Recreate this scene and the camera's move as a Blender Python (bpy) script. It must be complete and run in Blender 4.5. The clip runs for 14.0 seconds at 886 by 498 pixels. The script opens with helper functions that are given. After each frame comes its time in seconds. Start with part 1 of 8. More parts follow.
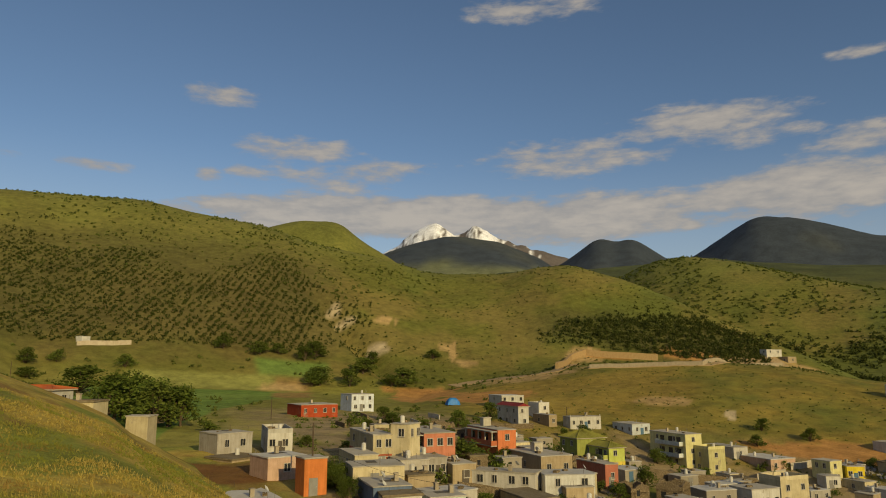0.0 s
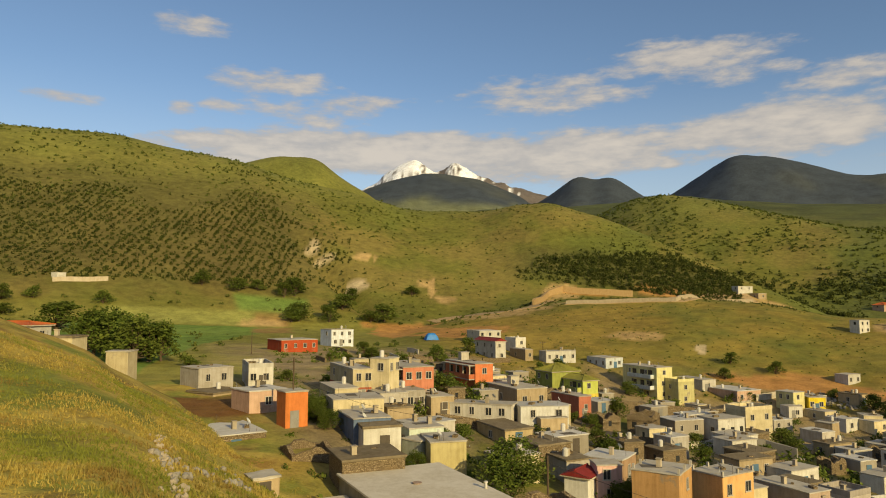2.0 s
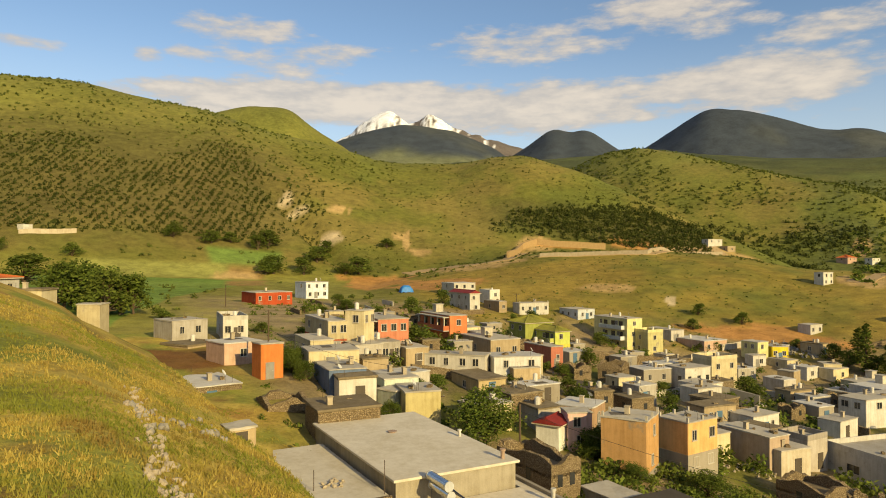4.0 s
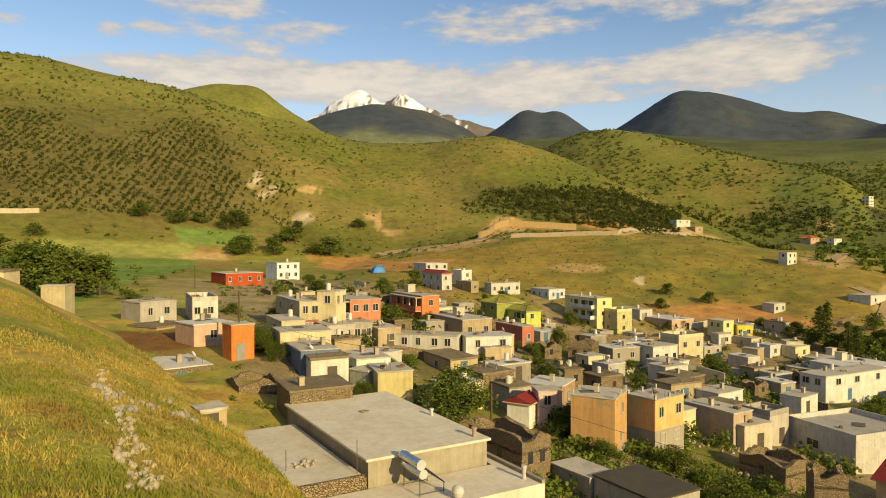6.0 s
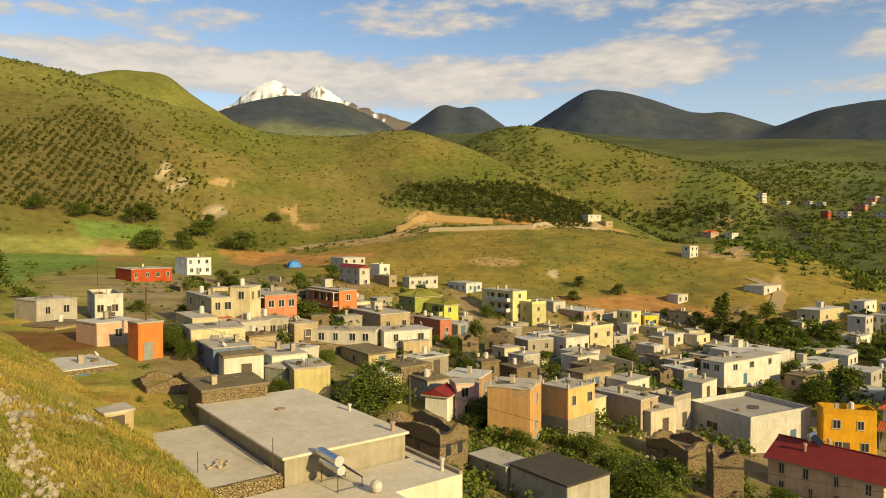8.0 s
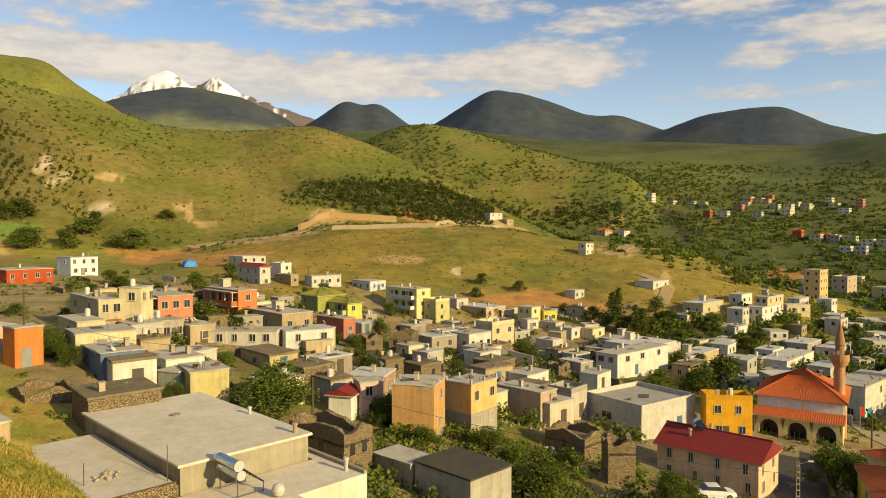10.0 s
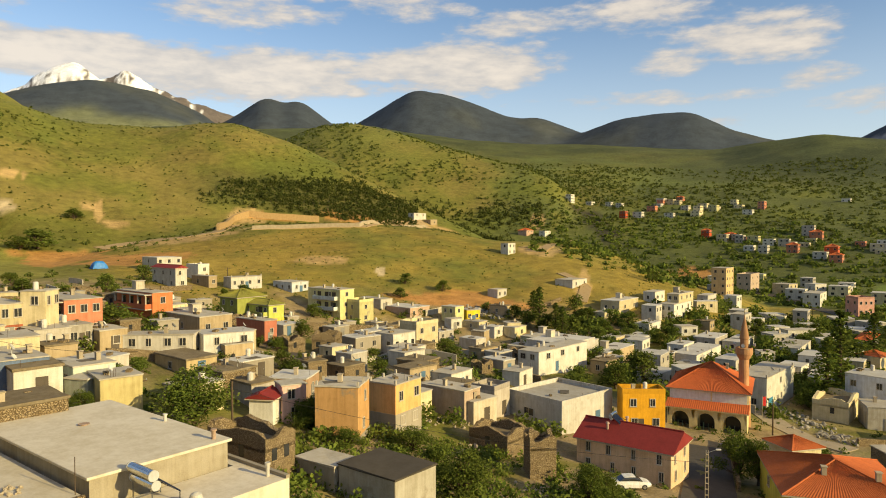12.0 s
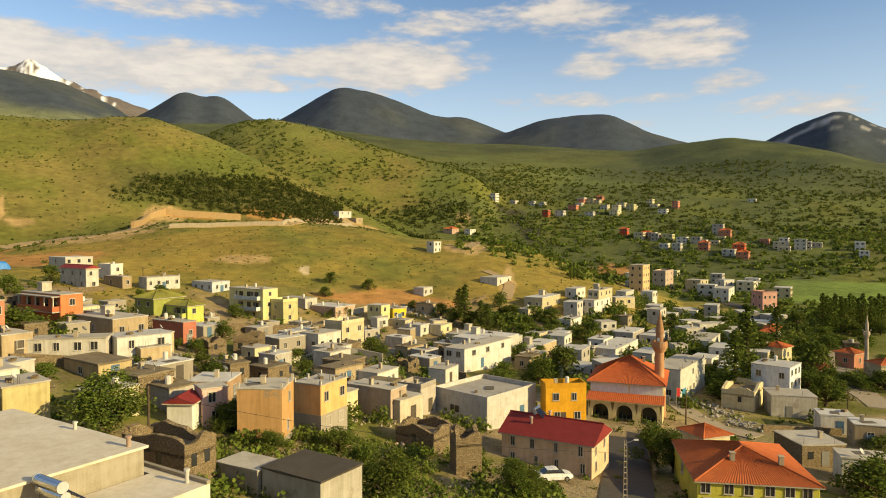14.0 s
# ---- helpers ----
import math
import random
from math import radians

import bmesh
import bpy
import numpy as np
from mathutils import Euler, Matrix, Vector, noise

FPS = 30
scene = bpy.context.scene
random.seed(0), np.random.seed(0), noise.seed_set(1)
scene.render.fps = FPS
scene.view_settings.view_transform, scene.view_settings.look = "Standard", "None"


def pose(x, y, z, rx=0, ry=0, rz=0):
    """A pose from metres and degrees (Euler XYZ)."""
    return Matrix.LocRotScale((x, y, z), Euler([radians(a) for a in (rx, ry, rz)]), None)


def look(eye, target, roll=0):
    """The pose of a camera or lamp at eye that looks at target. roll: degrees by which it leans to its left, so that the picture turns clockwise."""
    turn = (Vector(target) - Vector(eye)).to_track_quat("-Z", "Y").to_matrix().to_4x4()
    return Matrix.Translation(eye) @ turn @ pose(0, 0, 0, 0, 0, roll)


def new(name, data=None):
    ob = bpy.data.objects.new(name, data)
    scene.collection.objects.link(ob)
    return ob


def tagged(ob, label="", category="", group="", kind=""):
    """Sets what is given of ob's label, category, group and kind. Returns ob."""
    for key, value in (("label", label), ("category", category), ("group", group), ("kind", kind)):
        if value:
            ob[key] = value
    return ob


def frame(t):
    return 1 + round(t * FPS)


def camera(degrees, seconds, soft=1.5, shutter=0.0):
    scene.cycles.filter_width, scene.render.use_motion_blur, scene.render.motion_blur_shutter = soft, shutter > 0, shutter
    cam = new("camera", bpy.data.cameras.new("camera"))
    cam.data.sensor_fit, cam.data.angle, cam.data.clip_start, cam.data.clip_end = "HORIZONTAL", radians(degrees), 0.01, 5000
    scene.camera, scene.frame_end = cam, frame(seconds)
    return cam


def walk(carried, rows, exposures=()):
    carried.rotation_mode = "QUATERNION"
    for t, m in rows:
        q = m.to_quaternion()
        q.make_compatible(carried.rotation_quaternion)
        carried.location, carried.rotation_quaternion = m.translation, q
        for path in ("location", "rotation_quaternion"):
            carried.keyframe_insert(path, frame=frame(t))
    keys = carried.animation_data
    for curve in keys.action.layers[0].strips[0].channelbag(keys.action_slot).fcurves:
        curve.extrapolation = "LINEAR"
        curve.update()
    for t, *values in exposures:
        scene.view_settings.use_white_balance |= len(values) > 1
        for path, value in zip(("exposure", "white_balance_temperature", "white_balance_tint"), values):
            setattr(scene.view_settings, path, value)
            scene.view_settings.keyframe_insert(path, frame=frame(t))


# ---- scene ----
cam = camera(66.1, 14.0, 1.0)
EYE = 40.0
# seconds, yaw, pitch, roll: the camera turns where it is
ROWS = [
    (0.0, -0.06, 10.12, 0.0), (0.5, -0.47, 9.09, 0.0), (1.0, -0.88, 7.74, 0.0), (1.5, -1.34, 6.3, 0.0),
    (2.0, -1.83, 4.83, 0.0), (2.5, -2.35, 3.6, 0.0), (3.0, -2.9, 2.54, 0.0), (4.2, -4.15, 0.6, 0.0), (5.5, -5.57, -0.46, 0.0),
    (6.0, -6.3, -0.8, 0.0), (6.5, -7.21, -1.03, 0.0), (7.0, -8.66, -1.19, 0.0), (7.5, -10.72, -1.26, 0.0),
    (8.0, -13.2, -1.29, 0.0), (8.5, -15.48, -1.35, 0.0), (11.0, -24.51, -1.48, 0.0), (11.5, -26.03, -1.47, 0.0),
    (12.0, -27.68, -1.46, 0.0), (12.5, -29.25, -1.52, 0.0), (13.0, -30.92, -1.57, 0.0), (13.5, -32.5, -1.59, 0.0),
    (14.0, -33.91, -1.6, 0.0),
]
walk(cam, [(t, pose(0, 0, EYE, 90 + pitch, roll, yaw)) for t, yaw, pitch, roll in ROWS],
     [(0.0, -0.47, 7300, 10), (0.6, -0.35, 7300, 10), (1.5, -0.09, 7300, 10), (2.2, 0.09, 7500, 10), (3.0, 0.25, 7700, 10), (6.5, 0.37, 7700, 10), (11.0, 0.45, 7500, 10), (14.0, 0.52, 7450, 10)])

# ---- light ----
SUN_AZ, SUN_EL = 150.0, 19.5  # degrees clockwise from straight ahead, and above the horizon
sun = new("sun", bpy.data.lights.new("sun", "SUN"))
sun.data.energy, sun.data.angle, sun.data.color = 4.7, radians(0.6), (1.0, 0.85, 0.47)
_a, _e = radians(SUN_AZ), radians(SUN_EL)
sun.matrix_world = look((0, 0, 400), (-math.sin(_a) * math.cos(_e), -math.cos(_a) * math.cos(_e), 400 - math.sin(_e)))


class Nodes:
    """Short hand for a node tree."""

    def __init__(self, tree):
        self.t = tree
        tree.nodes.clear()

    def add(self, kind, ins=None, **props):
        n = self.t.nodes.new(kind)
        for k, v in props.items():
            setattr(n, k, v)
        for k, v in (ins or {}).items():
            self.put(n.inputs[k], v)
        return n

    def put(self, socket, v):
        if isinstance(v, bpy.types.NodeSocket):
            self.t.links.new(v, socket)
        else:
            socket.default_value = v

    def math(self, op, a, b=0.0, c=0.0, clamp=False):
        n = self.add("ShaderNodeMath", operation=op, use_clamp=clamp)
        for s, v in zip(n.inputs, (a, b, c)):
            self.put(s, v)
        return n.outputs[0]

    def mix(self, f, a, b, blend="MIX"):
        n = self.add("ShaderNodeMix", data_type="RGBA", blend_type=blend)
        self.put(n.inputs[0], f)
        for s, v in ((n.inputs[6], a), (n.inputs[7], b)):
            self.put(s, (*v, 1.0) if isinstance(v, tuple) and len(v) == 3 else v)
        return n.outputs[2]

    def ramp(self, f, lo, hi, a=0.0, b=1.0):
        n = self.add("ShaderNodeMapRange", interpolation_type="SMOOTHSTEP")
        for s, v in zip(n.inputs, (f, lo, hi, a, b)):
            self.put(s, v)
        return n.outputs[0]

    def noise(self, vec, scale, detail=4.0, rough=0.55, lac=2.0):
        n = self.add("ShaderNodeTexNoise", {"Scale": scale, "Detail": detail, "Roughness": rough, "Lacunarity": lac})
        if vec is not None:
            self.put(n.inputs["Vector"], vec)
        return n.outputs["Fac"]


world = bpy.data.worlds.new("sky")
scene.world = world
world.use_nodes = True
w = Nodes(world.node_tree)
sky = w.add("ShaderNodeTexSky", sky_type="NISHITA", sun_disc=False, sun_elevation=radians(SUN_EL), sun_rotation=radians(SUN_AZ),
            altitude=1500.0, air_density=1.0, dust_density=0.7, ozone_density=2.2)
coord = w.add("ShaderNodeTexCoord").outputs["Generated"]
sep = w.add("ShaderNodeSeparateXYZ", {0: coord})
az = w.math("MULTIPLY", w.math("ARCTAN2", sep.outputs[0], sep.outputs[1]), 57.2958)
el = w.math("MULTIPLY", w.math("ARCSINE", sep.outputs[2]), 57.2958)
plane = w.add("ShaderNodeCombineXYZ", {0: az, 1: w.math("MULTIPLY", el, 3.2), 2: 0.0}).outputs[0]
# torn edges: two noises in degrees, stretched along the horizon
n1 = w.noise(plane, 0.17, 7.0, 0.58)
n2 = w.noise(plane, 0.6, 6.0, 0.55)
rag = w.math("ADD", w.math("MULTIPLY", w.math("SUBTRACT", n1, 0.5), 3.4), w.math("MULTIPLY", w.math("SUBTRACT", n2, 0.5), 1.6))


def cloud(a, e, wa, he, k=1.0):
    """How much cloud a heap at azimuth a and elevation e gives, wa and he degrees across."""
    u = w.math("DIVIDE", w.math("SUBTRACT", az, a), wa / 2)
    v = w.math("DIVIDE", w.math("SUBTRACT", el, e), he / 2)
    return w.math("MULTIPLY", w.math("SUBTRACT", 1.0, w.math("ADD", w.math("MULTIPLY", u, u), w.math("MULTIPLY", v, v))), k)


heaps = [cloud(8.3, 29.3, 13.1, 2.5, 1), cloud(-19.0, 21.9, 7.6, 1.9, 0.9), cloud(-12.8, 18.0, 10.8, 2.7, 0.9), cloud(-6.5, 16.5, 12.6, 2.1, 0.8),
         cloud(-19.5, 15.5, 2.6, 1.3, 0.9), cloud(-16.9, 16.0, 3.6, 1.2, 0.9), cloud(-28.6, 15.3, 6.1, 1.1, 0.9), cloud(-33.4, 15.3, 2.4, 0.9, 0.8),
         cloud(11.1, 17.4, 17.0, 3.4, 1.0), cloud(22.2, 19.3, 16.2, 3.9, 1.0), cloud(33.3, 16.4, 7.7, 1.6, 0.9), cloud(33.6, 22.5, 5.0, 1.1, 0.9),
         cloud(-10.8, 15.4, 15.5, 3.2, 0.6), cloud(27.4, 13.1, 16.2, 4.6, 1.6), cloud(-4.0, 12.8, 41.7, 4.0, 2.0), cloud(10.9, 12.6, 32.1, 4.7, 1.6),
         cloud(20.6, 11.4, 2.6, 1.0, 1.2), cloud(51.9, 14.4, 14.0, 4.6, 1.2), cloud(46.7, 13.2, 7.2, 2.6, 1.1), cloud(33.7, 16.6, 12.2, 2.6, 0.9),
         cloud(29.5, 13.5, 17.7, 4.9, 1.6), cloud(56.5, 11.3, 6.0, 1.9, 1.1), cloud(44.0, 10.5, 19.1, 1.3, 0.8), cloud(62.0, 9.2, 11.0, 2.4, 0.9),
         cloud(44.0, 17.0, 11.8, 3.8, 1.0), cloud(64.8, 10.1, 3.5, 1.2, 0.6), cloud(50.7, 8.5, 5.2, 1.1, 0.6), cloud(10.2, 12.2, 18.1, 4.5, 1.8),
         cloud(26.2, 17.9, 9.2, 2.1, 0.7)]
heaps += [cloud(a, e, wa, he, 0.9) for a, e, wa, he in ((100, 14, 50, 9), (150, 25, 40, 12), (-150, 18, 60, 10), (-90, 14, 40, 8), (-60, 22, 30, 7))]
heap = heaps[0]
for h in heaps[1:]:
    heap = w.math("SMOOTH_MAX", heap, h, 0.5)
dense = w.ramp(w.math("ADD", heap, rag), 0.0, 1.15)
dense = w.math("MULTIPLY", dense, w.ramp(el, 2.0, 6.0))
thick = w.ramp(w.math("ADD", w.math("MULTIPLY", heap, 0.6), w.math("MULTIPLY", rag, 1.0)), 0.1, 1.6)
sunlit = w.mix(thick, (3.4, 3.4, 3.5), (5.0, 4.7, 4.35))
haze = w.ramp(el, 3.0, 19.0, 0.55, 0.0)
air = w.mix(haze, w.mix(1.0, sky.outputs[0], (0.90, 0.98, 1.03), "MULTIPLY"), (3.9, 4.5, 5.0))
colour = w.mix(w.math("MULTIPLY", dense, 0.88), air, sunlit)
# unseen bright broken cloud overhead, added to lift the shaded sides below
fill_veil = w.math("MULTIPLY", w.ramp(el, 33.0, 52.0), w.ramp(w.noise(coord, 2.6, 6.0, 0.6), 0.36, 0.58, 0.08, 0.5))
colour = w.mix(fill_veil, colour, (5.6, 5.1, 4.5))
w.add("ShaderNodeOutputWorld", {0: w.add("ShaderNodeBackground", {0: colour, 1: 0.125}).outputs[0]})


# ---- land ----
def grid_noise(x, y, seed=0, octaves=4, rough=0.5):
    """Fractal value noise of arrays x, y, about -1 to 1."""
    total, amp, size = np.zeros_like(x), 1.0, 0.0
    for o in range(octaves):
        fx, fy = x * 2 ** o + 17.3 * o, y * 2 ** o - 9.1 * o
        ix, iy = np.floor(fx), np.floor(fy)
        u, v = fx - ix, fy - iy
        u, v = u * u * (3 - 2 * u), v * v * (3 - 2 * v)

        def rnd(i, j):
            h = np.sin(i * 127.1 + j * 311.7 + seed * 74.7) * 43758.5453
            return (h - np.floor(h)) * 2 - 1
        total += amp * ((rnd(ix, iy) * (1 - u) + rnd(ix + 1, iy) * u) * (1 - v) + (rnd(ix, iy + 1) * (1 - u) + rnd(ix + 1, iy + 1) * u) * v)
        size += amp
        amp *= rough
    return total / size * 1.4


def smooth(v, lo, hi):
    t = np.clip((v - lo) / (hi - lo), 0, 1)
    return t * t * (3 - 2 * t)


def band(v, lo, hi, soft):
    return smooth(v, lo - soft, lo + soft) * smooth(-v, -hi - soft, -hi + soft)


# hills: crest points (azimuth, distance, elevation in degrees), the distance of the foot, the reach of the back slope, steepness at the foot
HILLS = dict(
    plantation=([(-60, 800, 8.62), (-42, 760, 11.45), (-33.8, 720, 12.3), (-24.4, 690, 12.62), (-18.9, 675, 11.83), (-14.4, 665, 11.29), (-10.7, 655, 10.15), (-4.5, 650, 8.9), (0, 650, 7.55), (3.2, 655, 6.4), (8, 650, 4)], 330, 300, 1.2),
    dome=([(-24, 960, 3.75), (-16.2, 960, 10.85), (-14.4, 960, 11.5), (-12.1, 960, 12.12), (-8.8, 960, 12.09), (-6.9, 950, 10.58), (-4, 940, 8.91), (0, 930, 5.71)], 620, 260, 1.1),
    road_hill=([(-8, 700, 2.75), (-1.5, 690, 5.8), (3.2, 660, 7.3), (8, 630, 8.2), (10.8, 620, 8.39), (12.7, 610, 7.79), (15.5, 590, 6.95), (19.2, 560, 5.37), (21.9, 540, 3.94), (25.4, 510, 2.17), (32, 470, -1)], 345, 300, 1.0),
    spur=([(-4, 400, -2.2), (4.3, 390, -0.6), (12, 385, 0.5), (20.7, 375, 0.7), (27.6, 365, 0.1), (31.8, 355, -0.8), (38, 350, -1.0), (42.2, 335, -2.1), (46.8, 320, -3.9), (50, 310, -4.9), (54, 300, -6.5)], 195, 120, 0.9),
    wood_hill=([(9, 1150, 3.8), (15.5, 1100, 7.67), (17.6, 1080, 8.5), (20.3, 1050, 8.77), (23.4, 1000, 8.22), (27.1, 950, 7.12), (30.9, 900, 6.08), (34.7, 850, 5.17), (37, 810, 4.13), (38.5, 780, 2.14), (41.5, 740, -1.4), (44, 700, -3)], 560, 260, 1.0),
    upland=([(5, 2300, 7.41), (21.6, 2000, 8.19), (25.3, 1950, 7.62), (29.9, 1900, 7.16), (34.7, 1850, 6.78), (39.4, 1850, 6.57), (44, 1850, 6.19), (48.5, 1850, 5.98), (52.9, 1850, 5.69), (62, 1900, 4.67), (80, 2000, 3.72)], 450, 500, 1.1),
    right_hill=([(48, 1700, 3.92), (50.7, 1650, 5.29), (52.9, 1600, 5.97), (56.6, 1550, 6.92), (60.9, 1500, 6.24), (63.8, 1450, 5.42), (66.9, 1400, 3.81), (72, 1350, 1.88)], 800, 500, 1.0),
    snow_peak=([(-9, 4300, 6.91), (-4.9, 4300, 9.66), (-4, 4300, 10.1), (-2.1, 4300, 11.56), (-0.6, 4300, 12.28), (1.1, 4300, 11.05), (1.8, 4300, 11.33), (2.8, 4300, 12.04), (4.7, 4300, 10.95), (7.0, 4300, 10.2), (9.5, 4300, 9.5), (12, 4300, 8.6), (15, 4300, 7.38)], 2900, 450, 1.1),
    snow_foot=([(-9, 3300, 6.64), (-4.9, 3300, 9.36), (-2.1, 3300, 10.35), (0.8, 3300, 10.95), (4.7, 3300, 10.38), (8.5, 3300, 8.88), (12, 3300, 6.14)], 1700, 600, 1.1),
    twin=([(6, 3400, 6.74), (9.9, 3400, 8.36), (13.2, 3400, 10.59), (14.5, 3400, 10.01), (15.9, 3400, 10.42), (18.9, 3400, 8.27), (22, 3400, 6.76)], 2000, 500, 1.0),
    big_dark=([(16, 2900, 7.38), (19.8, 2900, 8.46), (23, 2900, 10.25), (25.3, 2900, 11.53), (28.1, 2900, 11.08), (33.7, 2900, 9.15), (35.6, 2900, 9.18), (39.4, 2900, 7.76), (44, 2900, 6.31)], 1850, 700, 1.0),
    far_dark=([(34, 2700, 6.67), (38.4, 2700, 7.64), (42.2, 2700, 9.01), (45.4, 2700, 9.29), (47.6, 2700, 9.23), (50.7, 2700, 7.6), (55, 2700, 6.47), (60, 2700, 4.86)], 1750, 700, 1.0),
    rocky=([(54, 2600, 4.86), (58.6, 2600, 6.32), (61.6, 2600, 7.9), (64.1, 2600, 8.66), (66.8, 2600, 6.99), (75, 2600, 5.36), (95, 2600, 6.9), (120, 2600, 4.91)], 1700, 700, 1.0),
)


def valley(x, y):
    """Height of the valley floor, the village's slope and the near hillside."""
    floor = 20.6 + 2.4 * smooth(y, 60, 150) + 0.012 * np.clip(y, -60, 500) - 18.5 * np.tanh(np.clip(x, 0, 900) / 85) - 0.03 * np.clip(x, -200, 0) * 1.6
    floor = floor + 0.02 * np.clip(x - 250, 0, 900) + 2.0 * smooth(-x, 0, 14) * smooth(-y, -140, -90)
    # the grassy spur beside the camera
    along, off = (-0.44 * x + 0.9 * y), (0.9 * x + 0.44 * y)
    crest = 33.2 + 1.0 * np.sin(along / 37) - 0.16 * np.clip(along - 96, 0, 80) - 0.06 * np.clip(-along, 0, 200)
    near = crest - 0.6 * (np.sqrt(np.clip(off, 0, 500) ** 2 + 4) - 2) + 0.10 * np.clip(-off, 0, 60) - 0.6 * np.clip(off - 11, 0, 500)
    near = near + 0.34 * np.clip(3.5 - off, 0, 45) * smooth(along, 20, 85)
    d = near - floor
    return floor + np.where(d > 2, d, np.where(d < -2, 0, (d + 2) ** 2 / 8))


def height(x, y):
    """Height of the land at arrays x, y."""
    x, y = np.asarray(x, float), np.asarray(y, float)
    az, r = np.degrees(np.arctan2(x, y)), np.hypot(x, y)
    base = valley(x, y)
    wob = grid_noise(x / 120, y / 120, 3, 4)
    z = base + wob * 1.5 * smooth(r, 150, 500)
    for i, (name, (crest, foot, back, p)) in enumerate(HILLS.items()):
        a, d, e = np.array(crest).T
        far = sum(np.interp(az + o, a, d) for o in (-1.6, -0.8, 0, 0.8, 1.6)) / 5
        soft = 0.25 if d[0] > 4000 else 0.7
        rise = sum(np.interp(az + o * soft, a, e) for o in (-1, -0.5, 0, 0.5, 1)) / 5
        top = EYE + far * np.tan(np.radians(rise))
        edge = smooth(az, a[0] - 6, a[0]) * smooth(-az, -a[-1] - 6, -a[-1])
        front = far - foot
        s = np.where(r < far, 1 - (far - r) / front, 1 - (r - far) / back)
        shape = np.clip(s, 0, 1)
        shape = (shape - np.clip(shape - 0.7, 0, 1) ** 2 / 0.6) / 0.85
        shape = shape ** p
        gully = grid_noise(x / (0.09 * far + 60) + i * 3.1, y / (0.09 * far + 60), i + 5, 5)
        rise = (top - base) * shape * edge
        rise = rise + gully * (top - base) * (0.07 + 0.05 * smooth(r, 1300, 2200)) * np.clip(shape, 0, 1) * np.clip(1.15 - shape, 0, 1)
        rise = np.where(s > 0, rise, 0)
        was = z - base
        k = (0.45 - 0.38 * smooth(r, 1500, 2000)) * np.clip(np.minimum(was, rise), 0, None) + 0.01
        z = base + np.maximum(was, rise) + np.clip(k - np.abs(was - rise), 0, None) ** 2 / k / 4
    # a gully between the plantation and the road hill
    z = z - 9 * np.exp(-((az + 5.2 + (r - 380) * 0.055) / 1.1) ** 2) * band(r, 370, 470, 25)
    z = z + grid_noise(az * 1.3, r / 300, 71, 4, 0.6) * 12 * band(az, -6, 10, 1) * smooth(r, 3800, 4200)
    return z + grid_noise(x / 9, y / 9, 11, 3) * 0.35 * smooth(r, 2, 30)


E, D, P, B = (0.40, 0.20, 0.065), (0.42, 0.28, 0.12), (0.46, 0.36, 0.22), (0.17, 0.075, 0.025)  # bare earth: embankment, track, pale, ploughed
# azimuth, its spread, distance, its spread, colour
SCARS = [(-1.5, 5.3, 315, 57, E), (3.2, 7.7, 284, 34, E), (-1.9, 7.1, 342, 10, E), (17.8, 4.2, 272, 10, D), (22.4, 0.8, 257, 12, P), (25.8, 6.5, 226, 9, E), (30.0, 4.2, 236, 7, E), (-9.1, 1.3, 464, 10, P), (-8.0, 1.8, 447, 8, P), (-5.4, 1.8, 406, 12, P), (-4.7, 2.4, 451, 12, D), (0.2, 1.1, 418, 12, D), (2.0, 1.6, 397, 9, D), (0.9, 0.6, 416, 30, D), (-17.9, 10.1, 103, 17, B), (11.8, 3.0, 414, 33, D), (10.3, 2.4, 387, 26, D), (14.6, 7.0, 356, 12, D), (21.9, 7.0, 431, 12, D), (7.0, 8.3, 344, 34, D), (-13.0, 3.0, 336, 13, D), (35.8, 3.6, 315, 24, D), (47.7, 4.2, 449, 78, E), (35.6, 1.2, 636, 43, D), (39.4, 1.2, 258, 42, D), (29.9, 9.5, 227, 13, E), (13.5, 3.5, 417, 12, E), (19.5, 7.0, 432, 8, E), (26.5, 5.0, 446, 7, D)]


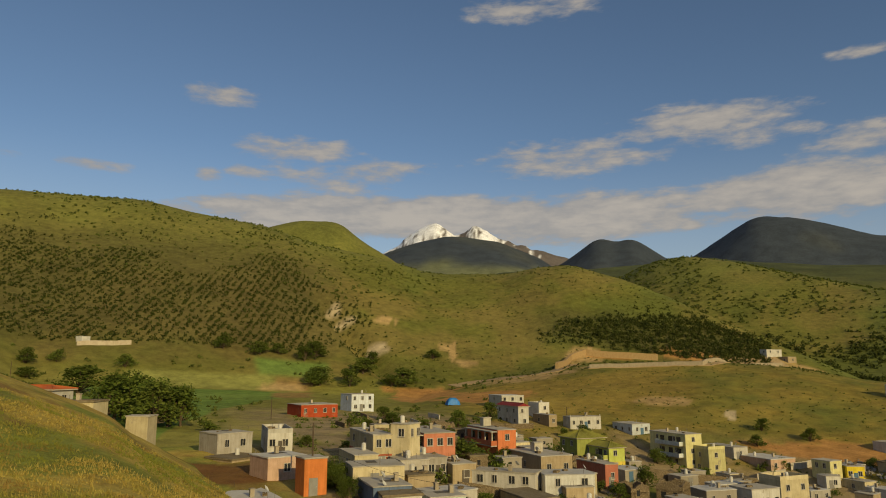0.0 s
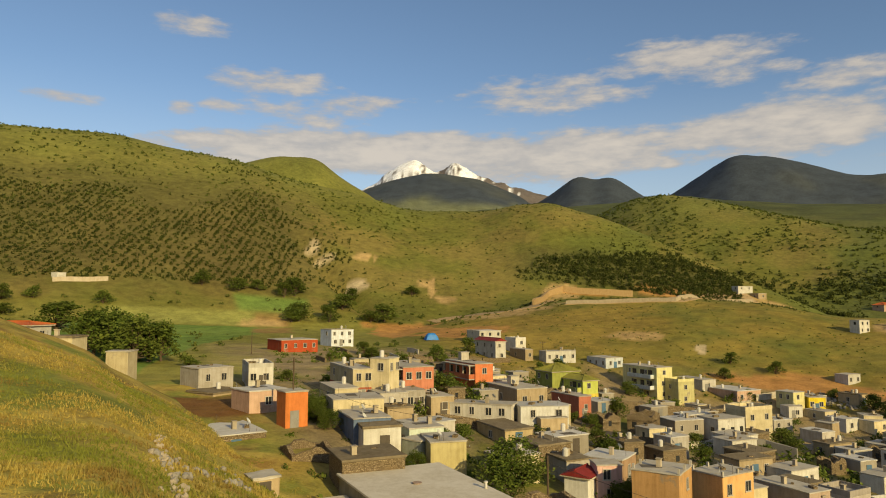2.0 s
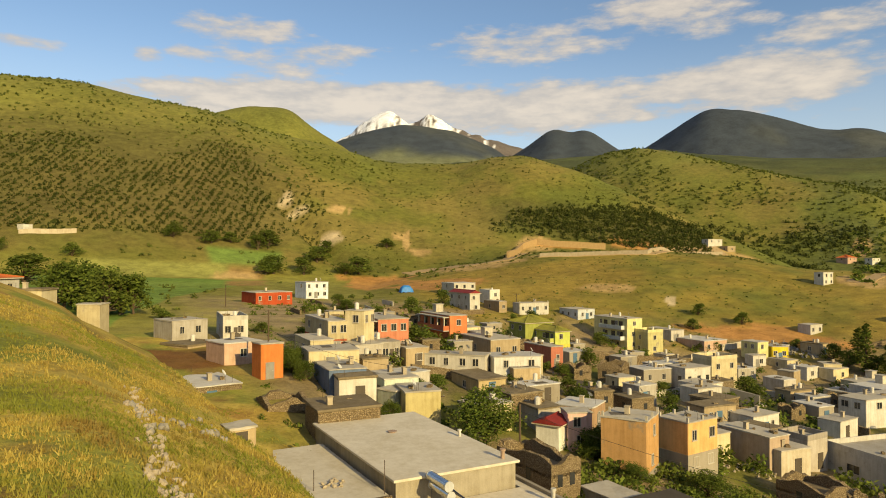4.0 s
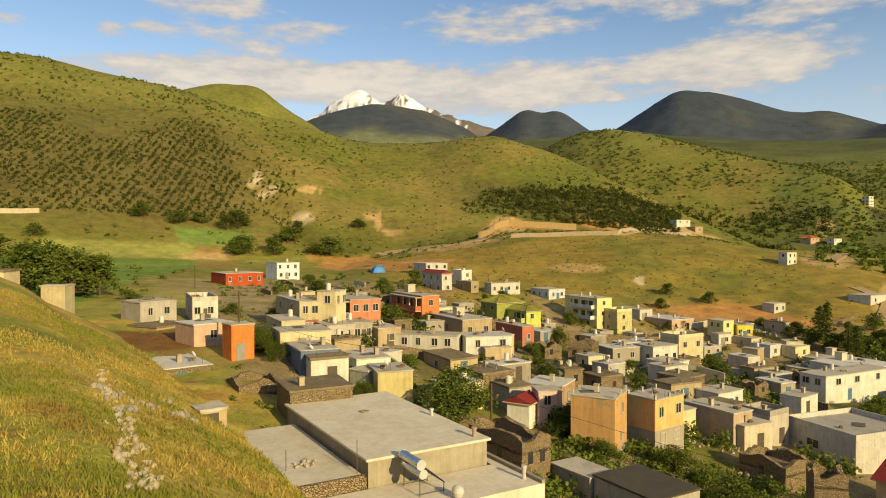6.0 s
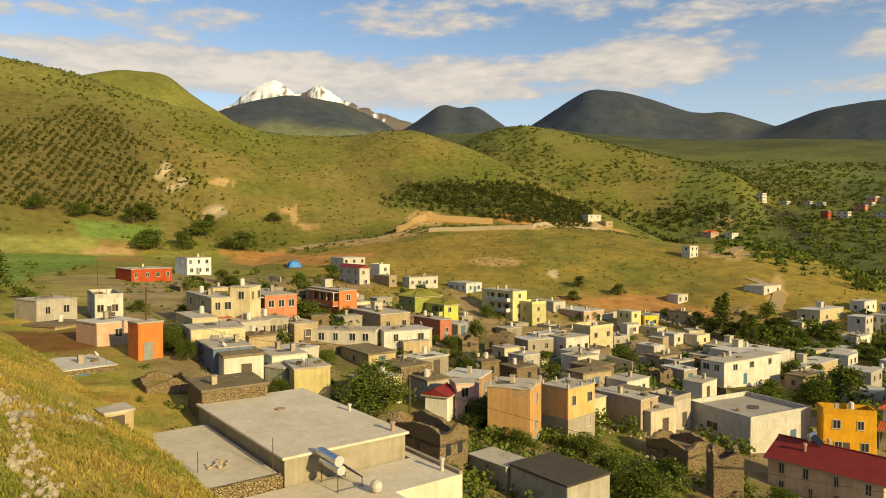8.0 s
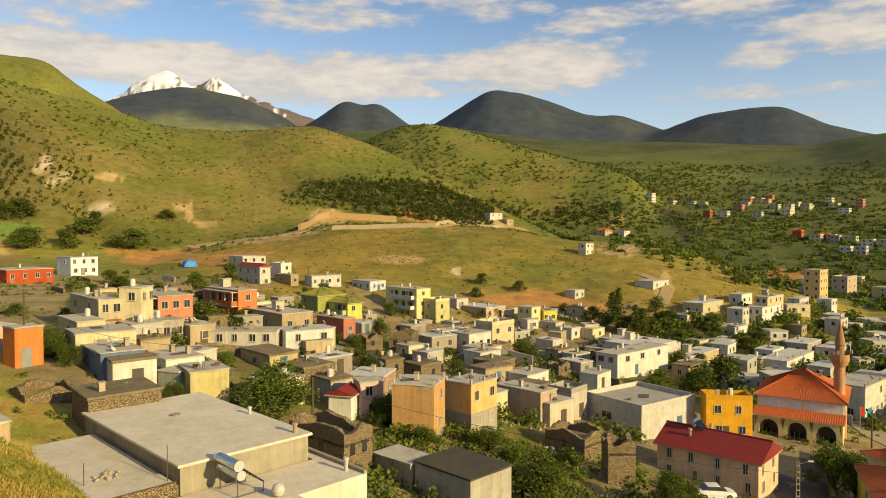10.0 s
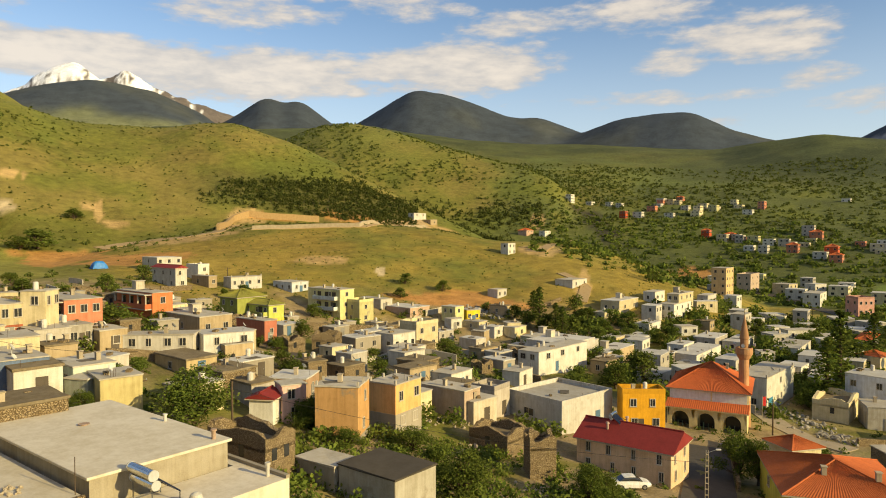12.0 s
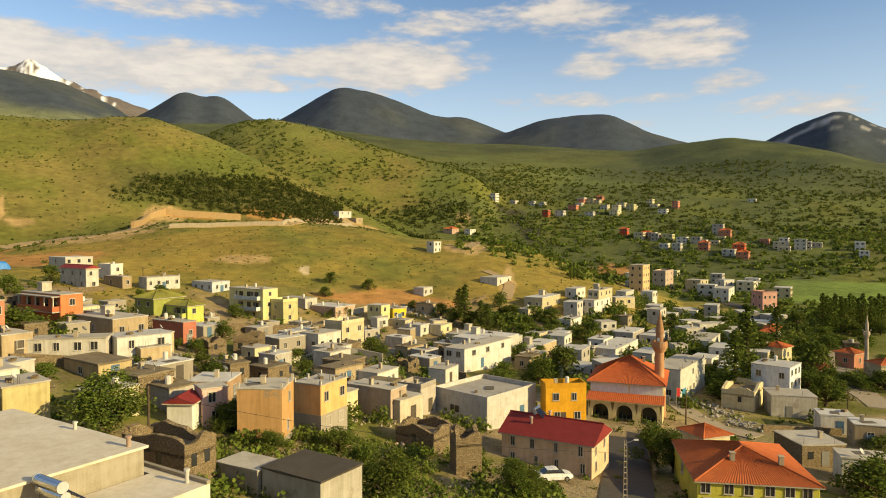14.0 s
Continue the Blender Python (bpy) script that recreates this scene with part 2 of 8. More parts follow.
def cover(x, y, z):
    """What grows or lies on the land, with light and haze painted on the far mountains: a colour for each point."""
    az, r = np.degrees(np.arctan2(x, y)), np.hypot(x, y)
    n1, n2, n3 = grid_noise(x / 60, y / 60, 21, 5), grid_noise(x / 14, y / 14, 22, 4), grid_noise(x / 3, y / 3, 23, 3)
    far_n = grid_noise(az / 3, r / 250, 24, 5)

    def lay(c, colour, f):
        return c + (np.array(colour) - c) * np.clip(f, 0, 1)[..., None]
    c = np.zeros(x.shape + (3,)) + (0.132, 0.130, 0.027)
    c = lay(c, (0.20, 0.152, 0.046), smooth(n1 + 0.5 * n2, -0.2, 0.8) * 0.75)
    c = lay(c, (0.095, 0.115, 0.024), smooth(-n1 + 0.6 * far_n, 0.1, 0.9) * 0.6)
    # plantation slope: bare brown earth between the young trees
    c = lay(c, (0.098, 0.080, 0.029), band(az, -60, -9, 3) * band(r, 380, 570, 35) * 0.78)
    c = lay(c, (0.07, 0.075, 0.022), band(az, 8, 25, 2) * band(r, 428, 480, 14) * 0.7)
    # bright grass on the upper slopes
    c = lay(c, (0.150, 0.150, 0.037), smooth(z, 95, 170) * band(r, 300, 1000, 60) * 0.7)
    # green fields of the valley floor
    flat = band(az, -40, -2, 4) * band(r, 135, 345, 20)
    c = lay(c, (0.21, 0.195, 0.045), flat * 0.95)
    edge = az + 0.6 * grid_noise(x / 30, y / 30, 81, 2)
    near_edge = 179 + 14.4 * (edge + 20.1)
    c = lay(c, (0.27, 0.235, 0.062), band(edge, -17, -5.5, 0.4) * band(r, 158, 228, 5) * smooth(near_edge - r, -3, 3))
    c = lay(c, (0.135, 0.205, 0.040), band(edge, -28, -12.7, 0.3) * smooth(r - near_edge, -3, 3) * smooth(-r, -330, -324))
    c = lay(c, (0.165, 0.225, 0.048), band(edge, -28, -12.7, 0.3) * smooth(r - near_edge, -3, 3) * band(r, 262, 300, 6) * 0.7)
    c = lay(c, (0.27, 0.17, 0.06), band(edge, -13.6, -10.6, 0.4) * band(r, 286, 348, 6) * smooth(n2 + 0.4 * n3, -0.7, 0.1))
    c = lay(c, (0.25, 0.245, 0.065), band(edge, -24, -13.6, 0.4) * band(r, 332, 351, 3))
    c = lay(c, (0.14, 0.205, 0.045), band(edge, -15, -9.4, 0.4) * band(r, 353, 374, 3))
    # valley on the far side: orchards and scrub
    c = lay(c, (0.115, 0.135, 0.036), band(az, 33, 130, 4) * band(r, 260, 1300, 60) * smooth(n1 + far_n, -0.9, 0.3) * 0.9)
    c = lay(c, (0.27, 0.215, 0.05), band(az, 48.5, 57.6, 0.6) * band(r, 299, 327, 3))
    c = lay(c, (0.17, 0.23, 0.045), band(az, 60.3, 67.5, 0.4) * band(r, 345, 452, 6))
    # the sunny dry spur above the village, the dark gorge and thickets behind it
    c = lay(c, (0.290, 0.200, 0.042), band(az, 1, 52, 3) * band(r, 195, 352, 18) * smooth(n1 + 0.6 * n2, -0.9, 0.5) * 0.75)
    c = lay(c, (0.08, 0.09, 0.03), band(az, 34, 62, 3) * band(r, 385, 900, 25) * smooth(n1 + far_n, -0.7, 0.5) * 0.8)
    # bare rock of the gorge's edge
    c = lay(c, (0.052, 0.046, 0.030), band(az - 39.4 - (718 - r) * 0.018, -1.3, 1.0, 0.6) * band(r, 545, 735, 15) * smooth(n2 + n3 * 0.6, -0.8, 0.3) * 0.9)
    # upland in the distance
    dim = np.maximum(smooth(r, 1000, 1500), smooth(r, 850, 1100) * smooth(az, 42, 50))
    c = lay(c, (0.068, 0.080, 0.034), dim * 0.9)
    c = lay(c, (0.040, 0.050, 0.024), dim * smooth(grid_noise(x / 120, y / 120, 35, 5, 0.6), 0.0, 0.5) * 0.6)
    c = lay(c, (0.11, 0.13, 0.035), smooth(r, 1000, 1500) * smooth(far_n, 0.35, 0.8) * 0.6)
    # far mountains: rock with cloud shade and blue haze put into its colour
    hazy_rock = np.array((0.044, 0.055, 0.070))
    c = lay(c, hazy_rock, smooth(r, 1750, 2300))
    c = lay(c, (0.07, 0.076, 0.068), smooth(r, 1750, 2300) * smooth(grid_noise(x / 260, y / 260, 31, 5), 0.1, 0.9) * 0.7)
    c = lay(c, (0.30, 0.29, 0.28), band(az, 57, 80, 1) * smooth(r, 2200, 2400) * smooth(grid_noise(x / 50, y / 50 + z / 40, 32, 4), 0.2, 0.5) * smooth(z, 230, 300))
    # grass on the lower slopes below the snow, lightened in colour as if sunlit
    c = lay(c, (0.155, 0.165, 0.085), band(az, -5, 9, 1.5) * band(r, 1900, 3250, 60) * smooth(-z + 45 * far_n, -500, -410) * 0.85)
    # snow in the gullies of the high peaks
    snow = smooth(grid_noise(az * 2.2 + z / 140, z / 110 - az, 33, 5, 0.65) + smooth(z, 640, 1000) * 0.9 - smooth(az, -1.0, 2.2) * 0.3, 0.10, 0.40)
    c = lay(c, (0.13, 0.11, 0.10), smooth(r, 3700, 3900))
    c = lay(c, (0.82, 0.82, 0.84), smooth(r, 3700, 3900) * snow * smooth(z, 560, 760))
    # village: trodden earth
    town = smooth(x + 0.35 * y, -2, 26) * band(r, 40, 225, 18) * band(az, -30, 75, 4) * smooth(r - 3.2 * np.clip(az - 20, 0, 60), 400, 180)
    c = lay(c, (0.27, 0.20, 0.115), town * smooth(n2 + 0.4 * n3, -0.65, 0.35) * 0.88)
    # near hillside: sun-bleached and green grass in patches
    near = smooth(-(0.9 * x + 0.44 * y), -26, -16) * smooth(-r, -143, -127)
    c = lay(c, (0.37, 0.275, 0.065), near)
    c = lay(c, (0.19, 0.20, 0.038), near * smooth(n2 * 0.9 + n1 * 0.5 + n3 * 0.4, -0.15, 0.35))
    c = lay(c, (0.21, 0.115, 0.04), near * smooth(grid_noise(x / 8, y / 5, 26, 4, 0.6), 0.25, 0.6) * 0.75)
    c = lay(c, (0.34, 0.20, 0.05), near * smooth(-n2 + n3 * 0.5, 0.2, 0.9) * 0.6)
    for a0, aw, r0, rw, colour in SCARS:
        q = ((az - a0) / (aw * 0.55)) ** 2 + ((r - r0) / (rw * 0.55)) ** 2
        c = lay(c, colour, smooth(1.15 - q + 0.5 * n2 + 0.4 * n3, 0.0, 0.5) * 0.9)
    return c


def build_ground():
    azs = np.radians(np.concatenate([np.arange(-180, -44, 2.0), np.arange(-44, 76, 0.19), np.arange(76, 180, 2.0)]))
    rs = np.concatenate([[0.02], np.geomspace(1.0, 4900, 580)])
    a, r = np.meshgrid(azs, rs)
    x, y = np.sin(a) * r, np.cos(a) * r
    z = height(x, y)
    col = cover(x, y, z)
    nr, na = a.shape
    verts = np.stack([x, y, z], -1).reshape(-1, 3)
    i = np.arange(nr - 1)[:, None] * na + np.arange(na)[None]
    j = np.arange(nr - 1)[:, None] * na + (np.arange(na)[None] + 1) % na
    quads = np.stack([i, j, j + na, i + na], -1).reshape(-1, 4)
    me = bpy.data.meshes.new("ground")
    me.vertices.add(len(verts))
    me.vertices.foreach_set("co", verts.ravel())
    me.loops.add(quads.size)
    me.loops.foreach_set("vertex_index", quads.ravel().astype(np.int32))
    me.polygons.add(len(quads))
    me.polygons.foreach_set("loop_start", np.arange(len(quads), dtype=np.int32) * 4)
    me.update(calc_edges=True)
    me.polygons.foreach_set("use_smooth", np.ones(len(quads), bool))
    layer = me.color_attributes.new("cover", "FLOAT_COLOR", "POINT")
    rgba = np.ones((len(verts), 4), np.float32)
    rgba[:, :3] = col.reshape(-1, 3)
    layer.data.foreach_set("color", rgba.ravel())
    me.validate()
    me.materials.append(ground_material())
    return tagged(new("ground", me), "hilly grassland with fields, bare earth and far mountains", "ground", kind="structure")


def ground_material():
    m = bpy.data.materials.new("ground")
    m.use_nodes = True
    g = Nodes(m.node_tree)
    base = g.add("ShaderNodeVertexColor", layer_name="cover").outputs[0]
    pos = g.add("ShaderNodeNewGeometry").outputs["Position"]
    fine, mid, big = g.noise(pos, 2.2, 5, 0.65), g.noise(pos, 0.22, 5, 0.6), g.noise(pos, 0.02, 5, 0.6)
    f = g.math("ADD", g.math("ADD", g.math("MULTIPLY", fine, 0.7), g.math("MULTIPLY", mid, 0.8)), g.math("MULTIPLY", big, 0.6))
    f = g.ramp(f, 0.65, 1.45, 0.55, 1.5)
    c = g.mix(1.0, base, g.add("ShaderNodeCombineColor", {0: f, 1: f, 2: f}).outputs[0], "MULTIPLY")
    bump = g.add("ShaderNodeBump", {"Strength": 0.55, "Distance": 0.35, "Height": g.math("ADD", fine, g.math("MULTIPLY", mid, 2.0))})
    b = g.add("ShaderNodeBsdfPrincipled", {"Base Color": c, "Roughness": 0.95, "Specular IOR Level": 0.1, "Normal": bump.outputs[0]})
    g.add("ShaderNodeOutputMaterial", {0: b.outputs[0]})
    return m


build_ground()


# ---- materials ----
MATS = {}


def material(name, build):
    if name not in MATS:
        m = bpy.data.materials.new(name)
        m.use_nodes = True
        g = Nodes(m.node_tree)
        shader = build(g)
        g.add("ShaderNodeOutputMaterial", {0: shader})
        MATS[name] = m
    return MATS[name]


def principled(g, colour, rough=0.85, bump=None, strength=0.4, dist=0.02, metal=0.0, spec=0.25):
    ins = {"Base Color": colour if not isinstance(colour, tuple) else (*colour, 1.0), "Roughness": rough, "Metallic": metal, "Specular IOR Level": spec}
    if bump is not None:
        ins["Normal"] = g.add("ShaderNodeBump", {"Strength": strength, "Distance": dist, "Height": bump}).outputs[0]
    return g.add("ShaderNodeBsdfPrincipled", ins).outputs[0]


def stained(g, colour, dark=0.74, scale=1.0):
    """Colour with blotches, rain streaks, grain and a slight shift from piece to piece."""
    pos = g.add("ShaderNodeTexCoord").outputs["Object"]
    rnd = g.add("ShaderNodeObjectInfo").outputs["Random"]
    shift = g.add("ShaderNodeVectorMath", {0: pos, 1: g.add("ShaderNodeCombineXYZ", {0: g.math("MULTIPLY", rnd, 50.0), 1: 0.0, 2: 0.0}).outputs[0]}, operation="ADD").outputs[0]
    blot = g.noise(shift, 0.55 * scale, 6, 0.65)
    grain = g.noise(shift, 9.0 * scale, 4, 0.6)
    long = g.add("ShaderNodeVectorMath", {0: shift, 1: (3.0, 3.0, 0.25)}, operation="MULTIPLY").outputs[0]
    streak = g.noise(long, 0.9 * scale, 4, 0.6)
    f = g.math("ADD", g.math("MULTIPLY", blot, 0.9), g.math("ADD", g.math("MULTIPLY", streak, 0.7), g.math("MULTIPLY", grain, 0.35)))
    f = g.ramp(f, 0.62, 1.25, 0.0, 1.0)
    low = tuple(v * dark * k for v, k in zip(colour, (1.0, 0.95, 0.85)))
    c = g.mix(f, low, tuple(min(v * 0.94, 0.9) for v in colour))
    hue = g.add("ShaderNodeHueSaturation", {"Color": c, "Value": g.ramp(rnd, 0.0, 1.0, 0.92, 1.07)}).outputs[0]
    return hue, g.math("ADD", grain, g.math("MULTIPLY", blot, 0.6))


def plaster(colour):
    name = "plaster_%02d_%02d_%02d" % tuple(int(c * 99) for c in colour)

    def build(g):
        c, h = stained(g, colour, 0.62)
        pos = g.add("ShaderNodeTexCoord").outputs["Object"]
        rnd = g.add("ShaderNodeObjectInfo").outputs["Random"]
        moved = g.add("ShaderNodeVectorMath", {0: pos, 1: g.add("ShaderNodeCombineXYZ", {0: g.math("MULTIPLY", rnd, 91.0), 1: g.math("MULTIPLY", rnd, 37.0), 2: 0.0}).outputs[0]}, operation="ADD").outputs[0]
        bare = g.ramp(g.noise(moved, 0.42, 6, 0.68), g.ramp(rnd, 0.0, 1.0, 0.57, 0.67), 0.69, 0.0, 0.75)
        c = g.mix(bare, c, g.mix(g.noise(moved, 2.5, 4, 0.6), (0.19, 0.15, 0.10), (0.36, 0.31, 0.24)))
        c = g.add("ShaderNodeHueSaturation", {"Color": c, "Value": g.ramp(rnd, 0.0, 1.0, 0.92, 1.08)}).outputs[0]
        return principled(g, c, 0.9, g.math("SUBTRACT", h, g.math("MULTIPLY", bare, 0.8)), 0.45, 0.04, spec=0.15)
    return material(name, build)


def concrete(colour=(0.47, 0.43, 0.36)):
    name = "concrete_%02d" % int(colour[0] * 99)

    def build(g):
        c, h = stained(g, colour, 0.72, 0.6)
        return principled(g, c, 0.88, h, 0.3, 0.03, spec=0.2)
    return material(name, build)


def earth_roof():
    def build(g):
        c, h = stained(g, (0.25, 0.20, 0.13), 0.55, 0.8)
        return principled(g, c, 0.95, h, 0.7, 0.08, spec=0.05)
    return material("earth_roof", build)


def stone_wall():
    def build(g):
        pos = g.add("ShaderNodeTexCoord").outputs["Object"]
        wob = g.noise(pos, 2.0, 3, 0.6)
        vec = g.add("ShaderNodeVectorMath", {0: pos, 1: (4.6, 4.6, 7.0)}, operation="MULTIPLY").outputs[0]
        vec = g.add("ShaderNodeVectorMath", {0: vec, 1: g.add("ShaderNodeCombineXYZ", {0: wob, 1: wob, 2: wob}).outputs[0]}, operation="ADD").outputs[0]
        v = g.add("ShaderNodeTexVoronoi", {"Vector": vec, "Scale": 1.0}, feature="F1")
        e = g.add("ShaderNodeTexVoronoi", {"Vector": vec, "Scale": 1.0}, feature="DISTANCE_TO_EDGE").outputs["Distance"]
        edge = g.ramp(e, 0.0, 0.14)
        bw = g.add("ShaderNodeSeparateColor", {0: v.outputs["Color"]}).outputs[0]
        c = g.mix(bw, (0.21, 0.15, 0.085), (0.37, 0.285, 0.175))
        c = g.mix(g.ramp(g.noise(pos, 0.7, 5), 0.4, 0.7), c, (0.27, 0.20, 0.115))
        c = g.mix(edge, (0.15, 0.105, 0.06), c)
        return principled(g, c, 0.95, g.math("ADD", edge, g.math("MULTIPLY", bw, 0.7)), 0.9, 0.12, spec=0.05)
    return material("stone_wall", build)


def rubble():
    def build(g):
        pos = g.add("ShaderNodeTexCoord").outputs["Object"]
        isl = g.add("ShaderNodeNewGeometry").outputs["Random Per Island"]
        c = g.mix(isl, (0.20, 0.155, 0.10), (0.38, 0.32, 0.24))
        c = g.mix(g.ramp(g.noise(pos, 3.0, 4), 0.45, 0.7), c, (0.30, 0.24, 0.16))
        return principled(g, c, 0.95, g.noise(pos, 8.0, 4), 0.5, 0.03, spec=0.05)
    return material("rubble", build)


def tile_roof(colour=(0.50, 0.125, 0.035)):
    name = "tile_%02d" % int(colour[0] * 99)

    def build(g):
        c, h = stained(g, colour, 0.66, 1.6)
        return principled(g, c, 0.75, h, 0.3, 0.02, spec=0.25)
    return material(name, build)


# near-black for window glass, and for the shade inside unglazed holes
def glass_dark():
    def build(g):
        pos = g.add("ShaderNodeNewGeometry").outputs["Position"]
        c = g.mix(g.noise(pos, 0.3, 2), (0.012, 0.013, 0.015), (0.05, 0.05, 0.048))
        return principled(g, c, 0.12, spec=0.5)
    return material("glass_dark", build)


def plain(name, colour, rough=0.6, metal=0.0):
    def build(g):
        c, h = stained(g, colour, 0.7, 2.0)
        return principled(g, c, rough, h, 0.15, 0.01, metal)
    return material(name, build)


def bark():
    def build(g):
        pos = g.add("ShaderNodeTexCoord").outputs["Object"]
        n = g.noise(pos, 6.0, 4)
        return principled(g, g.mix(n, (0.05, 0.035, 0.022), (0.14, 0.10, 0.065)), 0.95, n, 0.8, 0.05, spec=0.05)
    return material("bark", build)


def leaves(name="leaves", a=(0.052, 0.083, 0.016), b=(0.160, 0.200, 0.040)):
    def build(g):
        isl = g.add("ShaderNodeNewGeometry").outputs["Random Per Island"]
        rnd = g.add("ShaderNodeObjectInfo").outputs["Random"]
        pos = g.add("ShaderNodeNewGeometry").outputs["Position"]
        c = g.mix(isl, a, b)
        c = g.mix(g.ramp(g.noise(pos, 0.15, 3), 0.35, 0.65, 0.0, 0.4), c, (0.12, 0.125, 0.03))
        c = g.add("ShaderNodeHueSaturation", {"Color": c, "Value": g.ramp(rnd, 0.0, 1.0, 0.8, 1.15)}).outputs[0]
        d = g.add("ShaderNodeBsdfDiffuse", {"Color": c}).outputs[0]
        t = g.add("ShaderNodeBsdfTranslucent", {"Color": c}).outputs[0]
        return g.add("ShaderNodeMixShader", {0: 0.3, 1: d, 2: t}).outputs[0]
    return material(name, build)


def dry_grass():
    def build(g):
        isl = g.add("ShaderNodeNewGeometry").outputs["Random Per Island"]
        pos = g.add("ShaderNodeNewGeometry").outputs["Position"]
        c = g.mix(isl, (0.30, 0.21, 0.05), (0.50, 0.39, 0.11))
        c = g.mix(g.ramp(g.noise(pos, 0.16, 5, 0.65), 0.42, 0.58, 0.0, 0.85), c, (0.17, 0.20, 0.034))
        c = g.mix(g.ramp(g.noise(pos, 0.23, 4, 0.6), 0.56, 0.68, 0.0, 0.7), c, (0.24, 0.14, 0.05))
        d = g.add("ShaderNodeBsdfDiffuse", {"Color": c}).outputs[0]
        t = g.add("ShaderNodeBsdfTranslucent", {"Color": c}).outputs[0]
        return g.add("ShaderNodeMixShader", {0: 0.3, 1: d, 2: t}).outputs[0]
    return material("dry_grass", build)


# ---- kit ----
RNG = random.Random(7)


def part(name, bm, mat, parent=None, label="", at=None, smooth_shade=False):
    me = bpy.data.meshes.new(name)
    bm.normal_update()
    bm.to_mesh(me)
    bm.free()
    return piece(name, me, mat, parent, label, at, smooth_shade)


def piece(name, me, mat, parent=None, label="", at=None, smooth_shade=False):
    if not me.materials:
        me.materials.append(mat)
        if smooth_shade:
            me.polygons.foreach_set("use_smooth", np.ones(len(me.polygons), bool))
    ob = new(name, me)
    if parent is not None:
        ob.parent = parent
    if at is not None:
        ob.matrix_basis = at
    if label:
        tagged(ob, label)
    return ob


def empty(name, m, label, category, group=""):
    ob = new(name)
    ob.empty_display_size = 0.5
    ob.matrix_basis = m
    return tagged(ob, label, category, group)


def box(bm, x0, x1, y0, y1, z0, z1):
    vs = [bm.verts.new((x, y, z)) for z in (z0, z1) for x, y in ((x0, y0), (x1, y0), (x1, y1), (x0, y1))]
    for f in ((3, 2, 1, 0), (4, 5, 6, 7), (0, 1, 5, 4), (1, 2, 6, 5), (2, 3, 7, 6), (3, 0, 4, 7)):
        bm.faces.new([vs[i] for i in f])
    return vs


def tube(bm, p0, p1, r0, r1=None, n=8, caps=True):
    p0, p1 = Vector(p0), Vector(p1)
    r1 = r0 if r1 is None else r1
    q = (p1 - p0).to_track_quat("Z", "Y")
    a = [bm.verts.new(p0 + q @ Vector((math.cos(k * math.tau / n) * r0, math.sin(k * math.tau / n) * r0, 0))) for k in range(n)]
    b = [bm.verts.new(p1 + q @ Vector((math.cos(k * math.tau / n) * r1, math.sin(k * math.tau / n) * r1, 0))) for k in range(n)]
    for k in range(n):
        bm.faces.new((a[k], a[(k + 1) % n], b[(k + 1) % n], b[k]))
    if caps:
        bm.faces.new(a[::-1])
        bm.faces.new(b)


def lathe(bm, profile, n=20, at=(0, 0, 0)):
    """Turn a profile of (radius, height) about the upright."""
    rings = [[bm.verts.new((at[0] + r * math.cos(k * math.tau / n), at[1] + r * math.sin(k * math.tau / n), at[2] + z)) for k in range(n)] for r, z in profile]
    for a, b in zip(rings, rings[1:]):
        for k in range(n):
            bm.faces.new((a[k], a[(k + 1) % n], b[(k + 1) % n], b[k]))
    bm.faces.new(rings[0][::-1])
    bm.faces.new(rings[-1])


SHARED = {}


def mesh_of(name, build):
    bm = bmesh.new()
    build(bm)
    me = bpy.data.meshes.new(name)
    bm.to_mesh(me)
    bm.free()
    return me


def window_meshes(w, h):
    """Frame ring, pane, sill and middle bar of a window, shared by all of its size."""
    key = (round(w, 1), round(h, 1))
    if key not in SHARED:
        w, h = key
        t = 0.08

        def ring(bm):
            loops = []
            for y, o in ((0.02, t), (-0.07, t), (-0.07, 0.0), (0.02, 0.0)):
                loops.append([bm.verts.new((sx * (w / 2 + o), y, sz * (h / 2 + o))) for sx, sz in ((-1, -1), (1, -1), (1, 1), (-1, 1))])
            for a, b in zip(loops, loops[1:] + loops[:1]):
                for i in range(4):
                    bm.faces.new((a[i], a[(i + 1) % 4], b[(i + 1) % 4], b[i]))
            bmesh.ops.recalc_face_normals(bm, faces=bm.faces[:])
        SHARED[key] = (mesh_of("window", ring), mesh_of("pane", lambda bm: box(bm, -w / 2, w / 2, -0.012, 0.02, -h / 2, h / 2)),
                       mesh_of("sill", lambda bm: box(bm, -w / 2 - 0.15, w / 2 + 0.15, -0.14, -0.072, -h / 2 - t - 0.04, -h / 2 - t + 0.03)),
                       mesh_of("mullion", lambda bm: box(bm, -0.03, 0.03, -0.05, -0.014, -h / 2, h / 2)))
    return SHARED[key]


def window(parent, x, z, side, w=1.1, h=1.2, bare=False, far=False):
    """A window on the face 'r' (along local x) or 'l' (along local y), or, without a frame, a near-black pane as the
    shade of a bare hole.
    """
    ring, pane_me, sill_me, bar_me = window_meshes(w, h)
    m = pose(x, 0, z) if side == "r" else pose(0, x, z, 0, 0, -90)
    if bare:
        # no real hole: a dark pane on the wall paints the unlit inside
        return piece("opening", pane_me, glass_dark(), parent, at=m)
    white = plain("window_frame", (0.50, 0.46, 0.40), 0.6)
    ob = piece("window", ring, white, parent, at=m)
    piece("pane", pane_me, glass_dark(), ob)
    if not far:
        piece("sill", sill_me, white, ob)
        piece("mullion", bar_me, white, ob)
    return ob


